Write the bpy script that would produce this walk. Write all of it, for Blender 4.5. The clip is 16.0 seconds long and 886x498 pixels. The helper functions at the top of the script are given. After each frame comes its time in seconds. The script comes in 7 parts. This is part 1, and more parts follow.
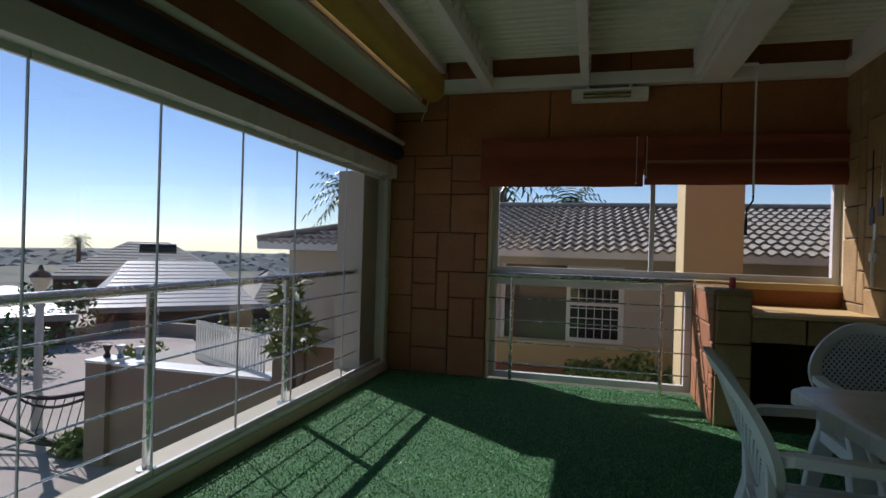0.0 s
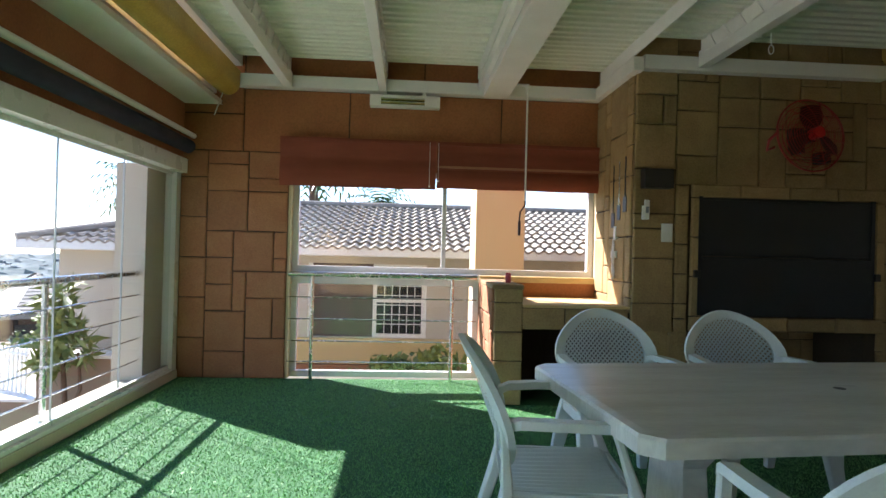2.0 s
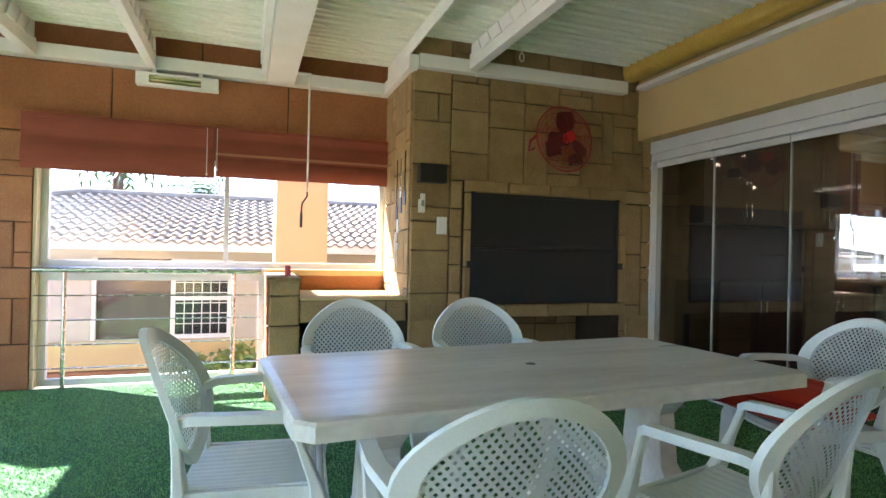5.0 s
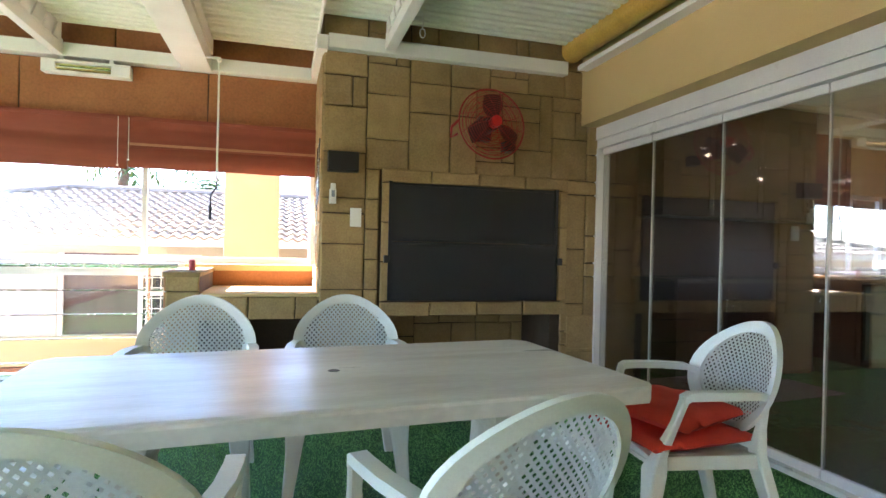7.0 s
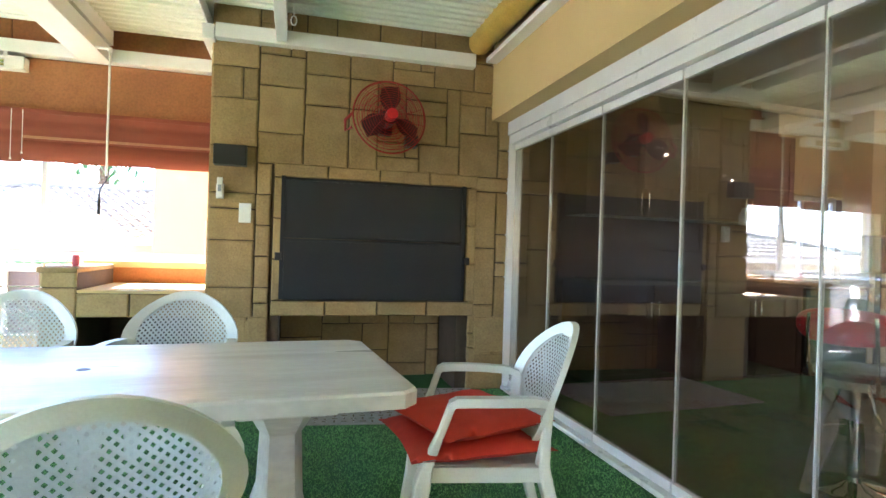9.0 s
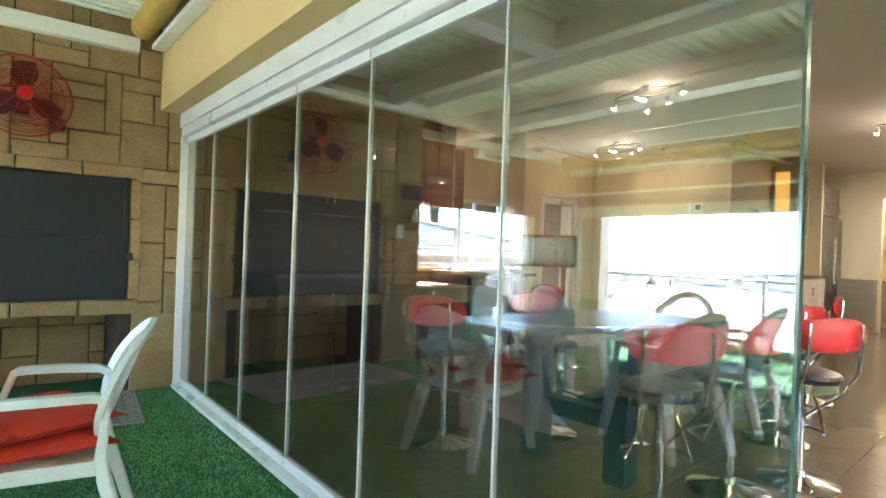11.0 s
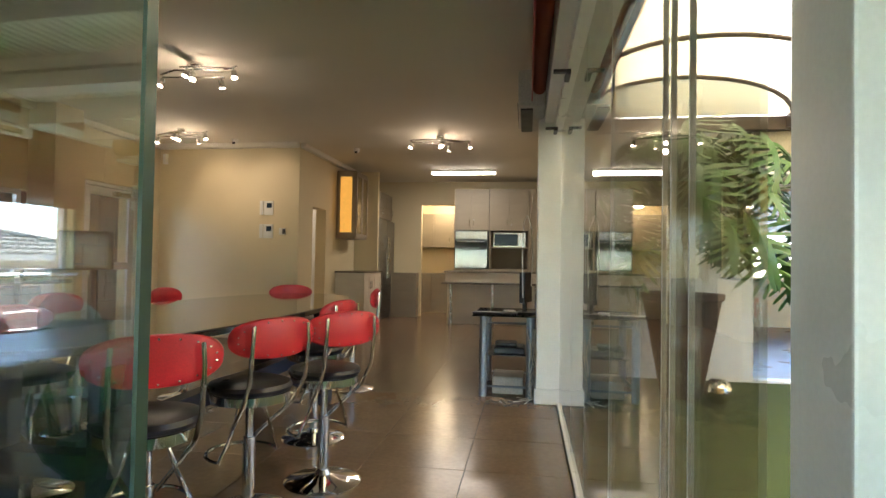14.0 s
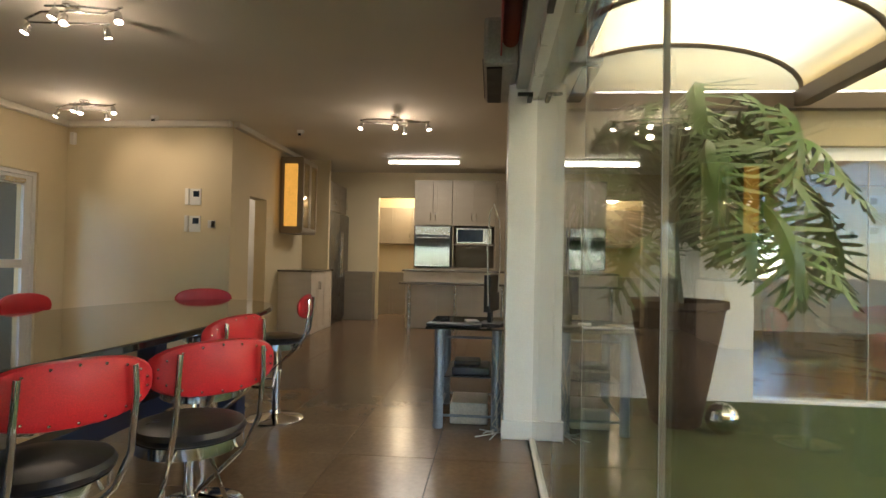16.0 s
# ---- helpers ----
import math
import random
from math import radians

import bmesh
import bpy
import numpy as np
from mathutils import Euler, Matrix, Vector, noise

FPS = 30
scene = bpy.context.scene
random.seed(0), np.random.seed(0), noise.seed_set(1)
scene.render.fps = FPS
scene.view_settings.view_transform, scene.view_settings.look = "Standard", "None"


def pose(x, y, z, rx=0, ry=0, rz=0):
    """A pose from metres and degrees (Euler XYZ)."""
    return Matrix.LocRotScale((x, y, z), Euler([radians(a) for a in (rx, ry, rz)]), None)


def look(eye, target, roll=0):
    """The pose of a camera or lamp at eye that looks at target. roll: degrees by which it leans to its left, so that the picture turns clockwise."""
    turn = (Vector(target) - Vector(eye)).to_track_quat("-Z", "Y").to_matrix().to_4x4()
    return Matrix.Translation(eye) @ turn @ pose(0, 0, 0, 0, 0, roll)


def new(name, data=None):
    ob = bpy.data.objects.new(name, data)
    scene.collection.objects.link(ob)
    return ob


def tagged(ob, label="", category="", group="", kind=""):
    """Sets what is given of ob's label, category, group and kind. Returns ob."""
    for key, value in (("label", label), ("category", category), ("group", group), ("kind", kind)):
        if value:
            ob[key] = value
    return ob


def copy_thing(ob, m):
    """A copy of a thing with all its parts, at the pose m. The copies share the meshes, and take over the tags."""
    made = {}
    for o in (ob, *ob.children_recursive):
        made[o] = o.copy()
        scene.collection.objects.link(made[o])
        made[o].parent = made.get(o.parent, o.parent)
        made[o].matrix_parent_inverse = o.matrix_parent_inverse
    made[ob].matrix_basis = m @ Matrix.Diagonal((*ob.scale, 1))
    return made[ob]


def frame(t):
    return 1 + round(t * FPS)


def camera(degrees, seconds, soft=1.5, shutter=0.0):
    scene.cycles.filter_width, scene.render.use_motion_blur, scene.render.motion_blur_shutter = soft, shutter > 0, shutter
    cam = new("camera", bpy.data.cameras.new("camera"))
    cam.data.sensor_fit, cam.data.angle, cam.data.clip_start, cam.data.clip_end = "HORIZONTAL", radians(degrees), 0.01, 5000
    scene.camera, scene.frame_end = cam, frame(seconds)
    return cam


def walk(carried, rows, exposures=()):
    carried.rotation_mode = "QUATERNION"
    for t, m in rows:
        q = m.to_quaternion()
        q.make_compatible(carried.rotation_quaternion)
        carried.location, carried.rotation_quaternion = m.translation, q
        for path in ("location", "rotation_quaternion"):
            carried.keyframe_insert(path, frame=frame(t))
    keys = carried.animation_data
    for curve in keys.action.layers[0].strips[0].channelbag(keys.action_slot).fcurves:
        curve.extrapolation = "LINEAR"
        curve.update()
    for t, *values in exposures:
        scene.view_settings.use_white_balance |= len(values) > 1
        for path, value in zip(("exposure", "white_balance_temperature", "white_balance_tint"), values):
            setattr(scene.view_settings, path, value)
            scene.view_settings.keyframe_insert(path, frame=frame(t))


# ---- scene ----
SUN, SKY = 5.0, 0.12
cam = camera(76.30, 16.0)
EXPOSURES = [(0.0, 0.0, 6200, 26), (0.8, 0.3, 6250, 25), (1.5, 1.5, 6250, 24), (2.5, 2.35, 6300, 25), (3.5, 2.65, 6300, 28), (5.0, 3.3, 6350, 31), (7.5, 4.0, 6400, 32), (8.2, 4.2, 6350, 31), (10.5, 4.95, 5950, 22), (11.5, 4.75, 5850, 14), (12.5, 4.35, 6000, 16), (14.0, 3.85, 6300, 18), (16.0, 3.65, 6300, 18)]
ROWS = [
    (0, pose(0.015, 0.095, 1.197, 89.93, -1.63, 14.83)),
    (0.5, pose(0.025, 0.069, 1.196, 90.07, -1.60, 9.49)),
    (1, pose(0.082, 0.047, 1.198, 90.20, -1.50, 4.84)),
    (1.5, pose(0.153, 0.029, 1.200, 90.29, -1.51, 0.36)),
    (2, pose(0.174, 0.008, 1.201, 90.32, -1.46, -3.64)),
    (2.5, pose(0.205, -0.037, 1.210, 90.27, -1.38, -7.43)),
    (3, pose(0.252, -0.079, 1.211, 90.33, -1.43, -11.03)),
    (3.5, pose(0.321, -0.113, 1.206, 90.32, -1.39, -14.10)),
    (4, pose(0.421, -0.123, 1.203, 90.31, -1.30, -16.74)),
    (4.5, pose(0.538, -0.103, 1.191, 90.30, -1.30, -18.50)),
    (5, pose(0.707, -0.071, 1.187, 90.22, -1.28, -19.12)),
    (7.5, pose(1.921, -0.050, 1.184, 89.81, -1.40, -14.51)),
    (8, pose(2.131, -0.065, 1.167, 89.99, -1.45, -13.58)),
    (10.5, pose(3.068, -0.469, 1.199, 90.32, -2.15, -29.26)),
    (11, pose(3.130, -0.655, 1.220, 90.10, -2.05, -38.75)),
    (11.5, pose(3.302, -0.723, 1.185, 91.06, -1.89, -47.16)),
    (12, pose(3.388, -0.755, 1.190, 91.23, -1.49, -57.35)),
    (12.5, pose(3.459, -0.730, 1.190, 91.36, -1.11, -65.69)),
    (13, pose(3.514, -0.719, 1.190, 91.38, -0.95, -71.82)),
    (13.5, pose(3.599, -0.721, 1.181, 91.51, -0.95, -75.90)),
    (14, pose(3.780, -0.744, 1.203, 91.30, -0.94, -77.75)),
    (14.5, pose(4.023, -0.731, 1.194, 91.22, -0.95, -78.57)),
    (15, pose(4.305, -0.691, 1.218, 91.13, -0.94, -79.53)),
    (15.5, pose(4.530, -0.677, 1.216, 91.15, -1.11, -80.70)),
    (16, pose(4.779, -0.672, 1.225, 91.05, -1.17, -81.20)),
]
walk(cam, ROWS, EXPOSURES)

# world and sun
SUN_FROM = Vector((-0.8, 0.6, 0.0)).normalized() * math.cos(radians(38)) + Vector((0, 0, math.sin(radians(38))))
world = bpy.data.worlds.new("world")
scene.world = world
world.use_nodes = True
wn = world.node_tree
wn.nodes.clear()
w_out = wn.nodes.new("ShaderNodeOutputWorld")
w_bg = wn.nodes.new("ShaderNodeBackground")
w_sky = wn.nodes.new("ShaderNodeTexSky")
w_sky.sky_type = "NISHITA"
w_sky.sun_disc = False
w_sky.sun_elevation = radians(38)
w_sky.sun_rotation = radians(307)
w_sky.dust_density = 0.05
w_sky.ozone_density = 3.0
w_sky.air_density = 1.0
w_sky.altitude = 1500
w_bg.inputs[1].default_value = SKY
wn.links.new(w_sky.outputs[0], w_bg.inputs[0])
wn.links.new(w_bg.outputs[0], w_out.inputs[0])
sun_data = bpy.data.lights.new("sun", "SUN")
sun_data.energy = SUN
sun_data.angle = radians(0.5)
sun_data.color = (1.0, 0.96, 0.90)
sun = new("sun", sun_data)
sun.matrix_world = look(SUN_FROM * 40, (0, 0, 0))


# materials
MATS = {}


def mat(name, color, rough=0.6, metal=0.0, second=None, scale=8.0, grain=60.0, bump=0.15, bump_dist=0.002, spread=0.5, grain_amt=0.12,
        coat=0.0, per_object=0.0, emit=None, strength=0.0, trans=0.0, spec=0.5, stretch=(1, 1, 1), vary_rough=0.12):
    """A painted or natural surface: two tones in large patches, fine grain, and relief."""
    if name in MATS:
        return MATS[name]
    m = bpy.data.materials.new(name)
    m.use_nodes = True
    nt = m.node_tree
    n, link = nt.nodes, nt.links.new
    b = n["Principled BSDF"]
    b.inputs["Metallic"].default_value = metal
    b.inputs["Coat Weight"].default_value = coat
    b.inputs["Specular IOR Level"].default_value = spec
    b.inputs["Transmission Weight"].default_value = trans
    tc = n.new("ShaderNodeTexCoord")
    mp = n.new("ShaderNodeMapping")
    mp.inputs["Scale"].default_value = stretch
    link(tc.outputs["Object"], mp.inputs[0])
    big = n.new("ShaderNodeTexNoise")
    big.inputs["Scale"].default_value = scale
    big.inputs["Detail"].default_value = 4
    fine = n.new("ShaderNodeTexNoise")
    fine.inputs["Scale"].default_value = grain
    fine.inputs["Detail"].default_value = 3
    link(mp.outputs[0], big.inputs["Vector"])
    link(mp.outputs[0], fine.inputs["Vector"])
    c2 = second if second else tuple(c * 0.86 for c in color)
    mix = n.new("ShaderNodeMix")
    mix.data_type = "RGBA"
    mix.inputs["A"].default_value = (*color, 1)
    mix.inputs["B"].default_value = (*c2, 1)
    ramp = n.new("ShaderNodeMapRange")
    ramp.inputs["From Min"].default_value = 0.5 - spread / 2
    ramp.inputs["From Max"].default_value = 0.5 + spread / 2
    link(big.outputs["Fac"], ramp.inputs["Value"])
    link(ramp.outputs[0], mix.inputs["Factor"])
    hsv = n.new("ShaderNodeHueSaturation")
    gr = n.new("ShaderNodeMapRange")
    gr.inputs["From Min"].default_value, gr.inputs["From Max"].default_value = 0.3, 0.7
    gr.inputs["To Min"].default_value, gr.inputs["To Max"].default_value = 1 - grain_amt, 1 + grain_amt
    link(fine.outputs["Fac"], gr.inputs["Value"])
    link(mix.outputs["Result"], hsv.inputs["Color"])
    if per_object:
        oi = n.new("ShaderNodeObjectInfo")
        po = n.new("ShaderNodeMapRange")
        po.inputs["To Min"].default_value, po.inputs["To Max"].default_value = 1 - per_object, 1 + per_object
        mu = n.new("ShaderNodeMath")
        mu.operation = "MULTIPLY"
        link(oi.outputs["Random"], po.inputs["Value"])
        link(po.outputs[0], mu.inputs[0])
        link(gr.outputs[0], mu.inputs[1])
        link(mu.outputs[0], hsv.inputs["Value"])
        off = n.new("ShaderNodeVectorMath")
        off.operation = "MULTIPLY_ADD"
        off.inputs[1].default_value = (37, 17, 29)
        link(oi.outputs["Random"], off.inputs[0])
        link(tc.outputs["Object"], off.inputs[2])
        link(off.outputs[0], mp.inputs[0])
    else:
        link(gr.outputs[0], hsv.inputs["Value"])
    link(hsv.outputs[0], b.inputs["Base Color"])
    rr = n.new("ShaderNodeMapRange")
    rr.inputs["To Min"].default_value, rr.inputs["To Max"].default_value = max(0.02, rough - vary_rough), min(1, rough + vary_rough)
    link(big.outputs["Fac"], rr.inputs["Value"])
    link(rr.outputs[0], b.inputs["Roughness"])
    if bump:
        bp = n.new("ShaderNodeBump")
        bp.inputs["Strength"].default_value = bump
        bp.inputs["Distance"].default_value = bump_dist
        ad = n.new("ShaderNodeMath")
        ad.operation = "MULTIPLY_ADD"
        ad.inputs[1].default_value = 0.5
        link(big.outputs["Fac"], ad.inputs[0])
        link(fine.outputs["Fac"], ad.inputs[2])
        link(ad.outputs[0], bp.inputs["Height"])
        link(bp.outputs[0], b.inputs["Normal"])
    if emit:
        b.inputs["Emission Color"].default_value = (*emit, 1)
        b.inputs["Emission Strength"].default_value = strength
    MATS[name] = m
    return m


def glass(name, tint=(0.93, 0.97, 0.95), base=0.045, boost=1.0):
    """A thin pane: clear, with a mirror that grows towards grazing."""
    m = bpy.data.materials.new(name)
    m.use_nodes = True
    nt = m.node_tree
    nt.nodes.clear()
    out = nt.nodes.new("ShaderNodeOutputMaterial")
    tr = nt.nodes.new("ShaderNodeBsdfTransparent")
    tr.inputs[0].default_value = (*tint, 1)
    gl = nt.nodes.new("ShaderNodeBsdfGlossy")
    gl.inputs["Roughness"].default_value = 0.0
    lw = nt.nodes.new("ShaderNodeLayerWeight")
    lw.inputs[0].default_value = 0.5
    pw = nt.nodes.new("ShaderNodeMath")
    pw.operation = "POWER"
    pw.inputs[1].default_value = 5.0
    mu = nt.nodes.new("ShaderNodeMath")
    mu.operation = "MULTIPLY_ADD"
    mu.use_clamp = True
    mu.inputs[1].default_value = 0.95 * boost
    mu.inputs[2].default_value = base
    mx = nt.nodes.new("ShaderNodeMixShader")
    nt.links.new(lw.outputs["Facing"], pw.inputs[0])
    nt.links.new(pw.outputs[0], mu.inputs[0])
    nt.links.new(mu.outputs[0], mx.inputs[0])
    nt.links.new(tr.outputs[0], mx.inputs[1])
    nt.links.new(gl.outputs[0], mx.inputs[2])
    nt.links.new(mx.outputs[0], out.inputs[0])
    return m


M_GLASS = glass("clear_glass")
M_GLASS_DOOR = glass("door_glass", (0.82, 0.84, 0.82), 0.19)
M_GLASS_SIDE = glass("side_glass", (0.86, 0.87, 0.82), 0.13)
M_TURF = mat("turf_backing", (0.025, 0.12, 0.04), 0.9, second=(0.04, 0.16, 0.055), scale=3, grain=400, bump=0.6, bump_dist=0.006, grain_amt=0.25)
M_BLADE = mat("turf_blade", (0.09, 0.33, 0.085), 0.55, second=(0.20, 0.48, 0.16), scale=60, grain=300, bump=0, spread=0.3)
M_STONE_R = mat("terracotta_stone", (0.31, 0.120, 0.048), 0.85, second=(0.36, 0.165, 0.075), scale=5, grain=70, bump=0.5, bump_dist=0.008, per_object=0.14)
M_PLASTER_R = mat("terracotta_plaster", (0.36, 0.142, 0.048), 0.85, second=(0.28, 0.105, 0.038), scale=2.5, grain=50, bump=0.3, bump_dist=0.004)
M_STONE_Y = mat("ochre_stone", (0.36, 0.245, 0.105), 0.85, second=(0.27, 0.175, 0.075), scale=6, grain=70, bump=0.5, bump_dist=0.008, per_object=0.16)
M_JOINT = mat("dark_joint", (0.07, 0.045, 0.025), 0.95, grain=80, bump=0.3)
M_WHITE = mat("white_paint", (0.80, 0.79, 0.75), 0.4, second=(0.72, 0.71, 0.66), scale=3, grain=90, bump=0.08, grain_amt=0.03)
M_ALU = mat("white_aluminium", (0.72, 0.72, 0.70), 0.3, second=(0.64, 0.64, 0.63), scale=5, grain=120, bump=0.03, grain_amt=0.03)
M_LOUVRE = mat("louvre_metal", (0.78, 0.80, 0.69), 0.35, second=(0.70, 0.73, 0.61), scale=2, grain=40, bump=0.04, grain_amt=0.04)
M_YELLOW = mat("yellow_plaster", (0.62, 0.45, 0.20), 0.8, second=(0.56, 0.40, 0.17), scale=1.2, grain=160, bump=0.2, grain_amt=0.04)
M_GUTTER = mat("ochre_gutter", (0.50, 0.33, 0.06), 0.45, second=(0.42, 0.26, 0.04), scale=4, grain=60, bump=0.05)
M_STEEL = mat("brushed_steel", (0.62, 0.62, 0.60), 0.25, 1.0, scale=30, grain=200, bump=0.05, grain_amt=0.05)
M_SEAL = mat("grey_seal", (0.50, 0.51, 0.50), 0.4, grain=60, bump=0, grain_amt=0.02)
M_GLASSEDGE = mat("glass_edge", (0.06, 0.10, 0.08), 0.15, grain=60, bump=0, grain_amt=0.02)
# Gloom of the bar corner is put into this wall colour.
M_BACKWALL = mat("shade_painted_brown", (0.07, 0.035, 0.028), 0.8, scale=1, grain=120, bump=0.1, grain_amt=0.04)
M_DARKSTEEL = mat("dark_brushed_steel", (0.26, 0.25, 0.24), 0.3, 1.0, scale=30, grain=200, bump=0.03, grain_amt=0.05, stretch=(1, 1, 0.1))
M_CHROME = mat("chrome", (0.75, 0.75, 0.74), 0.08, 1.0, grain=40, bump=0, grain_amt=0.02, vary_rough=0.03)
M_BLACKSTEEL = mat("black_steel", (0.018, 0.02, 0.024), 0.45, 0.3, scale=4, grain=120, bump=0.1)
M_PLASTIC = mat("white_plastic", (0.66, 0.70, 0.66), 0.4, second=(0.58, 0.62, 0.58), scale=6, grain=150, bump=0.1, grain_amt=0.04)
# Streaks in this colour stand in for light reflected along the tabletop.
M_TABLEP = mat("table_plastic", (0.70, 0.69, 0.64), 0.32, second=(0.55, 0.52, 0.46), scale=2.2, grain=30, bump=0.15, stretch=(0.6, 4, 1), spread=0.35, grain_amt=0.08)
M_CUSHION = mat("red_cushion", (0.62, 0.05, 0.02), 0.85, second=(0.50, 0.03, 0.015), scale=10, grain=400, bump=0.3)
M_BLIND = mat("terracotta_blind", (0.26, 0.062, 0.030), 0.85, second=(0.20, 0.045, 0.022), scale=2, grain=200, bump=0.2, stretch=(1, 1, 6))
M_NAVYBLIND = mat("navy_blind", (0.012, 0.014, 0.035), 0.7, grain=120)
M_BLACK = mat("black_plastic", (0.015, 0.015, 0.016), 0.4, grain=120, bump=0.05)
M_CREAM = mat("cream_wall", (0.68, 0.58, 0.38), 0.6, second=(0.63, 0.53, 0.34), scale=1.0, grain=160, bump=0.15, grain_amt=0.03)
M_CEIL = mat("ceiling_paint", (0.74, 0.70, 0.62), 0.8, second=(0.70, 0.66, 0.58), scale=1.0, grain=120, bump=0.1, grain_amt=0.02)
M_TILE = mat("floor_tile", (0.205, 0.140, 0.088), 0.21, second=(0.13, 0.087, 0.055), scale=2.6, grain=30, bump=0, per_object=0.06, spread=0.7, vary_rough=0.03, grain_amt=0.08)
M_GROUT = mat("grout", (0.06, 0.045, 0.03), 0.9)
M_DARKWOOD = mat("dark_wood", (0.028, 0.012, 0.010), 0.35, second=(0.045, 0.016, 0.012), scale=4, grain=60, stretch=(1, 1, 8), coat=0.3)
M_REDLEATHER = mat("red_leather", (0.58, 0.018, 0.025), 0.42, second=(0.48, 0.012, 0.018), scale=9, grain=260, bump=0.3)
M_BLACKLEATHER = mat("black_leather", (0.014, 0.014, 0.017), 0.3, scale=9, grain=260, bump=0.25)
M_NAVY = mat("navy_leg", (0.010, 0.018, 0.045), 0.35, scale=5, grain=100, bump=0.05)
M_TABLETOP = mat("black_granite", (0.010, 0.013, 0.014), 0.07, second=(0.018, 0.022, 0.022), scale=60, grain=200, bump=0, vary_rough=0.03, coat=0.5)
M_KITCHEN = mat("kitchen_door", (0.28, 0.235, 0.17), 0.5, second=(0.245, 0.205, 0.15), scale=2, grain=60, stretch=(1, 1, 5), bump=0.05, grain_amt=0.04)
# Lit copy of kitchen_door: daylight the island lacks is put in its colour.
M_LITTIMBER = mat("daylight_lifted_timber", (0.66, 0.58, 0.47), 0.45, second=(0.60, 0.52, 0.42), scale=2, grain=60, stretch=(1, 1, 5), bump=0.05, grain_amt=0.05)
M_GRANITE = mat("worktop_granite", (0.10, 0.085, 0.07), 0.2, second=(0.16, 0.13, 0.10), scale=40, grain=200, bump=0)
M_GRASS = mat("court_grass", (0.026, 0.052, 0.010), 0.9, second=(0.042, 0.072, 0.014), scale=6, grain=300, bump=0.5, bump_dist=0.01, grain_amt=0.4)
M_POT = mat("clay_pot", (0.045, 0.023, 0.015), 0.7, second=(0.03, 0.016, 0.011), scale=5, grain=60)
M_LEAF = mat("plant_leaf", (0.03, 0.085, 0.018), 0.4, second=(0.065, 0.14, 0.03), scale=5, grain=30, bump=0.1, spec=0.4)
M_STALK = mat("plant_stalk", (0.05, 0.08, 0.03), 0.5)
M_CANFRAME = mat("canopy_frame", (0.07, 0.05, 0.035), 0.5, 0.2)
M_LIGHT = mat("tube_light", (0.9, 0.9, 0.85), 0.5, emit=(1.0, 0.93, 0.74), strength=1.3)
M_BULB = mat("spot_bulb", (0.9, 0.9, 0.85), 0.5, emit=(1.0, 0.86, 0.62), strength=4.0)
M_CABLIGHT = mat("cabinet_glow", (0.9, 0.5, 0.12), 0.5, emit=(1.0, 0.50, 0.08), strength=0.05)
M_NBWALL = mat("neighbour_wall", (0.52, 0.46, 0.37), 0.85, second=(0.47, 0.415, 0.33), scale=0.8, grain=60, bump=0.2, grain_amt=0.04)
M_GREYWALL = mat("grey_wall", (0.30, 0.25, 0.20), 0.85, second=(0.27, 0.22, 0.17), scale=0.8, grain=60, bump=0.2, grain_amt=0.04)
M_ROOFTILE = mat("roof_tile", (0.36, 0.32, 0.26), 0.6, second=(0.22, 0.19, 0.155), scale=6, grain=50, bump=0.4, per_object=0.15)
M_ROOFSLATE = mat("pale_roof", (0.62, 0.59, 0.54), 0.45, second=(0.46, 0.43, 0.39), scale=1.2, grain=18, bump=0.3)
M_ROOFDARK = mat("dark_roof", (0.20, 0.18, 0.155), 0.7, second=(0.27, 0.245, 0.21), scale=2, grain=30, bump=0.3)
M_ASPHALT = mat("paving", (0.46, 0.39, 0.34), 0.9, second=(0.40, 0.37, 0.33), scale=1, grain=80, bump=0.3)
M_DIRT = mat("ground_earth", (0.11, 0.10, 0.07), 0.95, second=(0.06, 0.075, 0.04), scale=0.15, grain=4, bump=0.3, grain_amt=0.25)
# Distance haze is mixed into this bluish land colour.
M_FAR = mat("haze_tinted_land", (0.05, 0.075, 0.085), 0.95, second=(0.09, 0.115, 0.12), scale=0.02, grain=0.12, bump=0, grain_amt=0.35)
M_IRON = mat("brown_iron", (0.035, 0.022, 0.015), 0.6, 0.3)
# Leaf tones brightened in place of sun the shrubs below the window lack.
M_BUSH = mat("bush_leaf", (0.10, 0.15, 0.03), 0.6, second=(0.24, 0.27, 0.07), scale=4, grain=20, bump=0)
M_MAT = mat("chequer_mat", (0.38, 0.36, 0.34), 0.5, 0.3, scale=8, grain=60)
M_SCREEN = mat("blue_screen", (0.01, 0.02, 0.035), 0.12, grain=20, bump=0)
M_GREYMETAL = mat("grey_tube", (0.30, 0.34, 0.39), 0.35, 0.6, grain=60, bump=0.03)
M_AC = mat("ac_plastic", (0.55, 0.52, 0.46), 0.4, grain=60, bump=0.03)
M_RED = mat("red_plastic", (0.40, 0.015, 0.012), 0.35, grain=60, bump=0.03)
M_FILAMENT = mat("heater_tube", (0.75, 0.60, 0.25), 0.2, 0.9, grain=20, bump=0)


# the room stands at a slight angle to the patio
ROOM_PLACE = Matrix.Translation((4.556, -0.33, 0)) @ Matrix.Rotation(0.066, 4, "Z") @ Matrix.Translation((-4.4, 0, 0))


def place_room(known):
    """Turns everything made since `known` into the room's own square."""
    for ob in [o for o in scene.objects if o.name not in known and o.parent is None]:
        ob.matrix_basis = ROOM_PLACE @ ob.matrix_basis


def made():
    return {o.name for o in scene.objects}


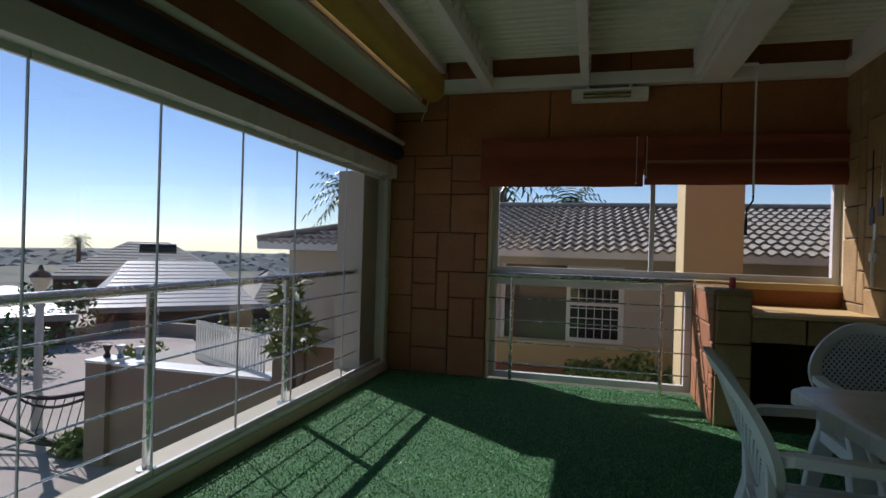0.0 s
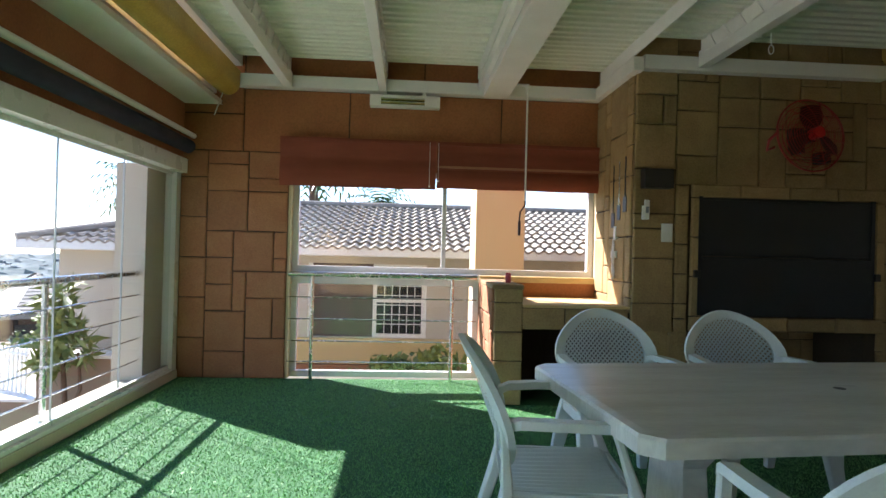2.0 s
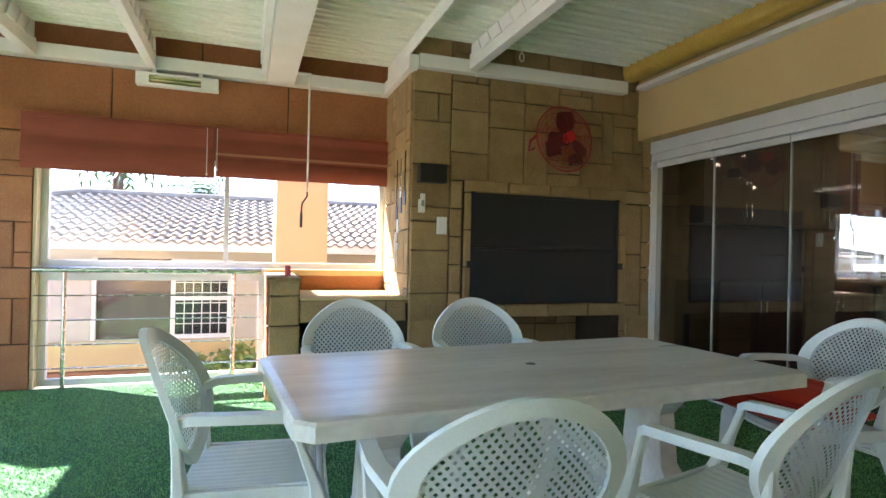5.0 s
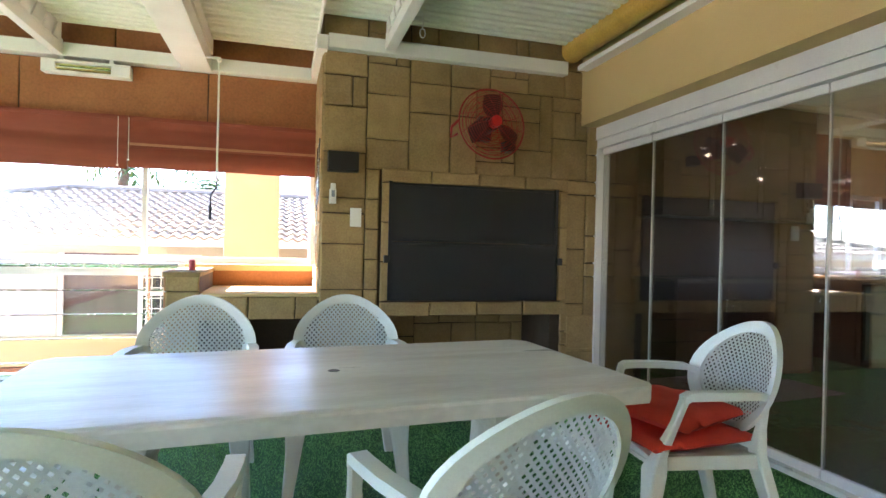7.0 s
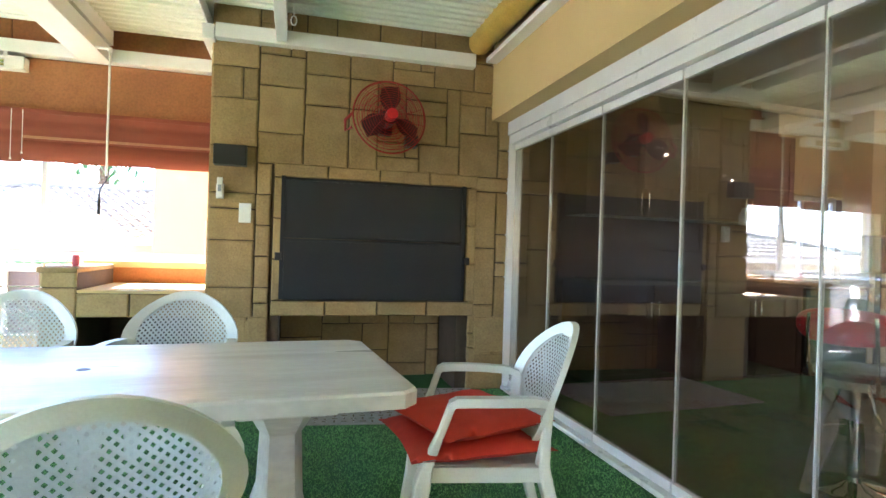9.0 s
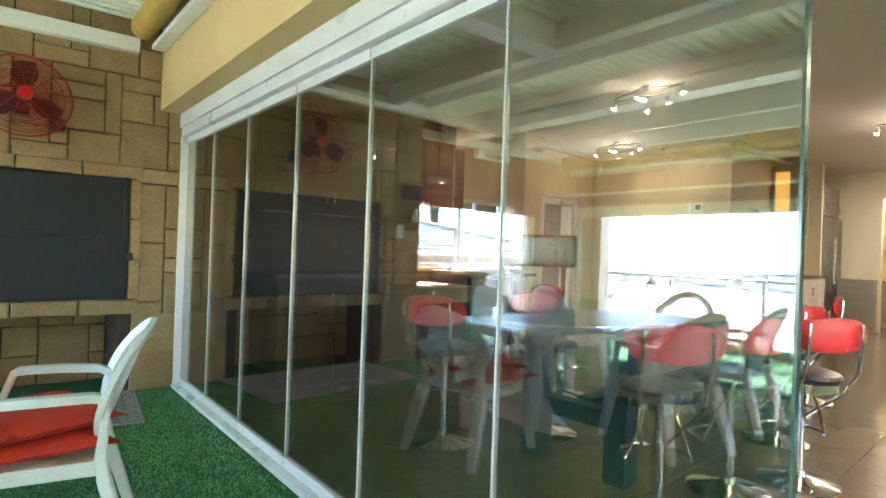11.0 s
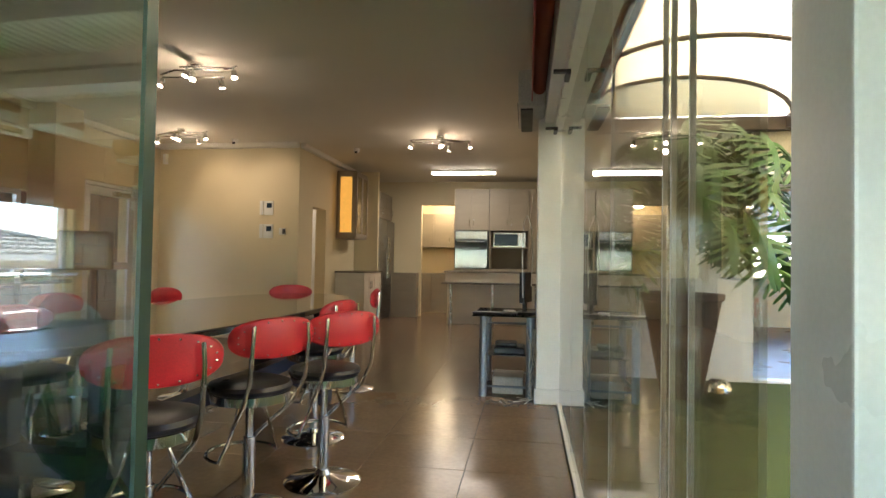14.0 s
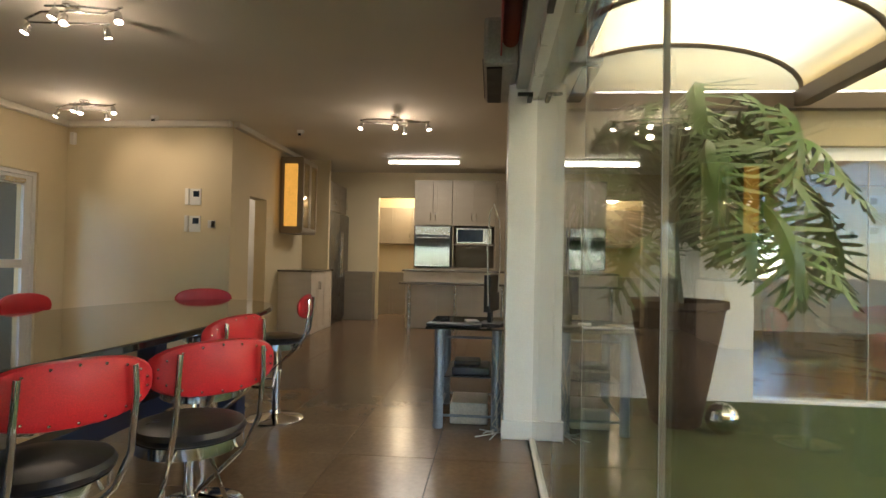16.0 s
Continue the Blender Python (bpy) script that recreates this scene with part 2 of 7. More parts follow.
# mesh helpers
def box_bm(*boxes, bevel=0.0):
    bm = bmesh.new()
    for x0, x1, y0, y1, z0, z1 in boxes:
        m = Matrix.Translation(((x0 + x1) / 2, (y0 + y1) / 2, (z0 + z1) / 2)) @ Matrix.Diagonal((x1 - x0, y1 - y0, z1 - z0, 1))
        bmesh.ops.create_cube(bm, size=1, matrix=m)
    if bevel:
        bmesh.ops.bevel(bm, geom=bm.edges[:], offset=bevel, segments=2, profile=0.6, affect="EDGES")
    return bm


def add_box(bm, x0, x1, y0, y1, z0, z1):
    bmesh.ops.create_cube(bm, size=1, matrix=Matrix.Translation(((x0 + x1) / 2, (y0 + y1) / 2, (z0 + z1) / 2)) @ Matrix.Diagonal((x1 - x0, y1 - y0, z1 - z0, 1)))


def rod(bm, a, b, r, seg=10, r2=None):
    a, b = Vector(a), Vector(b)
    d = b - a
    m = Matrix.Translation((a + b) / 2) @ d.to_track_quat("Z", "Y").to_matrix().to_4x4()
    bmesh.ops.create_cone(bm, cap_ends=True, segments=seg, radius1=r, radius2=r if r2 is None else r2, depth=d.length, matrix=m)


def tube(bm, pts, r, seg=8):
    """A bent pipe through the points."""
    pts = [Vector(p) for p in pts]
    rings = []
    up = None
    for i, p in enumerate(pts):
        d = (pts[min(i + 1, len(pts) - 1)] - pts[max(i - 1, 0)]).normalized()
        if up is None:
            up = d.orthogonal().normalized()
        up = (up - d * up.dot(d)).normalized()
        side = d.cross(up)
        rr = r[i] if isinstance(r, (list, tuple)) else r
        rings.append([bm.verts.new(p + (up * math.cos(2 * math.pi * k / seg) + side * math.sin(2 * math.pi * k / seg)) * rr) for k in range(seg)])
    for a, b in zip(rings, rings[1:]):
        for k in range(seg):
            bm.faces.new((a[k], a[(k + 1) % seg], b[(k + 1) % seg], b[k]))
    bm.faces.new(rings[0][::-1])
    bm.faces.new(rings[-1])


def lathe(bm, profile, seg=24, at=(0, 0, 0)):
    rings = []
    for r, z in profile:
        rings.append([bm.verts.new((at[0] + r * math.cos(2 * math.pi * k / seg), at[1] + r * math.sin(2 * math.pi * k / seg), at[2] + z)) for k in range(seg)])
    for a, b in zip(rings, rings[1:]):
        for k in range(seg):
            bm.faces.new((a[k], a[(k + 1) % seg], b[(k + 1) % seg], b[k]))
    if profile[0][0] > 1e-4:
        bm.faces.new(rings[0][::-1])
    if profile[-1][0] > 1e-4:
        bm.faces.new(rings[-1])


def mesh_from(name, bm, material, smooth=False):
    bmesh.ops.recalc_face_normals(bm, faces=bm.faces[:])
    me = bpy.data.meshes.new(name)
    bm.to_mesh(me)
    bm.free()
    me.materials.append(material)
    if smooth:
        for p in me.polygons:
            p.use_smooth = True
        me.set_sharp_from_angle(angle=radians(38))
    return me


def part(name, bm, material, parent=None, label="", smooth=False):
    ob = new(name, mesh_from(name, bm, material, smooth))
    if parent is not None:
        ob.parent = parent
    if label:
        ob["label"] = label
    return ob


def thing(name, label, category, group="", at=(0, 0, 0), rz=0.0):
    ob = new(name)
    ob.empty_display_size = 0.1
    ob.matrix_world = pose(*at, 0, 0, rz)
    return tagged(ob, label, category, group)


def setting(name, bm, material, label="", category="", smooth=False):
    ob = part(name, bm, material, None, label, smooth)
    return tagged(ob, label, category or name.split("_")[0], "", "structure")


def no_shadow(ob):
    ob.visible_shadow = False
    return ob


# ---------------- patio shell ----------------
setting("floor_patio", box_bm((-2.2, 4.36, -4.5, 5.3, -0.15, 0.0)), M_TURF, "green artificial turf laid over the whole patio floor", "floor")
setting("floor_slab", box_bm((-2.3, 17.5, -4.6, 6.2, -0.45, -0.151)), M_DIRT, "concrete slab under the floors", "floor")
setting("sill_west", box_bm((-2.2, -1.885, -4.5, 5.3, 0.0, 0.075), bevel=0.006), M_NBWALL, "low painted plaster kerb under the glass curtain", "sill")
setting("track_west", box_bm((-1.98, -1.9, -4.5, 5.18, 0.075, 0.10), bevel=0.003), M_ALU, "white aluminium bottom track of the glass curtain", "track")

# north wall with the wide window
bm = box_bm((-2.25, -0.93, 5.3, 5.55, 0, 3.2), (-0.93, 2.0, 5.3, 5.55, 1.95, 3.2), (0.87, 2.0, 5.3, 5.55, 0, 0.93), (2.0, 4.6, 5.3, 5.55, 0, 3.2))
setting("wall_north", bm, M_PLASTER_R, "terracotta plaster wall above and beside the wide window", "wall")
setting("window_reveal", box_bm((-0.93, -0.905, 5.3, 5.55, 0.0, 1.95), (1.975, 2.0, 5.3, 5.55, 0.93, 1.95)), M_CREAM, "cream painted reveal of the window opening", "reveal")
setting("wall_pier", box_bm((-2.25, -2.0, 4.85, 5.3, 0.0, 1.88), bevel=0.004), M_NBWALL, "cream plaster pier outside the glass curtain", "wall")
setting("frame_west_end", box_bm((-2.0, -1.9, 5.20, 5.3, 0.0, 1.98), bevel=0.004), M_ALU, "white aluminium end post of the glass curtain", "frame")

# braai wall: stone mass with a hearth opening below the doors
BX0, BX1, BY = 1.98, 4.38, 4.41
bm = box_bm((BX0, BX1, BY, 5.3, 1.69, 3.2), (BX0, 2.5, BY, 5.3, 0.0, 1.69), (3.93, BX1 + 0.3, BY, 5.3, 0.0, 1.69),
            (2.5, 3.93, BY, 5.3, 0.62, 0.74), (2.5, 3.93, 5.0, 5.3, 0.0, 1.69), (4.38, 4.7, BY, 5.3, 1.69, 3.2))
setting("wall_braai", bm, M_JOINT, "dark mortar core behind the ochre stone cladding", "wall")

# east wall: lintel over the folding doors, and the wall beyond
setting("lintel_east", box_bm((4.18, 4.62, -4.5, 4.41, 2.27, 3.2)), M_YELLOW, "smooth yellow plaster beam over the folding doors", "beam")
setting("head_frame_east", box_bm((4.33, 4.47, -1.1, 4.40, 2.16, 2.27), (4.345, 4.455, -1.1, 4.40, 2.085, 2.158), bevel=0.003), M_ALU, "white aluminium head frame of the folding glass doors", "frame")
setting("track_east", box_bm((4.33, 4.40, 0.0, 4.40, 0.0, 0.03), (4.41, 4.46, -1.00, 4.40, 0.0, 0.022), bevel=0.003), M_ALU, "white aluminium floor track of the folding doors", "track")
setting("door_jamb_north", box_bm((4.34, 4.46, 4.36, 4.41, 0.0, 2.085), bevel=0.003), M_ALU, "white aluminium jamb beside the stone wall", "frame")
setting("door_jamb_south", box_bm((4.36, 4.51, -1.10, -1.0, 0.0, 2.085), bevel=0.004), M_ALU, "white aluminium post where the two glass walls meet", "frame")
setting("wall_east_south", box_bm((4.30, 4.60, -4.5, -1.10, 0.0, 2.27)), M_YELLOW, "yellow plaster wall south of the doors", "wall")
setting("wall_south_patio", box_bm((-2.3, 4.6, -4.8, -4.5, 0.0, 3.2)), M_YELLOW, "yellow plaster wall behind the patio", "wall")

# west head: frame, dark rolled blind, fascia, soffit, gutter beam
setting("head_frame_west", box_bm((-1.99, -1.84, -4.5, 5.3, 1.86, 1.99), bevel=0.004), M_ALU, "white aluminium head track of the glass curtain", "frame")
setting("fascia_west", box_bm((-2.2, -1.88, -4.5, 5.3, 1.99, 2.6)), M_PLASTER_R, "terracotta plaster beam above the glass curtain", "beam")
setting("soffit_board_west", box_bm((-1.88, -1.55, -4.5, 5.3, 2.5, 2.54)), M_WHITE, "white soffit board beside the gutter", "soffit")
setting("roof_edge_west", box_bm((-2.3, -1.6, -4.5, 5.5, 2.6, 2.66)), M_WHITE, "white roof edge sheet", "roof")

# pergola frame
def beam(name, boxes, label):
    return setting(name, box_bm(*boxes, bevel=0.006), M_WHITE, label, "beam")


beam("beam_north", [(-1.5, 2.0, 5.18, 5.30, 2.66, 2.77)], "white painted timber beam along the north wall")
beam("beam_return", [(1.90, 1.985, 4.30, 5.18, 2.66, 2.77)], "white painted beam turning round the stone wall")
beam("beam_braai", [(1.99, 4.0, 4.30, 4.405, 2.68, 2.79)], "white painted beam along the top of the stone wall")
beam("cornice_east", [(4.08, 4.178, -4.5, 4.29, 2.72, 2.76)], "white edge strip along the yellow beam")
for i, (x0, x1, y1, z0) in enumerate([(-0.98, -0.90, 5.18, 2.66), (-0.12, -0.05, 5.18, 2.66), (0.84, 1.07, 5.18, 2.64), (2.42, 2.50, 4.30, 2.70)]):
    beam("rafter", [(x0, x1, -4.5, y1, z0, z0 + 0.13)], "white painted rafter with notched louvre carriers" if i != 2 else "broad white boxed main rafter")
beam("rafter_wide_edge", [(0.79, 0.836, -4.5, 5.18, 2.70, 2.79)], "narrow white rafter edge beside the broad rafter")
beam("cross_beam", [(2.5, 4.18, 2.05, 2.25, 2.70, 2.90)], "white cross beam bolted to the yellow lintel")


# gutter beams (half round) along both sides
def gutter(name, x, z, r, y0, y1):
    bm = bmesh.new()
    seg = 14
    ring = [(x + r * math.cos(math.pi + math.pi * k / seg), z + r * 0.9 * math.sin(math.pi + math.pi * k / seg)) for k in range(seg + 1)] + [(x + r, z + 0.12), (x - r, z + 0.12)]
    a = [bm.verts.new((px, y0, pz)) for px, pz in ring]
    b = [bm.verts.new((px, y1, pz)) for px, pz in ring]
    for k in range(len(ring)):
        j = (k + 1) % len(ring)
        bm.faces.new((a[k], a[j], b[j], b[k]))
    bm.faces.new(a)
    bm.faces.new(b[::-1])
    return setting(name, bm, M_GUTTER, "ochre painted half-round gutter under the louvre roof", "gutter", True)


gutter("gutter_west", -1.47, 2.66, 0.11, -4.5, 5.17)
gutter("gutter_east", 4.02, 2.86, 0.09, -4.5, 4.29)

# ---------------- interior shell ----------------
known = made()
setting("floor_interior", box_bm((4.46, 17.5, -0.66, 6.0, -0.15, -0.004)), M_GROUT, "grout bed of the tiled interior floor", "floor")
setting("threshold", box_bm((4.18, 4.459, -0.66, 0.3, -0.12, -0.001), (4.28, 4.459, 0.3, 1.0, -0.12, -0.001), (4.34, 4.459, 1.0, 1.9, -0.12, -0.001)), M_TILE, "beige-brown glazed tiles along the door track", "threshold")
setting("ceiling_interior", box_bm((4.40, 17.5, -0.75, 6.0, 2.95, 3.1)), M_CEIL, "smooth cream painted interior ceiling", "ceiling")
setting("wall_intercom", box_bm((11.6, 11.8, 3.02, 6.0, 0, 2.95)), M_CREAM, "plain cream wall with two intercom panels", "wall")
setting("wall_passage", box_bm((11.8, 12.15, 3.02, 3.2, 0, 2.95), (12.75, 14.35, 3.02, 3.2, 0, 2.95), (12.15, 12.75, 3.02, 3.2, 2.05, 2.95)), M_CREAM, "cream wall with an open doorway into a passage", "wall")
setting("wall_bar_back", box_bm((4.62, 8.2, 5.3, 5.5, 0, 2.95)), M_BACKWALL, "wall behind the bar cabinets, room shade put into its brown", "wall")
setting("wall_interior_north", box_bm((8.2, 9.6, 5.3, 5.5, 0, 0.95), (8.2, 9.6, 5.3, 5.5, 1.95, 2.95), (9.6, 10.1, 5.3, 5.5, 0, 2.95),
                                      (10.1, 11.15, 5.3, 5.5, 2.2, 2.95), (11.15, 11.6, 5.3, 5.5, 0, 2.95)), M_CREAM, "cream north wall with a window and a glazed door", "wall")
setting("wall_kitchen_north", box_bm((14.3, 17.5, 3.3, 3.5, 0, 2.95)), M_CREAM, "cream kitchen wall behind the fridges", "wall")
setting("wall_far_east", box_bm((17.3, 17.5, -0.7, 3.3, 0, 2.95)), M_CREAM, "cream end wall of the scullery", "wall")
setting("wall_kitchen_back", box_bm((15.8, 15.95, -0.75, 1.15, 0, 2.95), (15.8, 15.95, 1.95, 3.3, 0, 2.95), (15.8, 15.95, 1.15, 1.95, 2.45, 2.95)), M_CREAM, "cream wall behind the tall kitchen units", "wall")
setting("wall_passage_back", box_bm((11.8, 14.3, 4.6, 4.7, 0, 2.95), (14.2, 14.3, 3.5, 4.6, 0, 2.95)), M_WHITE, "white wall seen through the doorway", "wall")
setting("wall_kitchen_south", box_bm((8.95, 17.5, -0.85, -0.70, 0, 2.95)), M_CREAM, "cream wall south of the kitchen", "wall")
# Overhang past the north wall is added, unseen, to keep sun out of the room.
setting("roof_interior", box_bm((4.3, 17.7, -0.9, 7.4, 3.2, 3.35)), M_ROOFDARK, "flat roof slab over the interior, unseen overhang added against the sun", "roof")
setting("beam_south", box_bm((4.35, 8.95, -0.80, -0.50, 2.42, 2.95)), M_WHITE, "white beam above the side glass wall", "beam")
setting("head_frame_south", box_bm((4.35, 8.55, -0.70, -0.58, 2.34, 2.42), bevel=0.003), M_ALU, "white aluminium head track of the side glass wall", "frame")
setting("track_south", box_bm((4.35, 8.53, -0.675, -0.625, 0.0, 0.018), bevel=0.003), M_ALU, "white aluminium floor track of the side glass wall", "track")
setting("pillar", box_bm((8.53, 8.95, -0.85, -0.45, 0.0, 2.95), bevel=0.006), M_WHITE, "white painted square pillar at the end of the glass wall", "pillar")
setting("pillar_skirting", box_bm((8.515, 8.97, -0.865, -0.435, 0.0, 0.13), bevel=0.004), M_WHITE, "white skirting round the pillar", "baseboard")

# cornice of the interior
setting("cornice_interior", box_bm((11.50, 11.599, 3.02, 5.3, 2.87, 2.949), (4.7, 11.5, 5.20, 5.299, 2.87, 2.949), (11.6, 14.3, 2.93, 3.019, 2.87, 2.949), bevel=0.02), M_CEIL, "white moulded cornice", "trim")

# ---------------- courtyard ----------------
setting("ground_court", box_bm((4.35, 9.9, -9.0, -0.66, -0.15, 0.0)), M_GRASS, "short green lawn in the courtyard", "ground")
setting("wall_court_east", box_bm((9.9, 10.1, -2.70, -0.86, 0.0, 2.75)), M_WHITE, "white plaster wall of the courtyard", "wall")
# Shade under the canopies is put into the lintel's grey-tan colour.
setting("beam_court_east", box_bm((9.85, 10.15, -9.0, -2.70, 2.30, 2.75), (9.82, 9.87, -9.0, -0.86, 2.62, 2.72)), mat("canopy_shade_plaster", (0.36, 0.31, 0.22), 0.85, second=(0.30, 0.26, 0.18), scale=1.5, grain=60), "plaster lintel band over the far glass wall, canopy shade in its tan", "beam")
setting("head_court", box_bm((9.93, 10.03, -9.0, -2.70, 2.18, 2.30), bevel=0.004), M_ALU, "white head frame of the far glass wall", "frame")
setting("sill_court", box_bm((9.90, 10.05, -9.0, -2.70, 0.0, 0.03), bevel=0.004), M_ALU, "pale threshold of the far glass wall", "sill")
setting("floor_wing", box_bm((10.05, 16.0, -9.0, -0.9, -0.15, 0.0)), mat("wing_floor", (0.36, 0.19, 0.08), 0.3, second=(0.30, 0.15, 0.06), scale=2, grain=30, bump=0.03), "warm tan tiled floor of the far room", "floor")
setting("wall_wing", box_bm((15.8, 16.0, -9.0, -5.9, 0, 2.8), (15.8, 16.0, -4.3, -0.9, 0, 2.8), (15.8, 16.0, -5.9, -4.3, 0, 1.0), (15.8, 16.0, -5.9, -4.3, 1.9, 2.8), (10.1, 16.0, -1.05, -0.9, 0, 2.8), (10.1, 16.0, -9.2, -9.0, 0, 2.8)), mat("wing_wall", (0.42, 0.28, 0.15), 0.8), "tan plaster walls of the far room", "wall")
setting("ceiling_wing", box_bm((10.1, 16.0, -9.0, -0.9, 2.76, 2.9)), M_CEIL, "pale ceiling of the far room", "ceiling")
setting("wall_court_south", box_bm((4.3, 16.0, -9.3, -9.2, 0.0, 2.6)), M_YELLOW, "yellow garden wall of the courtyard", "wall")
place_room(known)


# ---------------- louvre roof ----------------
def slat_bm(w):
    """A rolled louvre blade, w long: shallow trough with a turned lip."""
    low = [(-0.092, 0.024), (-0.078, -0.004), (-0.030, -0.002), (-0.016, 0.014), (0.002, 0.014), (0.016, -0.002), (0.062, 0.0), (0.080, 0.030), (0.094, 0.032)]
    prof = low + [(y, z + 0.003) for y, z in low[::-1]]
    bm = bmesh.new()
    a = [bm.verts.new((0, y, z)) for y, z in prof]
    b = [bm.verts.new((w, y, z)) for y, z in prof]
    n = len(prof)
    for k in range(n):
        bm.faces.new((a[k], a[(k + 1) % n], b[(k + 1) % n], b[k]))
    bm.faces.new(a[::-1])
    bm.faces.new(b)
    return bm


for x0, x1, y_end, tag in ((-1.37, -0.97, 5.14, ""), (-0.91, -0.11, 5.14, ""), (-0.06, 0.79, 5.14, ""), (1.08, 1.93, 5.14, ""), (1.93, 2.43, 4.28, ""), (2.49, 4.02, 4.28, "")):
    bay = thing("louvre_bay", "bay of pale green-white metal louvre blades, closed", "louvre roof", "bays of the louvre roof", (x0, 0, 2.90))
    part("side_strip", box_bm((x1 - x0 - 0.012, x1 - x0, -4.4, y_end - 0.02, -0.112, -0.001)), M_WHITE, bay, "white strip that holds the blades")
    first = None
    y = y_end - 0.1
    k = 0
    while y > -4.4:
        if first is None:
            first = part("louvre", slat_bm(x1 - x0), M_LOUVRE, bay)
            ob = first
        else:
            ob = first.copy()
            scene.collection.objects.link(ob)
        ob.matrix_basis = pose(0, y, 0)
        y -= 0.19
        k += 1
# Boards added over the rafters to block light leaking between the bays.
setting("rafter_packer", box_bm((-1.66, -1.375, -4.5, 5.29, 2.86, 2.96), (-0.966, -0.914, -4.5, 5.18, 2.795, 2.96), (-0.106, -0.064, -4.5, 5.18, 2.795, 2.96), (0.794, 1.076, -4.5, 5.18, 2.795, 2.96), (2.434, 2.486, -4.5, 4.29, 2.835, 2.96), (4.024, 4.175, -4.5, 4.29, 2.90, 2.96)), M_WHITE, "white boards added between the louvre bays to block sun and sky", "roof")
# Unseen sheet, added to stop sun between the blades and darken their gaps.
setting("roof_louvre_cover", box_bm((-1.66, 4.3, -4.6, 5.29, 3.02, 3.06)), M_LOUVRE, "unseen metal sheet added over the louvre blades to block the sun", "roof")

# notched carriers on the rafters
for x, y_end, tz in ((-0.90, 5.1, 2.79), (-0.05, 5.1, 2.79), (2.408, 4.2, 2.83)):
    t = thing("louvre_carrier", "white notched strip that carries the louvre blades", "carrier", "notched carriers on the rafters", (x, 0, tz))
    y = y_end - 0.1
    first = None
    while y > 0.2:
        if first is None:
            bm = bmesh.new()
            vs = [bm.verts.new(p) for p in ((0, -0.06, -0.04), (0, 0.07, -0.04), (0, 0.03, 0.085), (0.012, -0.06, -0.04), (0.012, 0.07, -0.04), (0.012, 0.03, 0.085))]
            for f in ((0, 1, 2), (5, 4, 3), (0, 3, 4, 1), (1, 4, 5, 2), (2, 5, 3, 0)):
                bm.faces.new([vs[i] for i in f])
            first = part("tooth", bm, M_WHITE, t)
            ob = first
        else:
            ob = first.copy()
            scene.collection.objects.link(ob)
        ob.matrix_basis = pose(0, y, 0)
        y -= 0.19


# ---------------- glass walls ----------------
def glass_pane(parent, x0, x1, y0, y1, z0, z1, material, thin=0.008):
    p = part("pane", box_bm((x0, x1, y0, y1, z0, z1)), material, parent)
    return no_shadow(p)


# west glass curtain: frameless panes hung side by side
PANE_W = 0.64
wall_w = tagged(new("glass_wall_west"), "curtain of frameless glass panels closing the balcony", "glass wall", "", "structure")


def panel(wall, at):
    t = new("glass_panel")
    t.parent = wall
    t.matrix_world = pose(*at)
    return t


west_edges = [5.19, 4.34, 3.54] + [2.93 - PANE_W * k for k in range(12)]
for y1, y0 in zip(west_edges, west_edges[1:]):
    w = y1 - y0
    t = panel(wall_w, (-1.94, y0, 0.1))
    glass_pane(t, -0.004, 0.004, 0.004, w - 0.004, 0.0, 1.76, M_GLASS)
    part("edge_strip", box_bm((-0.006, 0.006, -0.002, 0.0025, 0.0, 1.76)), M_SEAL, t)
    part("rail", box_bm((-0.012, 0.012, 0.004, w - 0.004, -0.001, 0.03), (-0.012, 0.012, 0.004, w - 0.004, 1.73, 1.76)), M_ALU, t, "white aluminium carrier rail")

# east folding doors: frameless leaves from the stone wall to the open end
edges = [4.36, 3.66, 2.95, 2.21, 1.455, 0.63, -0.22]
for y1, y0 in zip(edges, edges[1:]):
    t = thing("glass_door", "frameless glass door leaf with a grey edge seal, closed", "glass door", "leaves of the folding glass doors", (4.40, y0, 0.03))
    w = y1 - y0
    glass_pane(t, -0.005, 0.005, 0.005, w - 0.005, 0.0, 2.03, M_GLASS_DOOR)
    part("edge_seal", box_bm((-0.010, 0.010, -0.004, 0.0025, 0.0, 2.03)), M_SEAL if y0 > 0 else M_GLASSEDGE, t, "grey clear-edged seal" if y0 > 0 else "dark green polished glass edge")
    part("rail", box_bm((-0.016, 0.016, 0.006, w - 0.006, 2.0, 2.05), (-0.016, 0.016, 0.006, w - 0.006, -0.005, 0.05)), M_ALU, t, "white aluminium carrier rail")

# south glass wall between the room and the courtyard
known = made()
wall_s = tagged(new("glass_wall_side"), "frameless glass wall between the room and the courtyard", "glass wall", "", "structure")
wall_f = tagged(new("glass_wall_far"), "frameless glass wall across the courtyard", "glass wall", "", "structure")
xs = [4.34, 4.65, 4.78, 4.85, 5.60, 6.43, 7.26, 8.08, 8.52]
for x0, x1 in zip(xs, xs[1:]):
    t = panel(wall_s, (x0, -0.65, 0.018))
    w = x1 - x0
    glass_pane(t, 0.004, w - 0.004, -0.005, 0.005, 0.0, 2.32, M_GLASS_SIDE)
    if x0 > 4.5:
        part("edge_seal", box_bm((-0.003, 0.0025, -0.0054, 0.0054, 0.0, 2.32)), M_SEAL, t, "grey clear-edged seal")

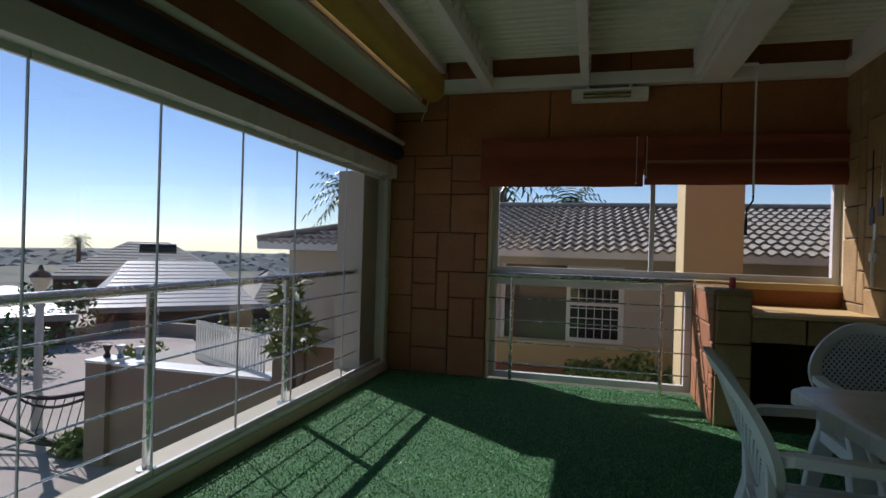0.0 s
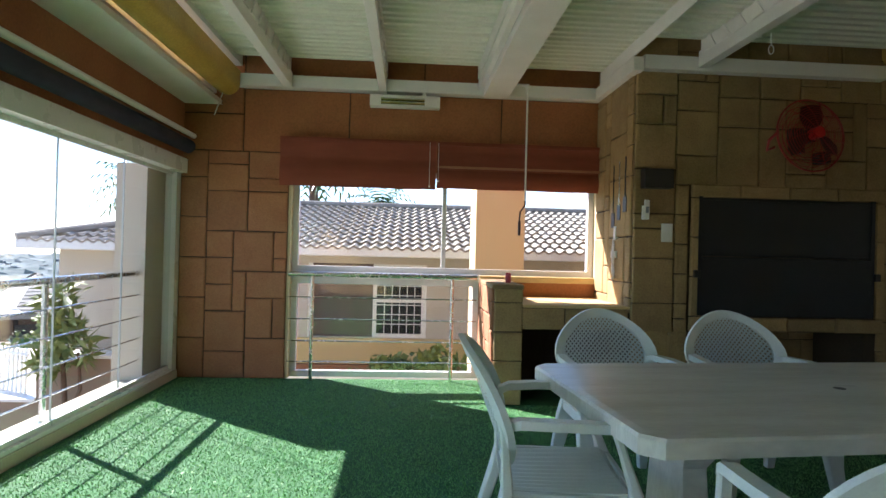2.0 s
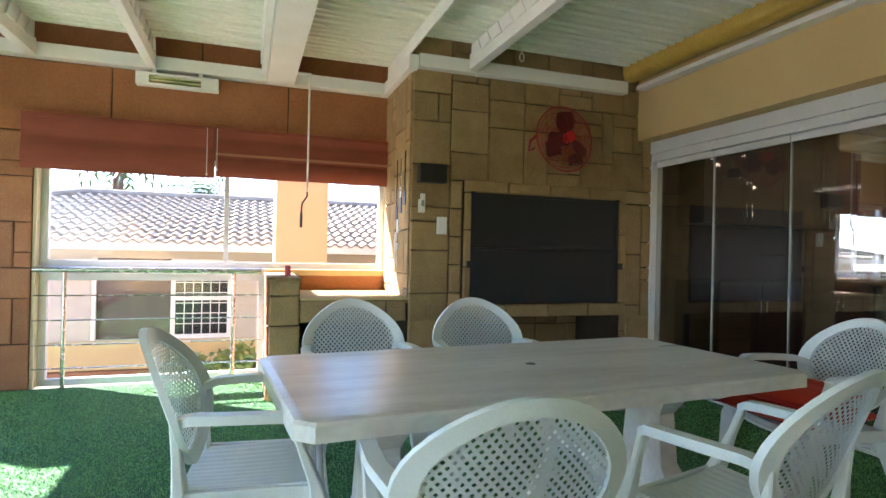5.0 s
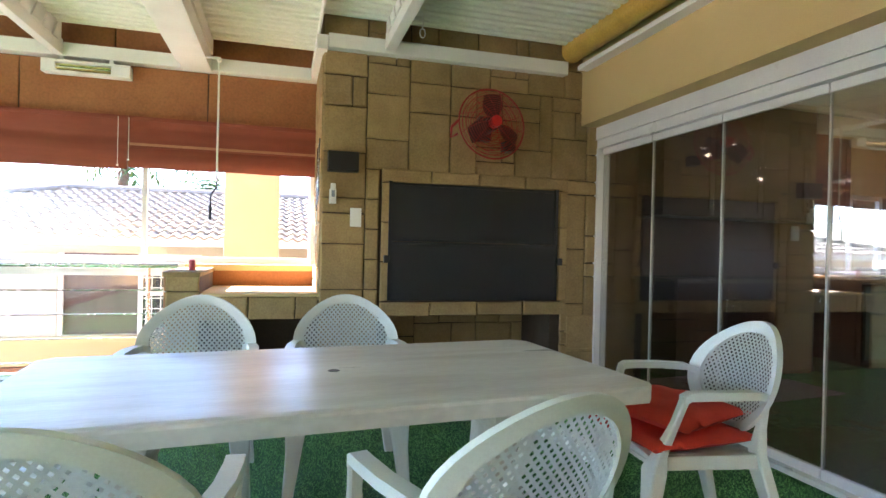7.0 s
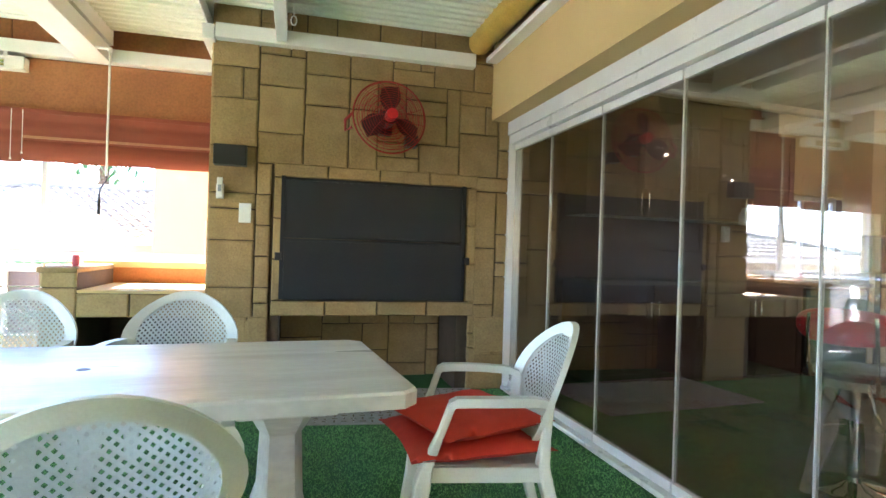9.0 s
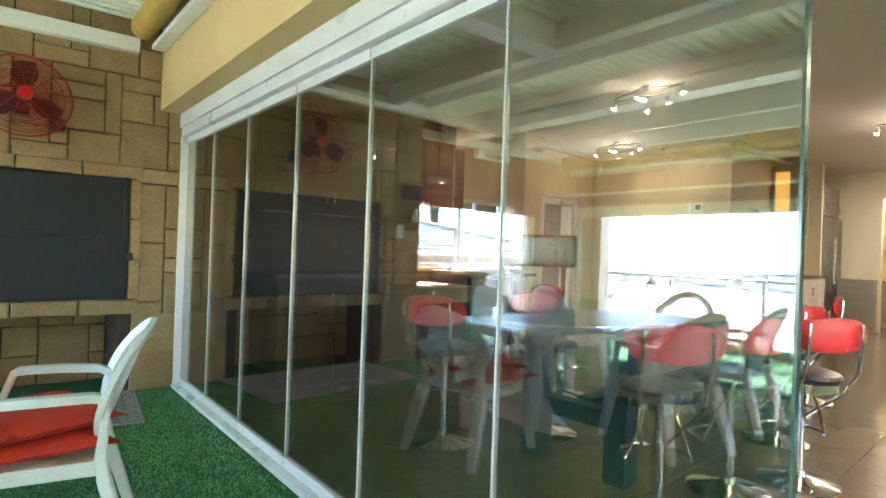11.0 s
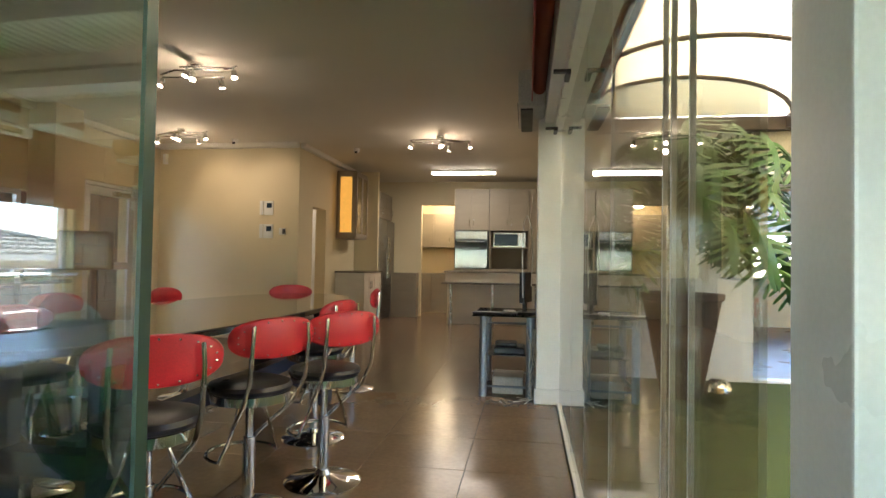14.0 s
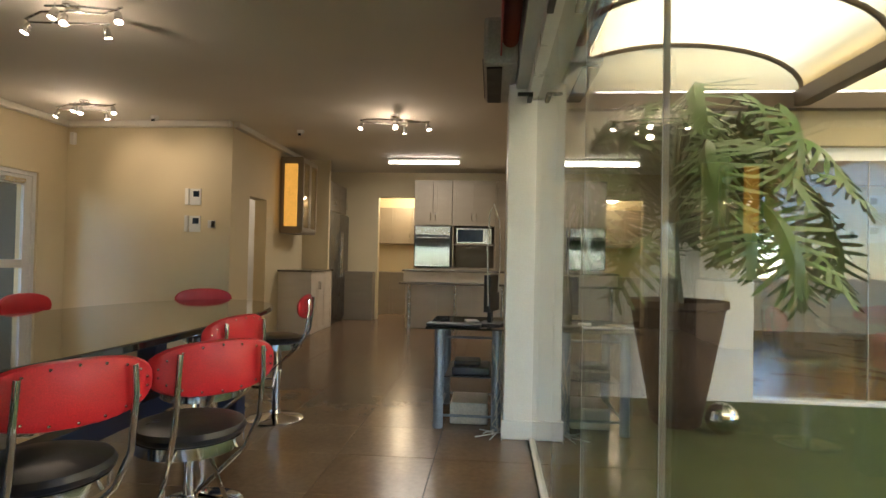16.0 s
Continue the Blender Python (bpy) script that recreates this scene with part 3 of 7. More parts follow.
# far glass wall of the courtyard
for k in range(6):
    y1 = -2.71 - k * 1.0
    t = panel(wall_f, (9.97, y1 - 1.0, 0.03))
    glass_pane(t, -0.004, 0.004, 0.004, 0.996, 0.0, 2.15, M_GLASS)
    part("edge_seal", box_bm((-0.008, 0.008, -0.003, 0.0025, 0.0, 2.15)), M_SEAL, t)

place_room(known)


# ---------------- north window ----------------
def window_unit(name, label, x0, x1, z0, z1, y, mull=(), fr=0.055):
    t = thing(name, label, "window", "", (x0, y, z0))
    w, h = x1 - x0, z1 - z0
    part("window_frame", box_bm((0, w, -0.03, 0.03, 0, fr), (0, w, -0.03, 0.03, h - fr, h), (0, fr, -0.029, 0.029, fr, h - fr), (w - fr, w, -0.029, 0.029, fr, h - fr), bevel=0.003), M_ALU, t)
    cuts = [fr] + [m - x0 for m in mull] + [w - fr]
    for m in mull:
        part("mullion", box_bm((m - x0 - 0.02, m - x0 + 0.02, -0.025, 0.025, fr, h - fr), bevel=0.003), M_ALU, t)
    for a, b in zip(cuts, cuts[1:]):
        no_shadow(part("pane", box_bm((a + 0.02, b - 0.02, -0.004, 0.004, fr, h - fr)), M_GLASS, t))
    t["kind"] = "structure"
    return t


window_unit("window_north", "wide white aluminium sliding window, blinds half down", -0.905, 1.975, 0.99, 1.96, 5.42, (0.52,))
window_unit("window_low", "low fixed white aluminium window behind the railing", -0.905, 0.865, 0.0, 0.93, 5.42)
setting("window_board", box_bm((-0.905, 0.87, 5.33, 5.50, 0.93, 0.99), bevel=0.004), M_ALU, "white aluminium transom between the two windows", "frame")
setting("window_board_ledge", box_bm((0.87, 1.975, 5.30, 5.50, 0.93, 0.985), bevel=0.004), M_YELLOW, "cream sill under the window above the ledge", "sill")


# ---------------- railings ----------------
def railing_west():
    t = thing("balcony_railing", "stainless steel balcony railing with rope-like cables outside the glass", "railing", "", (-2.06, 0, 0.075))
    bm = bmesh.new()
    rod(bm, (0, -4.4, 0.885), (0, 5.0, 0.885), 0.024, 16)
    part("handrail", bm, M_STEEL, t, "round stainless handrail", True)
    y = 4.93
    while y > -4.4:
        bm = bmesh.new()
        rod(bm, (0, y, 0.0), (0, y, 0.87), 0.019, 12)
        rod(bm, (0, y, 0.0), (0, y, 0.01), 0.045, 16)
        part("post", bm, M_STEEL, t, "", True)
        y -= 1.27
    for z in (0.17, 0.35, 0.53, 0.71):
        bm = bmesh.new()
        rod(bm, (0.03, -4.4, z), (0.03, 5.0, z), 0.006, 8)
        part("cable", bm, M_STEEL, t, "twisted steel cable", True)


def railing_north():
    t = thing("window_railing", "stainless steel railing in front of the low window", "railing", "", (-0.9, 5.22, 0))
    bm = bmesh.new()
    rod(bm, (0.0, 0, 0.97), (1.73, 0, 0.97), 0.022, 16)
    part("handrail", bm, M_STEEL, t, "round stainless handrail", True)
    for x in (0.22, 1.50):
        bm = bmesh.new()
        rod(bm, (x, 0, 0.0), (x, 0, 0.95), 0.017, 12)
        part("post", bm, M_STEEL, t, "", True)
    for z in (0.17, 0.36, 0.56, 0.76):
        bm = bmesh.new()
        rod(bm, (0.0, 0.02, z), (1.73, 0.02, z), 0.006, 8)
        part("cable", bm, M_STEEL, t, "thin steel bar", True)


railing_west()
railing_north()




# ---------------- garden chairs and table ----------------
def curve_pts(fn, n):
    return [fn(i / (n - 1)) for i in range(n)]


def back_point(u, v):
    """A point on the curved chair back; u across (-1..1), v up (0..1)."""
    half = 0.245 + 0.045 * math.sin(math.pi * min(1, v * 1.05))
    x = u * half
    y = -0.20 - 0.17 * v + 0.07 * u * u
    return Vector((x, y, 0.44 + 0.46 * v))


def oval(a, grow=1.0):
    """Outline of the back: an upright oval in u, v."""
    return (math.cos(a) * 0.98 * grow, 0.50 + 0.50 * grow * math.sin(a))


def garden_chair(label):
    t = thing("garden_chair", label, "chair", "garden chairs round the patio table")
    # rim of the back
    bm = bmesh.new()
    n = 40
    rows = []
    for i in range(n):
        a = 2 * math.pi * i / n
        ring = []
        for g, d in ((1.0, 0.012), (1.0, -0.012), (0.80, -0.010), (0.80, 0.010)):
            u, v = oval(a, g)
            p = back_point(u, v) + Vector((0, d, 0))
            ring.append(bm.verts.new(p))
        rows.append(ring)
    for i in range(n):
        a, b = rows[i], rows[(i + 1) % n]
        for k in range(4):
            bm.faces.new((a[k], a[(k + 1) % 4], b[(k + 1) % 4], b[k]))
    part("back_rim", bm, M_PLASTIC, t, "", True)
    # perforated panel: one sheet with slanting diamond holes
    bm = bmesh.new()
    pitch, half, cells = 0.0165, 0.0044, 15
    line = sorted([k * pitch - half for k in range(-cells, cells + 1)] + [k * pitch + half for k in range(-cells, cells + 1)])
    grid = {}

    def node(i, j):
        if (i, j) not in grid:
            a, b = line[i], line[j]
            u, v = (a - b) * 0.707 / 0.27, 0.5 + (a + b) * 0.85 / 0.49
            grid[(i, j)] = bm.verts.new(back_point(u, v) + Vector((0, 0.002, 0)))
        return grid[(i, j)]
    for i in range(len(line) - 1):
        for j in range(len(line) - 1):
            if i % 2 and j % 2:
                continue
            a, b = (line[i] + line[i + 1]) / 2, (line[j] + line[j + 1]) / 2
            u, dv = (a - b) * 0.707 / 0.27, (a + b) * 0.85 / 0.49
            if (u / 0.86) ** 2 + (dv / 0.435) ** 2 <= 1.0:
                bm.faces.new((node(i, j), node(i + 1, j), node(i + 1, j + 1), node(i, j + 1)))
    bmesh.ops.solidify(bm, geom=bm.faces[:], thickness=0.004)
    part("backrest", bm, M_PLASTIC, t, "perforated lattice panel of the back")
    # seat with ribs
    bm = bmesh.new()
    nx, ny = 23, 10
    top, low = [], []
    for j in range(ny + 1):
        y = -0.22 + 0.46 * j / ny
        r1, r2 = [], []
        for i in range(nx + 1):
            x = (i / nx - 0.5) * (0.46 - 0.05 * (1 - j / ny))
            z = 0.42 - 0.018 * math.cos(x / 0.23 * 1.4) + 0.012 * (j / ny) ** 2 - (0.03 if j == ny else 0) + (0.003 if i % 2 else 0)
            r1.append(bm.verts.new((x, y, z)))
            r2.append(bm.verts.new((x, y, z - 0.014)))
        top.append(r1)
        low.append(r2)
    for j in range(ny):
        for i in range(nx):
            bm.faces.new((top[j][i], top[j][i + 1], top[j + 1][i + 1], top[j + 1][i]))
            bm.faces.new((low[j][i], low[j + 1][i], low[j + 1][i + 1], low[j][i + 1]))
    for j in range(ny):
        bm.faces.new((top[j][0], top[j + 1][0], low[j + 1][0], low[j][0]))
        bm.faces.new((top[j][nx], low[j][nx], low[j + 1][nx], top[j + 1][nx]))
    for i in range(nx):
        bm.faces.new((top[0][i], low[0][i], low[0][i + 1], top[0][i + 1]))
        bm.faces.new((top[ny][i], top[ny][i + 1], low[ny][i + 1], low[ny][i]))
    part("seat", bm, M_PLASTIC, t, "ribbed seat")
    bm = box_bm((-0.24, -0.215, -0.2, 0.23, 0.365, 0.42), (0.215, 0.24, -0.2, 0.23, 0.365, 0.42), (-0.215, 0.215, 0.215, 0.235, 0.375, 0.415), bevel=0.006)
    part("seat_frame", bm, M_PLASTIC, t)
    for s in (-1, 1):
        bm = bmesh.new()
        rail = [(s * 0.238, -0.215, 0.645), (s * 0.262, -0.17, 0.660), (s * 0.282, -0.05, 0.664), (s * 0.285, 0.06, 0.664), (s * 0.282, 0.115, 0.662), (s * 0.279, 0.140, 0.648)]
        for a, b in zip(rail, rail[1:]):
            a, b = Vector(a), Vector(b)
            w = 0.023
            va = [a + Vector((-w, 0, 0.01)), a + Vector((w, 0, 0.01)), a + Vector((w, 0, -0.02)), a + Vector((-w, 0, -0.02))]
            vb = [b + Vector((-w, 0, 0.01)), b + Vector((w, 0, 0.01)), b + Vector((w, 0, -0.02)), b + Vector((-w, 0, -0.02))]
            va, vb = [bm.verts.new(q) for q in va], [bm.verts.new(q) for q in vb]
            for k in range(4):
                bm.faces.new((va[k], va[(k + 1) % 4], vb[(k + 1) % 4], vb[k]))
            bm.faces.new(va)
            bm.faces.new(vb[::-1])
        part("armrest", bm, M_PLASTIC, t)
        for front in (1, -1):
            bm = bmesh.new()
            if front == 1:
                path = [(s * 0.281, 0.128, 0.655, 0.021, 0.014), (s * 0.272, 0.160, 0.56, 0.018, 0.014), (s * 0.252, 0.205, 0.44, 0.026, 0.020), (s * 0.238, 0.222, 0.37, 0.052, 0.028), (s * 0.248, 0.240, 0.22, 0.036, 0.024), (s * 0.272, 0.275, 0.0, 0.024, 0.020)]
            else:
                path = [(s * 0.236, -0.222, 0.645, 0.012, 0.014), (s * 0.222, -0.212, 0.52, 0.018, 0.016), (s * 0.215, -0.205, 0.42, 0.034, 0.02), (s * 0.220, -0.220, 0.34, 0.046, 0.022), (s * 0.26, -0.32, 0.0, 0.024, 0.02)]
            last = None
            for x, y, z, wx, wy in path:
                q = [bm.verts.new((x + ex * wx, y + ey * wy, z)) for ex, ey in ((-1, -1), (1, -1), (1, 1), (-1, 1))]
                if last:
                    for k in range(4):
                        bm.faces.new((last[k], last[(k + 1) % 4], q[(k + 1) % 4], q[k]))
                else:
                    bm.faces.new(q)
                last = q
            bm.faces.new(last[::-1])
            bmesh.ops.bevel(bm, geom=bm.edges[:], offset=0.006, segments=1, affect="EDGES")
            part("leg", bm, M_PLASTIC, t)
    return t


CHAIR_LABEL = "white plastic garden armchair with a perforated oval back"
first_chair = garden_chair(CHAIR_LABEL)
first_chair.matrix_world = pose(1.28, 2.83, 0, 0, 0, 180)
c = copy_thing(first_chair, pose(2.02, 2.86, 0, 0, 0, 176))
c = copy_thing(first_chair, pose(1.30, 1.30, 0, 0, 0, -4))
c = copy_thing(first_chair, pose(2.18, 1.31, 0, 0, 0, 14))
c = copy_thing(first_chair, pose(0.75, 2.05, 0, 0, 0, -96))
tagged(c, "white plastic garden armchair at the table's end, beside the sunlit turf")
c = copy_thing(first_chair, pose(3.30, 1.95, 0, 0, 0, 80))
tagged(c, "white plastic garden armchair with red cushions, beside the glass doors")


def patio_table():
    t = thing("patio_table", "long off-white resin patio table, light streaks painted on its top, on two pedestals", "table", "", (1.885, 2.125, 0), 4.6)
    L, W, cut = 1.09, 0.53, 0.055
    ring = [(-L + cut, -W), (L - cut, -W), (L, -W + cut), (L, W - cut), (L - cut, W), (-L + cut, W), (-L, W - cut), (-L, -W + cut)]
    bm = bmesh.new()
    rows = []
    for g, z in ((-0.035, 0.705), (-0.006, 0.702), (0, 0.692), (0, 0.645), (-0.02, 0.640)):
        rows.append([bm.verts.new((x * (1 + g / abs(L) if True else 1), y * (1 + g / W), z)) for x, y in ring])
    for a, b in zip(rows, rows[1:]):
        for k in range(8):
            bm.faces.new((a[k], b[k], b[(k + 1) % 8], a[(k + 1) % 8]))
    bm.faces.new(rows[0])
    bm.faces.new(rows[-1][::-1])
    part("tabletop", bm, M_TABLEP, t, "off-white top with painted light streaks and clipped corners")
    bm = bmesh.new()
    lathe(bm, [(0.024, 0.7045), (0.020, 0.7065), (0.0, 0.7065)], 18)
    part("parasol_cap", bm, M_BLACK, t)
    for s in (-1, 1):
        bm = box_bm((s * 0.68 - 0.17, s * 0.68 + 0.17, -0.36, 0.36, 0.585, 0.640), bevel=0.015)
        part("pedestal_head", bm, M_TABLEP, t)
        bm = bmesh.new()
        last = None
        for z, wx, wy in ((0.585, 0.15, 0.20), (0.45, 0.075, 0.11), (0.22, 0.085, 0.13), (0.08, 0.12, 0.24), (0.04, 0.14, 0.34), (0.0, 0.14, 0.36)):
            q = [bm.verts.new((s * 0.68 + ex * wx, ey * wy, z)) for ex, ey in ((-1, -0.6), (-0.6, -1), (0.6, -1), (1, -0.6), (1, 0.6), (0.6, 1), (-0.6, 1), (-1, 0.6))]
            if last:
                for k in range(8):
                    bm.faces.new((last[k], last[(k + 1) % 8], q[(k + 1) % 8], q[k]))
            else:
                bm.faces.new(q)
            last = q
        bm.faces.new(last[::-1])
        part("pedestal", bm, M_TABLEP, t, "", True)


patio_table()


def cushion(name, label, at, rz, w, d, h, tilt=0.0):
    bm = bmesh.new()
    n = 14
    top, low = [], []
    for j in range(n + 1):
        r1, r2 = [], []
        for i in range(n + 1):
            u, v = i / n * 2 - 1, j / n * 2 - 1
            pinch = 1 + 0.10 * (abs(u) * abs(v)) ** 2
            puff = (1 - u ** 4) ** 0.6 * (1 - v ** 4) ** 0.6
            wob = 0.012 * noise.noise(Vector((u * 2, v * 2, w * 9)))
            r1.append(bm.verts.new((u * w / 2 * pinch, v * d / 2 * pinch, h * 0.5 + puff * h * 0.5 + wob)))
            r2.append(bm.verts.new((u * w / 2 * pinch, v * d / 2 * pinch, h * 0.5 - puff * h * 0.5 + wob * 0.4)))
        top.append(r1)
        low.append(r2)
    for j in range(n):
        for i in range(n):
            bm.faces.new((top[j][i], top[j][i + 1], top[j + 1][i + 1], top[j + 1][i]))
            bm.faces.new((low[j][i], low[j + 1][i], low[j + 1][i + 1], low[j][i + 1]))
    bmesh.ops.remove_doubles(bm, verts=bm.verts[:], dist=0.0015)
    ob = part(name, bm, M_CUSHION, None, label, True)
    ob.matrix_world = pose(*at, tilt, 0, rz)
    return tagged(ob, label, "cushion", "red cushions on the garden chair")


cushion("seat_cushion", "flat red fabric seat cushion, rumpled, on the garden chair", (3.24, 1.95, 0.425), 4, 0.50, 0.47, 0.075)
cushion("seat_cushion", "orange-red fabric cushion lying slanted on another cushion", (3.26, 1.96, 0.497), 20, 0.46, 0.42, 0.085, 2)


# ---------------- patio fittings ----------------
def roman_blind(label, x0, x1, ztop, zbot, folds):
    t = thing("roman_blind", label, "blind", "terracotta fabric blinds over the window", (x0, 5.235, zbot))
    w, h = x1 - x0, ztop - zbot
    bm = bmesh.new()
    n = 24
    pr = []
    for k in range(n + 1):
        z = h * k / n
        y = -0.012 - 0.030 * abs(math.sin(math.pi * z / h * folds)) * (1 - 0.5 * z / h)
        pr.append((y, z))
    rows = []
    m = 16
    for i in range(m + 1):
        x = w * i / m
        rows.append([bm.verts.new((x, y + 0.003 * math.sin(i * 1.7 + z * 9), z + (0.002 * math.sin(i * 0.9) if z < 0.02 else 0))) for y, z in pr] + [bm.verts.new((x, 0.0, h)), bm.verts.new((x, 0.0, 0.01))])
    for a, b in zip(rows, rows[1:]):
        for k in range(len(a)):
            bm.faces.new((a[k], a[(k + 1) % len(a)], b[(k + 1) % len(a)], b[k]))
    bm.faces.new(rows[0][::-1])
    bm.faces.new(rows[-1])
    part("fabric", bm, M_BLIND, t, "", True)
    part("batten", box_bm((0.0, w, -0.035, -0.001, h - 0.015, h + 0.02)), M_BLIND, t)
    return t


bl = roman_blind("terracotta fabric blind, half raised, over the window", -1.0, 0.42, 2.20, 1.775, 1.6)
bl2 = roman_blind("terracotta fabric blind, half raised, beside another blind", 0.43, 1.97, 2.20, 1.79, 2.4)
part("hem_strip", box_bm((0.0, 1.53, -0.050, -0.040, 0.185, 0.205)), mat("pale_batten", (0.40, 0.18, 0.09), 0.6), bl2, "pale timber batten")
for x, z0 in ((0.36, 1.80), (0.44, 1.85)):
    bm = bmesh.new()
    rod(bm, (x, 5.17, z0 - (0.0 if x < 0.4 else 0.0)), (x, 5.17, 2.2), 0.0025, 6)
    bmesh.ops.create_uvsphere(bm, u_segments=8, v_segments=6, radius=0.009, matrix=Matrix.Translation((x, 5.17, z0)))
    c = part("pull_cord", bm, M_WHITE, bl, "thin white pull cord")
    c.matrix_world = Matrix.Identity(4)

# infrared heater
t = thing("wall_heater", "white infrared bar heater under the roof beam", "heater", "", (-0.20, 5.16, 2.52))
part("housing", box_bm((0.0, 0.64, 0.05, 0.10, 0.0, 0.105), (0.0, 0.64, 0.0, 0.05, 0.085, 0.105), (0.0, 0.64, 0.0, 0.05, 0.0, 0.018), (0.0, 0.10, 0.0, 0.05, 0.018, 0.085), (0.50, 0.64, 0.0, 0.05, 0.018, 0.085), bevel=0.004), M_WHITE, t)
part("reflector", box_bm((0.10, 0.50, 0.035, 0.049, 0.02, 0.084)), M_CHROME, t)
bm = bmesh.new()
rod(bm, (0.10, 0.02, 0.037), (0.50, 0.02, 0.037), 0.007, 10)
rod(bm, (0.10, 0.02, 0.066), (0.50, 0.02, 0.066), 0.007, 10)
part("element", bm, M_FILAMENT, t, "gold heating tubes")
for k in range(2):
    part("bracket", box_bm((0.12 + 0.36 * k, 0.15 + 0.36 * k, 0.03, 0.06, 0.105, 0.15)), M_WHITE, t)

# crank rod of the louvres
t = thing("crank_rod", "long white crank rod hanging from the roof, black handle", "crank rod", "", (1.17, 4.78, 0))
bm = bmesh.new()
rod(bm, (0, 0, 1.66), (0, 0, 2.64), 0.008, 10)
bmesh.ops.create_uvsphere(bm, u_segments=10, v_segments=8, radius=0.016, matrix=Matrix.Translation((0, 0, 2.63)))
part("rod", bm, M_WHITE, t, "", True)
part("rod_bracket", box_bm((-0.105, 0.012, -0.012, 0.012, 2.641, 2.656)), M_WHITE, t)
bm = bmesh.new()
tube(bm, [(0, 0, 1.66), (0.0, 0, 1.62), (-0.04, 0, 1.56), (-0.045, 0, 1.48)], 0.007)
rod(bm, (-0.045, 0, 1.36), (-0.045, 0, 1.48), 0.012, 10)
part("handle", bm, M_BLACK, t, "", True)

# hanging loop hooks and stray cord
for p in ((2.55, 3.6, 2.60),):
    bm = bmesh.new()
    tube(bm, [(p[0] + 0.018 * math.cos(a), p[1], p[2] + 0.03 * math.sin(a)) for a in [2 * math.pi * k / 12 for k in range(13)]], 0.004, 6)
    rod(bm, (p[0], p[1], p[2] + 0.03), (p[0], p[1], p[2] + 0.11), 0.004, 6)
    tagged(part("roof_hook", bm, M_WHITE, None, ""), "small white eye hook under a rafter", "hook")
bm = bmesh.new()
tube(bm, [(-1.50, 5.12, 2.62), (-1.49, 5.10, 2.55), (-1.52, 5.08, 2.44), (-1.55, 5.09, 2.36)], 0.005, 6)
tagged(part("loose_cable", bm, M_WHITE, None, ""), "short loose white cable hanging from the gutter", "cable")

# rolled dark blinds above the glass curtain
t = thing("roller_blind", "dark navy roller blind rolled up above the glass curtain", "blind", "", (-1.80, -4.4, 2.06))
bm = bmesh.new()
rod(bm, (0, 0, 0.03), (0, 9.58, 0.03), 0.062, 16)
part("roll", bm, M_NAVYBLIND, t, "", True)
bm = bmesh.new()
rod(bm, (0.04, 0, 0.125), (0.04, 9.60, 0.125), 0.022, 12)
part("bottom_bar", bm, M_WHITE, t, "white bottom tube", True)

# built-in ledge in the corner, with an opening below
lx0, lx1, ly0, ly1 = 0.86, 1.975, 4.44, 5.295
setting("ledge_core", box_bm((lx0 + 0.02, lx0 + 0.24, ly0 + 0.02, ly1, 0, 0.92), (lx0 + 0.24, lx1, ly0 + 0.02, ly1, 0.60, 0.775), (lx1 - 0.12, lx1, ly0 + 0.02, ly1, 0, 0.60), (lx0 + 0.24, lx1, ly1 - 0.05, ly1, 0, 0.60)), M_JOINT, "mortar core of the corner ledge", "ledge")
setting("ledge_top", box_bm((lx0 + 0.245, lx1, ly0 - 0.01, ly1 - 0.005, 0.777, 0.80), bevel=0.006), M_YELLOW, "smooth cream plastered ledge top", "ledge")
tin = thing("candle_jar", "small pink-red jar standing on the stone ledge", "jar", "", (1.02, 4.66, 0.962))
bm = bmesh.new()
lathe(bm, [(0.022, 0.0), (0.024, 0.004), (0.024, 0.075), (0.018, 0.082), (0.0, 0.083)], 16)
part("body", bm, mat("pink_jar", (0.55, 0.08, 0.10), 0.3), tin, "", True)

# braai front: black steel doors
t = thing("braai_doors", "black steel sliding doors closed over the built-in fireplace", "fireplace doors", "", (2.52, 4.375, 0.75))
part("upper_door", box_bm((0.0, 1.42, 0.0, 0.02, 0.475, 0.94), (0.0, 1.42, -0.008, 0.0, 0.475, 0.495), (0.0, 1.42, -0.008, 0.0, 0.92, 0.94), bevel=0.002), M_BLACKSTEEL, t)
part("lower_door", box_bm((0.0, 1.42, -0.012, 0.008, 0.0, 0.47), (0.0, 1.42, -0.020, -0.012, 0.45, 0.47), bevel=0.002), M_BLACKSTEEL, t)
for x in (-0.03, 1.42):
    part("side_track", box_bm((x, x + 0.03, -0.012, 0.03, 0.0, 0.95)), M_BLACKSTEEL, t)
    part("handle", box_bm((x - 0.035 if x < 0 else x + 0.02, x + 0.012 if x < 0 else x + 0.068, -0.035, 0.0, 0.30, 0.36), bevel=0.004), M_BLACK, t)

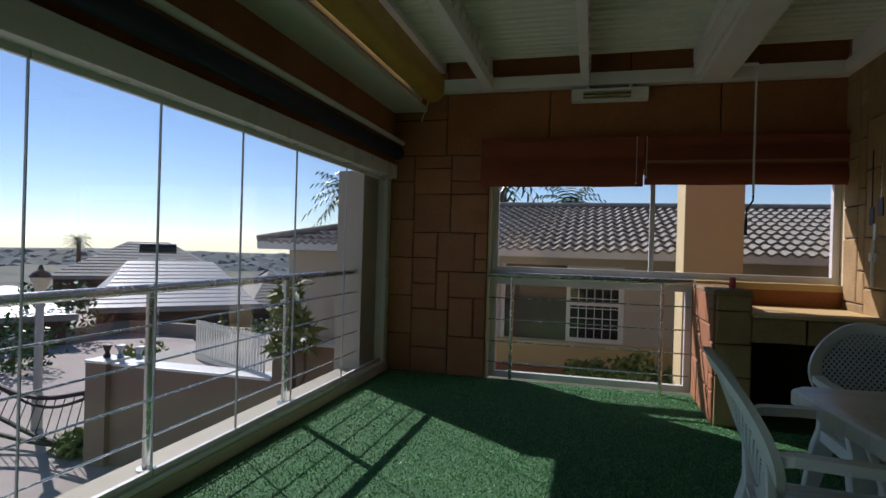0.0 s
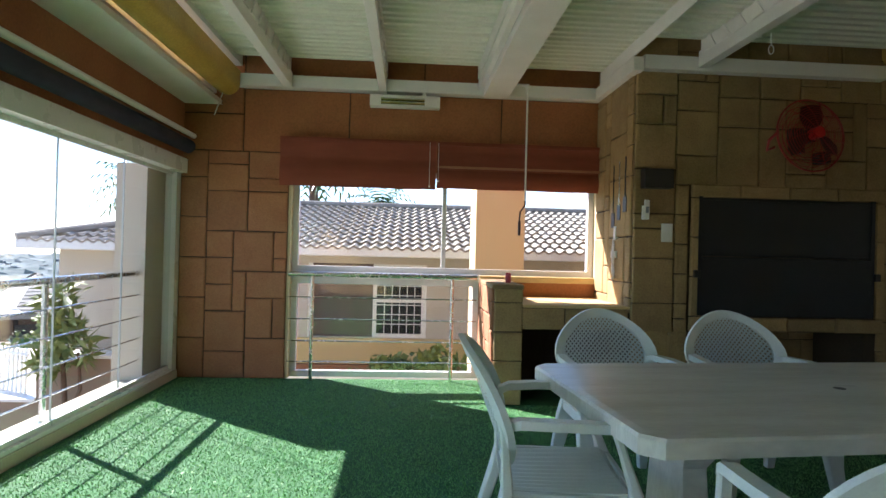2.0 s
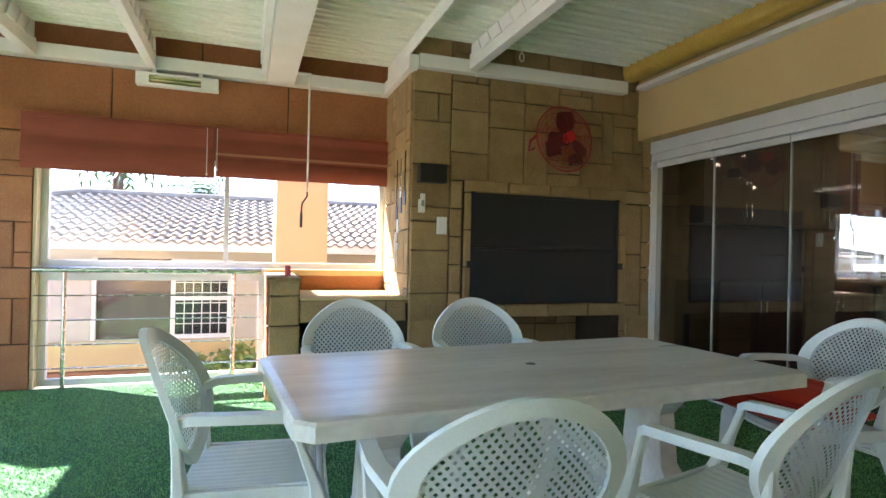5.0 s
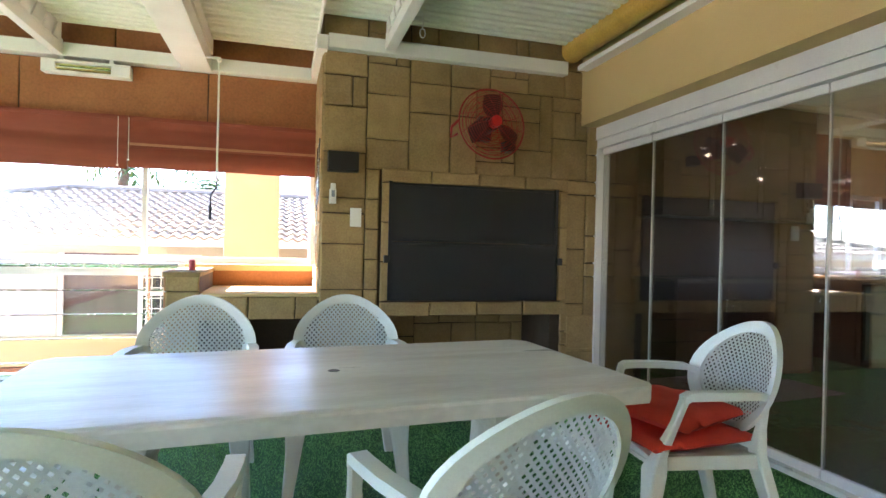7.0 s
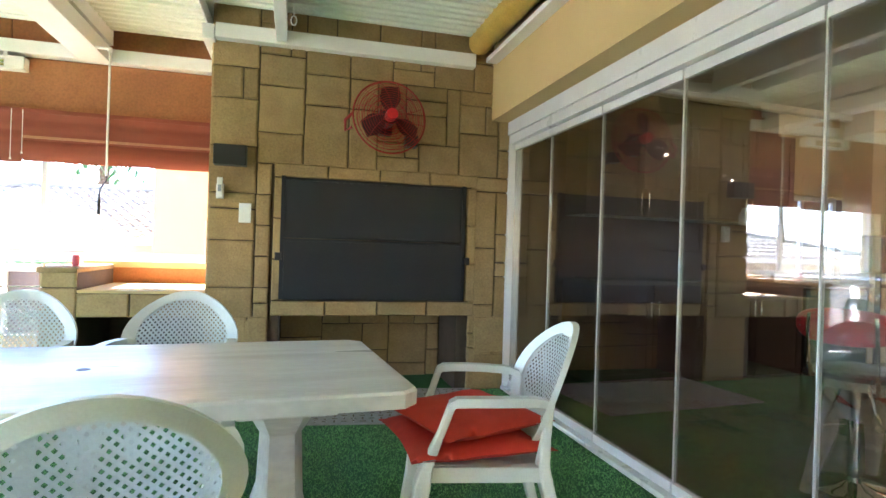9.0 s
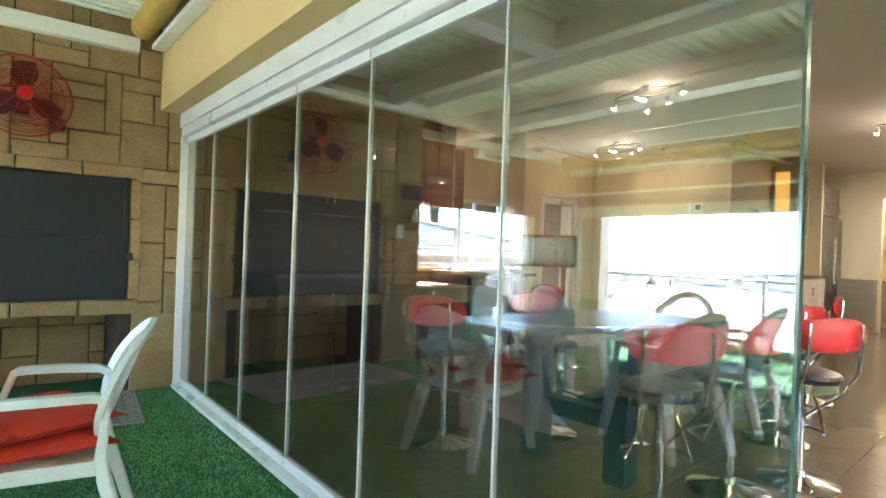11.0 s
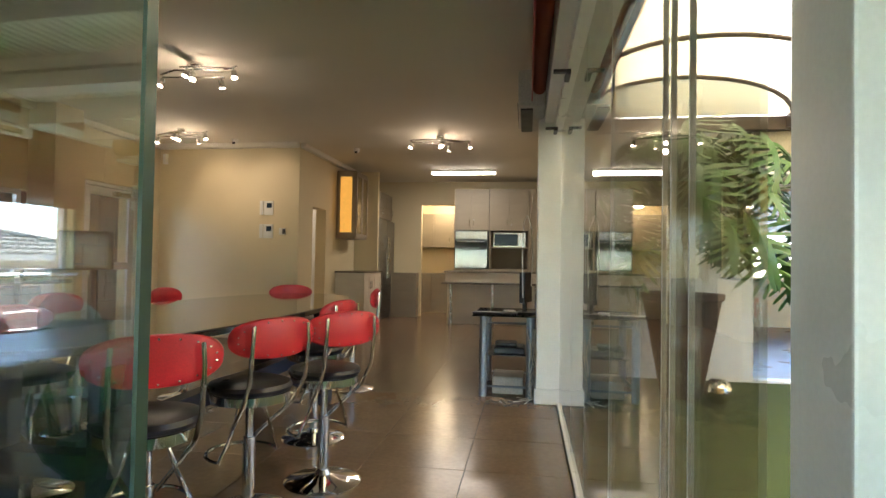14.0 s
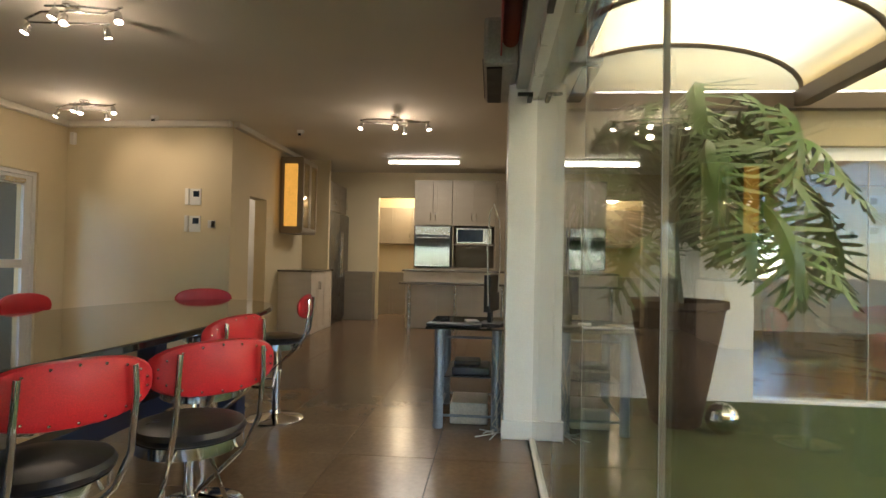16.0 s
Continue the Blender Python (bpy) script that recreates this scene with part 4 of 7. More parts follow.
# wall fan
def wall_fan():
    t = thing("wall_fan", "red wall fan with a wire cage, tilted down, not running", "fan", "", (3.28, 4.22, 2.18), 0)
    R = 0.285
    bm = bmesh.new()
    for k in range(15):
        r = R * (k + 1) / 15
        y = -0.085 * math.sqrt(max(0, 1 - (r / R) ** 2))
        tube(bm, [(r * math.cos(a), y, r * math.sin(a)) for a in [2 * math.pi * q / 36 for q in range(37)]], 0.0022 if k < 14 else 0.007, 5)
    for q in range(12):
        a = 2 * math.pi * q / 12
        tube(bm, [(r * math.cos(a + r * 1.2), -0.085 * math.sqrt(max(0, 1 - (r / R) ** 2)), r * math.sin(a + r * 1.2)) for r in [R * (0.1 + 0.9 * j / 8) for j in range(9)]], 0.0025, 5)
    part("front_cage", bm, mat("red_wire", (0.36, 0.014, 0.010), 0.4), t, "", True)
    bm = bmesh.new()
    for k in range(7):
        r = R * (k + 1) / 7
        y = 0.07 * math.sqrt(max(0, 1 - (r / R) ** 2))
        tube(bm, [(r * math.cos(a), y, r * math.sin(a)) for a in [2 * math.pi * q / 30 for q in range(31)]], 0.003, 5)
    part("rear_cage", bm, mat("red_wire", (0.36, 0.014, 0.010), 0.4), t, "", True)
    for q in range(3):
        a0 = math.pi / 2 + 2 * math.pi * q / 3
        bm = bmesh.new()
        rows = []
        for j in range(7):
            r = 0.05 + 0.19 * j / 6
            wdt = 0.26 + 0.30 * math.sin(math.pi * min(1, (j + 1.5) / 7))
            rows.append([bm.verts.new((r * math.cos(a0 + wdt * e), -0.02 + 0.03 * e, r * math.sin(a0 + wdt * e))) for e in (-1, -0.3, 0.4, 1)])
        for a, b in zip(rows, rows[1:]):
            for k in range(3):
                bm.faces.new((a[k], a[k + 1], b[k + 1], b[k]))
        bmesh.ops.solidify(bm, geom=bm.faces[:], thickness=0.003)
        part("blade", bm, mat("dark_red_blade", (0.045, 0.006, 0.006), 0.35), t, "", True)
    bm = bmesh.new()
    rod(bm, (0, -0.095, 0), (0, -0.02, 0), 0.045, 20)
    part("hub", bm, mat("bright_red", (0.65, 0.02, 0.02), 0.35), t, "bright red hub cap")
    bm = bmesh.new()
    rod(bm, (0, -0.01, 0), (0, 0.14, 0), 0.055, 16)
    part("motor", bm, M_BLACK, t)
    bm = bmesh.new()
    tube(bm, [(-0.29, 0.0, 0.0), (-0.34, 0.02, -0.05), (-0.33, 0.06, -0.12), (-0.29, 0.02, -0.10)], 0.012, 8)
    part("grip", bm, M_RED, t, "", True)
    part("bracket", box_bm((-0.05, 0.05, 0.12, 0.185, -0.10, 0.10), bevel=0.005), M_BLACK, t)
    part("switch_box", box_bm((0.16, 0.26, 0.10, 0.18, -0.18, -0.09), bevel=0.005), M_BLACK, t)
    t.matrix_world = pose(3.28, 4.20, 2.18, -6, 0, 4)


wall_fan()
t = thing("wall_speaker", "small black speaker bracketed to the stone wall", "speaker", "", (2.12, 4.33, 1.82))
part("cabinet", box_bm((-0.115, 0.115, -0.06, 0.04, -0.075, 0.075), bevel=0.008), M_BLACK, t)
part("bracket", box_bm((-0.02, 0.02, 0.04, 0.08, -0.02, 0.02)), M_BLACK, t)
t = thing("remote_holder", "white remote control in a wall cradle", "remote control", "", (2.05, 4.350, 1.57))
part("cradle", box_bm((-0.026, 0.026, 0.0, 0.03, -0.07, 0.04), bevel=0.003), M_WHITE, t)
part("remote", box_bm((-0.020, 0.020, -0.018, -0.001, -0.065, 0.085), bevel=0.004), M_WHITE, t)
part("button_field", box_bm((-0.012, 0.012, -0.020, -0.0185, -0.02, 0.03)), M_GREYMETAL, t)
t = thing("light_switch", "white double light switch plate on the stone wall", "light switch", "", (2.23, 4.360, 1.40))
part("plate", box_bm((-0.043, 0.043, 0.0, 0.02, -0.073, 0.073), bevel=0.003), M_WHITE, t)
for s in (-0.02, 0.02):
    part("rocker", box_bm((s - 0.012, s + 0.012, -0.004, -0.0005, -0.02, 0.02)), M_WHITE, t)
# cables, socket and braai tools on the return wall x = 1.98
t = thing("wall_socket", "white socket box with hanging cables", "socket", "", (1.955, 4.75, 1.22))
part("box", box_bm((-0.02, 0.02, -0.05, 0.05, -0.03, 0.03), bevel=0.004), M_WHITE, t)
part("upper_box", box_bm((-0.01, 0.02, -0.02, 0.02, 0.12, 0.24), bevel=0.004), M_WHITE, t)
bm = bmesh.new()
for k in range(4):
    pts = [(-0.012 - 0.01 * k, 0.02 * math.sin(k * 2 + j * 0.9) - 0.02 * k, 0.12 - 0.055 * j) for j in range(7)]
    tube(bm, pts, 0.004, 6)
part("cable", bm, M_WHITE, t, "tangled white cables", True)
for k in range(3):
    t = thing("braai_tool", "long dark barbecue tool hanging from a hook", "barbecue tool", "barbecue tools on the stone wall", (1.955, 4.55 + 0.13 * k, 2.03 - 0.02 * k))
    bm = bmesh.new()
    rod(bm, (0, 0, -0.34 - 0.04 * k), (0, 0, 0), 0.007, 8)
    part("shaft", bm, M_STEEL if k == 1 else M_BLACK, t, "", True)
    part("head", box_bm((-0.006, 0.006, -0.035, 0.035, -0.46 - 0.04 * k, -0.33 - 0.04 * k), bevel=0.003), M_BLACK, t)
# floor mat under the braai
t = thing("floor_mat", "grey chequered metal hearth plate on the turf", "mat", "", (2.42, 3.62, 0.012), -6)
part("sheet", box_bm((0.05, 1.55, 0.0, 0.92, 0.0, 0.008)), M_MAT, t)
bm = bmesh.new()
for i in range(24):
    for j in range(14):
        cx, cy = 0.09 + i * 0.062, 0.05 + j * 0.062
        if (i + j) % 2:
            add_box(bm, cx - 0.018, cx + 0.018, cy - 0.005, cy + 0.005, 0.008, 0.0105)
        else:
            add_box(bm, cx - 0.005, cx + 0.005, cy - 0.018, cy + 0.018, 0.008, 0.0105)
tagged(part("tread", bm, M_STEEL, t, "raised chequer pattern"), kind="stuff")


known = made()


# ---------------- bar table and stools ----------------
def bar_stool(label):
    t = thing("bar_stool", label, "bar stool", "red-backed bar stools round the black table")
    bm = bmesh.new()
    lathe(bm, [(0.205, 0.0), (0.207, 0.008), (0.19, 0.016), (0.10, 0.03), (0.045, 0.048), (0.035, 0.07)], 32)
    part("base", bm, M_CHROME, t, "domed chrome disc", True)
    bm = bmesh.new()
    rod(bm, (0, 0, 0.06), (0, 0, 0.36), 0.029, 20)
    rod(bm, (0, 0, 0.35), (0, 0, 0.54), 0.020, 20)
    part("column", bm, M_CHROME, t, "", True)
    bm = bmesh.new()
    lathe(bm, [(0.02, 0.52), (0.175, 0.535), (0.182, 0.54), (0.182, 0.578), (0.17, 0.582)], 32)
    part("seat_ring", bm, M_CHROME, t, "", True)
    bm = bmesh.new()
    lathe(bm, [(0.168, 0.575), (0.190, 0.590), (0.195, 0.605), (0.185, 0.622), (0.14, 0.636), (0.07, 0.640), (0.0, 0.641)], 32)
    part("seat", bm, M_BLACKLEATHER, t, "", True)
    # footrest, a half hoop in front
    bm = bmesh.new()
    tube(bm, [(0.16 * math.sin(a), 0.06 + 0.17 * math.cos(a), 0.27) for a in [math.pi * (-0.62 + 1.24 * k / 14) for k in range(15)]], 0.009)
    for s in (-1, 1):
        tube(bm, [(s * 0.155, 0.0, 0.27), (s * 0.10, -0.02, 0.40), (s * 0.06, -0.01, 0.52)], 0.008)
    part("footrest", bm, M_CHROME, t, "", True)
    for s in (-1, 1):
        bm = bmesh.new()
        pts = [(s * 0.05, 0.10, 0.30), (s * 0.10, -0.02, 0.42), (s * 0.135, -0.155, 0.54), (s * 0.145, -0.225, 0.66), (s * 0.145, -0.245, 0.83), (s * 0.14, -0.245, 0.91)]
        tube(bm, pts, 0.010, 10)
        part("back_bar", bm, M_CHROME, t, "", True)
    bm = bmesh.new()
    n, rings = 32, []
    for g, d in ((0.0, 0.024), (0.75, 0.022), (0.95, 0.014), (1.0, 0.0), (0.95, -0.014), (0.75, -0.022), (0.0, -0.024)):
        ring = []
        for k in range(n):
            a = 2 * math.pi * k / n
            x = math.copysign(abs(math.cos(a)) ** 0.8, math.cos(a)) * 0.225 * g
            z = math.copysign(abs(math.sin(a)) ** 0.8, math.sin(a)) * 0.092 * g
            ring.append(bm.verts.new((x, -0.222 + d + 0.9 * x * x, 0.85 + z)))
        rings.append(ring)
    for a, b in zip(rings, rings[1:]):
        for k in range(n):
            bm.faces.new((a[k], a[(k + 1) % n], b[(k + 1) % n], b[k]))
    bmesh.ops.remove_doubles(bm, verts=bm.verts[:], dist=0.0005)
    part("backrest", bm, M_REDLEATHER, t, "oval red leather pad", True)
    bm = bmesh.new()
    for k in range(18):
        a = 2 * math.pi * (k + 0.5) / 18
        x, z = math.cos(a) * 0.196, math.sin(a) * 0.076
        bmesh.ops.create_uvsphere(bm, u_segments=6, v_segments=4, radius=0.005, matrix=Matrix.Translation((x, -0.222 - 0.020 + 0.9 * x * x, 0.85 + z)))
    part("stud", bm, M_CHROME, t, "row of chrome studs round the pad")
    return t


STOOLS = [(6.13, 0.93, -31), (6.56, 0.72, -38), (7.26, 1.05, -12), (6.11, 2.10, 165), (5.42, 2.40, -70), (8.74, 1.25, 12), (5.52, 1.02, -48), (7.1, 2.70, 178), (8.12, 2.56, 182), (8.98, 1.92, 130)]
first_stool = bar_stool("chrome bar stool with a black seat and an oval red back")
first_stool.matrix_world = pose(*STOOLS[0][:2], 0, 0, 0, STOOLS[0][2])
for x, y, a in STOOLS[1:]:
    copy_thing(first_stool, pose(x, y, 0, 0, 0, a))


def bar_table():
    t = thing("bar_table", "high boat-shaped black granite table on thick navy legs", "table", "", (7.10, 1.72, 0))
    bm = bmesh.new()
    n = 48
    rows = []
    for g, z in ((0.985, 0.865), (1.0, 0.860), (1.0, 0.835), (0.98, 0.828)):
        rows.append([bm.verts.new((math.copysign(abs(math.cos(a)) ** 0.75, math.cos(a)) * 1.95 * g, math.copysign(abs(math.sin(a)) ** 0.9, math.sin(a)) * 0.66 * g, z)) for a in [2 * math.pi * k / n for k in range(n)]])
    for a, b in zip(rows, rows[1:]):
        for k in range(n):
            bm.faces.new((a[k], b[k], b[(k + 1) % n], a[(k + 1) % n]))
    bm.faces.new(rows[0])
    bm.faces.new(rows[-1][::-1])
    part("tabletop", bm, M_TABLETOP, t, "polished black granite slab", False)
    for x in (-1.36, 1.1):
        for y in (-0.38, 0.18):
            part("leg", box_bm((x - 0.065, x + 0.065, y - 0.065, y + 0.065, 0, 0.828), bevel=0.006), M_NAVY, t)
        part("leg_rail", box_bm((x - 0.05, x + 0.05, -0.315, 0.115, 0.28, 0.38), bevel=0.004), M_NAVY, t)
    part("stretcher", box_bm((-1.31, 1.05, -0.17, -0.07, 0.30, 0.40), bevel=0.004), M_NAVY, t)


bar_table()



# ---------------- kitchen ----------------
def doors_unit(name, label, category, x0, x1, y0, y1, z0, z1, n, face, handle="bar", material=None, group="", rows=1):
    """A cabinet box whose doors face -x ("w") or -y ("s")."""
    material = material or M_KITCHEN
    t = thing(name, label, category, group, (x0, y0, z0))
    w, d, h = x1 - x0, y1 - y0, z1 - z0
    th = 0.02
    if face == "w":
        part("body", box_bm((th, w, 0, d, 0, h)), material, t)
    else:
        part("body", box_bm((0, w, th, d, 0, h)), material, t)
    span = (d if face == "w" else w) / n
    hh = h / rows
    for r in range(rows):
        for k in range(n):
            a, b = k * span + 0.003, (k + 1) * span - 0.003
            lo, hi = r * hh + 0.004, (r + 1) * hh - 0.004
            inset = 0.07 if span > 0.3 and hh > 0.3 else 0.03
            if face == "w":
                bx = box_bm((0.0, th - 0.001, a, b, lo, hi), (-0.006, 0.0, a, b, lo, lo + inset), (-0.006, 0.0, a, b, hi - inset, hi), (-0.006, 0.0, a, a + inset, lo + inset, hi - inset), (-0.006, 0.0, b - inset, b, lo + inset, hi - inset))
            else:
                bx = box_bm((a, b, 0.0, th - 0.001, lo, hi), (a, b, -0.006, 0.0, lo, lo + inset), (a, b, -0.006, 0.0, hi - inset, hi), (a, a + inset, -0.006, 0.0, lo + inset, hi - inset), (b - inset, b, -0.006, 0.0, lo + inset, hi - inset))
            door = part("door", bx, material, t)
            bm = bmesh.new()
            at = (b - 0.04) if k % 2 == 0 else (a + 0.04)
            zc = hi - 0.22 if z0 < 1.0 else lo + 0.16
            if face == "w":
                rod(bm, (-0.03, at, zc - 0.07), (-0.03, at, zc + 0.07), 0.006, 8)
                rod(bm, (-0.03, at, zc - 0.05), (0.0, at, zc - 0.05), 0.004, 6)
                rod(bm, (-0.03, at, zc + 0.05), (0.0, at, zc + 0.05), 0.004, 6)
            else:
                rod(bm, (at, -0.03, zc - 0.07), (at, -0.03, zc + 0.07), 0.006, 8)
                rod(bm, (at, -0.03, zc - 0.05), (at, 0.0, zc - 0.05), 0.004, 6)
                rod(bm, (at, -0.03, zc + 0.05), (at, 0.0, zc + 0.05), 0.004, 6)
            part("handle", bm, M_STEEL, door)
    return t


# island with raised bar
isl = thing("kitchen_island", "timber kitchen island with a raised breakfast bar, colour lightened for daylight", "kitchen island", "", (14.30, -0.72, 0))
part("body", box_bm((0.28, 0.95, 0.05, 1.90, 0.0, 0.93)), M_LITTIMBER, isl)
part("bar_front", box_bm((0.20, 0.28, 0.0, 1.93, 0.82, 1.00), bevel=0.004), M_LITTIMBER, isl, "raised upstand, colour lightened for daylight")
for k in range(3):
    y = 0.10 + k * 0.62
    part("panel", box_bm((0.262, 0.279, y, y + 0.56, 0.12, 0.80), (0.256, 0.262, y + 0.06, y + 0.50, 0.18, 0.74)), M_LITTIMBER, isl)
part("bar_top", box_bm((0.0, 0.50, -0.02, 1.98, 0.78, 0.81), bevel=0.006), M_GRANITE, isl, "speckled granite bar top")
part("worktop", box_bm((0.18, 1.0, -0.02, 1.96, 1.0, 1.03), bevel=0.006), M_GRANITE, isl, "speckled granite worktop")
for y in (0.18, 1.0, 1.80):
    bm = bmesh.new()
    rod(bm, (0.07, y, 0), (0.07, y, 0.78), 0.032, 16)
    part("leg", bm, M_STEEL, isl, "round steel leg", True)

# tall wall of units on the back wall
doors_unit("tall_cabinet", "pale timber tall cabinet above the built-in oven", "cabinet", 15.2, 15.79, 0.42, 1.14, 1.86, 2.72, 2, "w", group="tall kitchen units")
doors_unit("tall_cabinet", "pale timber wall cabinet above the microwave", "cabinet", 15.2, 15.79, -0.40, 0.415, 1.86, 2.72, 2, "w", group="tall kitchen units")
doors_unit("tall_cabinet", "pale timber tall cabinet beside the microwave niche", "cabinet", 15.2, 15.79, -0.70, -0.405, 0.0, 2.72, 1, "w", group="tall kitchen units")
doors_unit("base_cabinet", "pale timber base cabinet under the oven", "cabinet", 15.2, 15.79, 0.42, 1.14, 0.0, 1.06, 2, "w", group="tall kitchen units")
doors_unit("base_cabinet", "pale timber base cabinet under the microwave niche", "cabinet", 15.2, 15.79, -0.40, 0.415, 0.0, 1.06, 2, "w", group="tall kitchen units")
ov = thing("built_in_oven", "black glass built-in oven with a steel control strip", "oven", "", (15.17, 0.43, 1.07))
part("body", box_bm((0.02, 0.6, 0.0, 0.70, 0, 0.78)), M_BLACKSTEEL, ov)
part("door", box_bm((0.0, 0.019, 0.02, 0.68, 0.02, 0.60)), mat("oven_glass", (0.02, 0.025, 0.03), 0.04, grain=20, bump=0, spec=1.0, coat=1.0, vary_rough=0.02), ov, "glossy black glass door")
part("control_panel", box_bm((0.0, 0.019, 0.02, 0.68, 0.61, 0.77)), M_STEEL, ov)
bm = bmesh.new()
rod(bm, (-0.035, 0.06, 0.56), (-0.035, 0.64, 0.56), 0.01, 10)
part("handle", bm, M_STEEL, ov)
mw = thing("microwave_oven", "steel microwave oven standing in the cabinet niche", "microwave", "", (15.22, -0.33, 1.53))
part("body", box_bm((0.01, 0.4, 0, 0.66, 0, 0.29), bevel=0.004), M_STEEL, mw)
part("door", box_bm((0.0, 0.011, 0.16, 0.64, 0.03, 0.26)), M_SCREEN, mw, "dark window door")
part("niche", box_bm((0.5, 0.56, -0.07, 0.74, -0.46, 0.33), (0.0, 0.5, -0.07, 0.74, -0.025, -0.002), (0.0, 0.5, -0.07, 0.74, -0.48, -0.46), (0.0, 0.5, 0.715, 0.742, -0.46, 0.33), (0.0, 0.5, -0.072, -0.045, -0.46, 0.33)), M_KITCHEN, mw)
# fridges
setting("wall_fridge_side", box_bm((14.40, 14.49, 2.56, 3.299, 0.0, 2.95)), M_CREAM, "cream painted nib wall beside the fridges", "wall")
for k, x in enumerate((14.50, 15.145)):
    fr = thing("fridge", "tall brushed steel upright fridge", "fridge", "steel fridges side by side", (x, 2.55, 0))
    part("body", box_bm((0.0, 0.635, 0.03, 0.72, 0.0, 2.06), bevel=0.006), M_DARKSTEEL, fr)
    for z0, z1 in ((0.06, 0.72), (0.73, 2.04)):
        d = part("door", box_bm((0.004, 0.631, 0.0, 0.028, z0, z1), bevel=0.004), M_DARKSTEEL, fr)
    bm = bmesh.new()
    rod(bm, (0.05 if k else 0.58, -0.04, 0.85), (0.05 if k else 0.58, -0.04, 1.7), 0.013, 10)
    part("handle", bm, M_STEEL, fr)
doors_unit("over_fridge_cabinet", "pale timber cabinets above the fridges", "cabinet", 14.5, 15.79, 2.62, 3.29, 2.08, 2.62, 3, "s")
doors_unit("base_cabinet", "base cabinet with timber side beside the fridges, colour lightened for daylight", "cabinet", 13.25, 14.39, 2.48, 3.01, 0.0, 0.98, 3, "s", material=M_LITTIMBER)
setting("worktop_north", box_bm((13.22, 14.395, 2.45, 3.015, 0.98, 1.01), bevel=0.004), M_GRANITE, "granite worktop beside the fridges", "worktop")
gc = thing("display_cabinet", "pale wall cabinet with lit amber glass doors", "cabinet", "", (13.25, 2.66, 1.62))
part("body", box_bm((0, 0.02, 0, 0.35, 0, 1.15), (0.68, 0.70, 0, 0.35, 0, 1.15), (0.02, 0.68, 0.33, 0.35, 0, 1.15), (0, 0.70, 0, 0.35, 1.15, 1.18), (0, 0.70, 0, 0.35, -0.03, 0.0)), M_KITCHEN, gc)
part("back_light", box_bm((0.03, 0.67, 0.31, 0.328, 0.01, 1.14)), M_CABLIGHT, gc, "glowing amber back")
for z in (0.38, 0.76):
    part("shelf", box_bm((0.022, 0.678, 0.02, 0.305, z, z + 0.008)), M_GLASS, gc, "glass shelf")
for k in range(2):
    a = 0.0 + 0.35 * k
    d = part("door", box_bm((a + 0.002, a + 0.05, -0.02, -0.001, 0, 1.15), (a + 0.30, a + 0.348, -0.02, -0.001, 0, 1.15), (a + 0.05, a + 0.30, -0.02, -0.001, 0, 0.06), (a + 0.05, a + 0.30, -0.02, -0.001, 1.09, 1.15)), M_KITCHEN, gc)
    part("pane", box_bm((a + 0.05, a + 0.30, -0.012, -0.008, 0.06, 1.09)), M_GLASS, d)
part("side_pane", box_bm((-0.012, -0.001, 0.07, 0.28, 0.08, 1.07)), M_CABLIGHT, gc, "amber glass side")
doors_unit("scullery_cabinet", "cream wall cabinets in the scullery beyond", "cabinet", 16.95, 17.29, 1.0, 2.3, 1.55, 2.35, 3, "w")
doors_unit("scullery_cabinet", "cream base cabinets in the scullery beyond", "cabinet", 16.75, 17.29, 1.0, 2.3, 0.0, 0.92, 3, "w")
doors_unit("corridor_cabinet", "pale base cabinets along the kitchen wall past the fridges", "cabinet", 15.55, 15.79, 1.99, 3.25, 0.0, 0.95, 2, "w")



# ---------------- room fittings ----------------
LAMP_COL = (1.0, 0.80, 0.55)


def spot_cluster(at, rz, power, aims, label="brushed steel ceiling light with five small spots"):
    t = thing("ceiling_spotlight", label, "ceiling light", "ceiling lights with small spots", at, rz)
    bm = bmesh.new()
    lathe(bm, [(0.055, 0.0), (0.055, -0.02), (0.04, -0.035), (0.0, -0.036)], 20)
    part("canopy", bm, M_STEEL, t, "", True)
    bm = bmesh.new()
    tube(bm, [(-0.42, 0.05, -0.06), (-0.2, -0.04, -0.06), (0.0, -0.02, -0.06), (0.22, 0.05, -0.06), (0.42, -0.02, -0.06)], 0.009, 8)
    tube(bm, [(-0.40, 0.06, -0.08), (-0.1, 0.14, -0.07), (0.15, 0.20, -0.07)], 0.009, 8)
    tube(bm, [(0.40, -0.03, -0.08), (0.15, -0.13, -0.08), (-0.05, -0.16, -0.08)], 0.009, 8)
    part("rail", bm, M_STEEL, t, "curved steel rails", True)
    for (x, y), aim in zip(((-0.40, 0.05), (0.0, -0.05), (0.02, -0.15), (0.40, -0.03), (0.12, 0.19)), aims):
        d = Vector(aim).normalized()
        p = Vector((x, y, -0.12))
        bm = bmesh.new()
        rod(bm, (x, y, -0.06), p, 0.006, 6)
        rod(bm, p - d * 0.02, p + d * 0.05, 0.022, 14, 0.030)
        s = part("spot_head", bm, M_STEEL, t, "", True)
        bm = bmesh.new()
        rod(bm, p + d * 0.0505, p + d * 0.054, 0.024, 14)
        part("bulb", bm, M_BULB, s)
    lamp = bpy.data.lights.new("spot_glow", "POINT")
    lamp.energy = power
    lamp.color = LAMP_COL
    lamp.shadow_soft_size = 0.03
    lo = new("spot_glow", lamp)
    lo.matrix_world = pose(at[0], at[1], at[2] - 0.26)
    return t


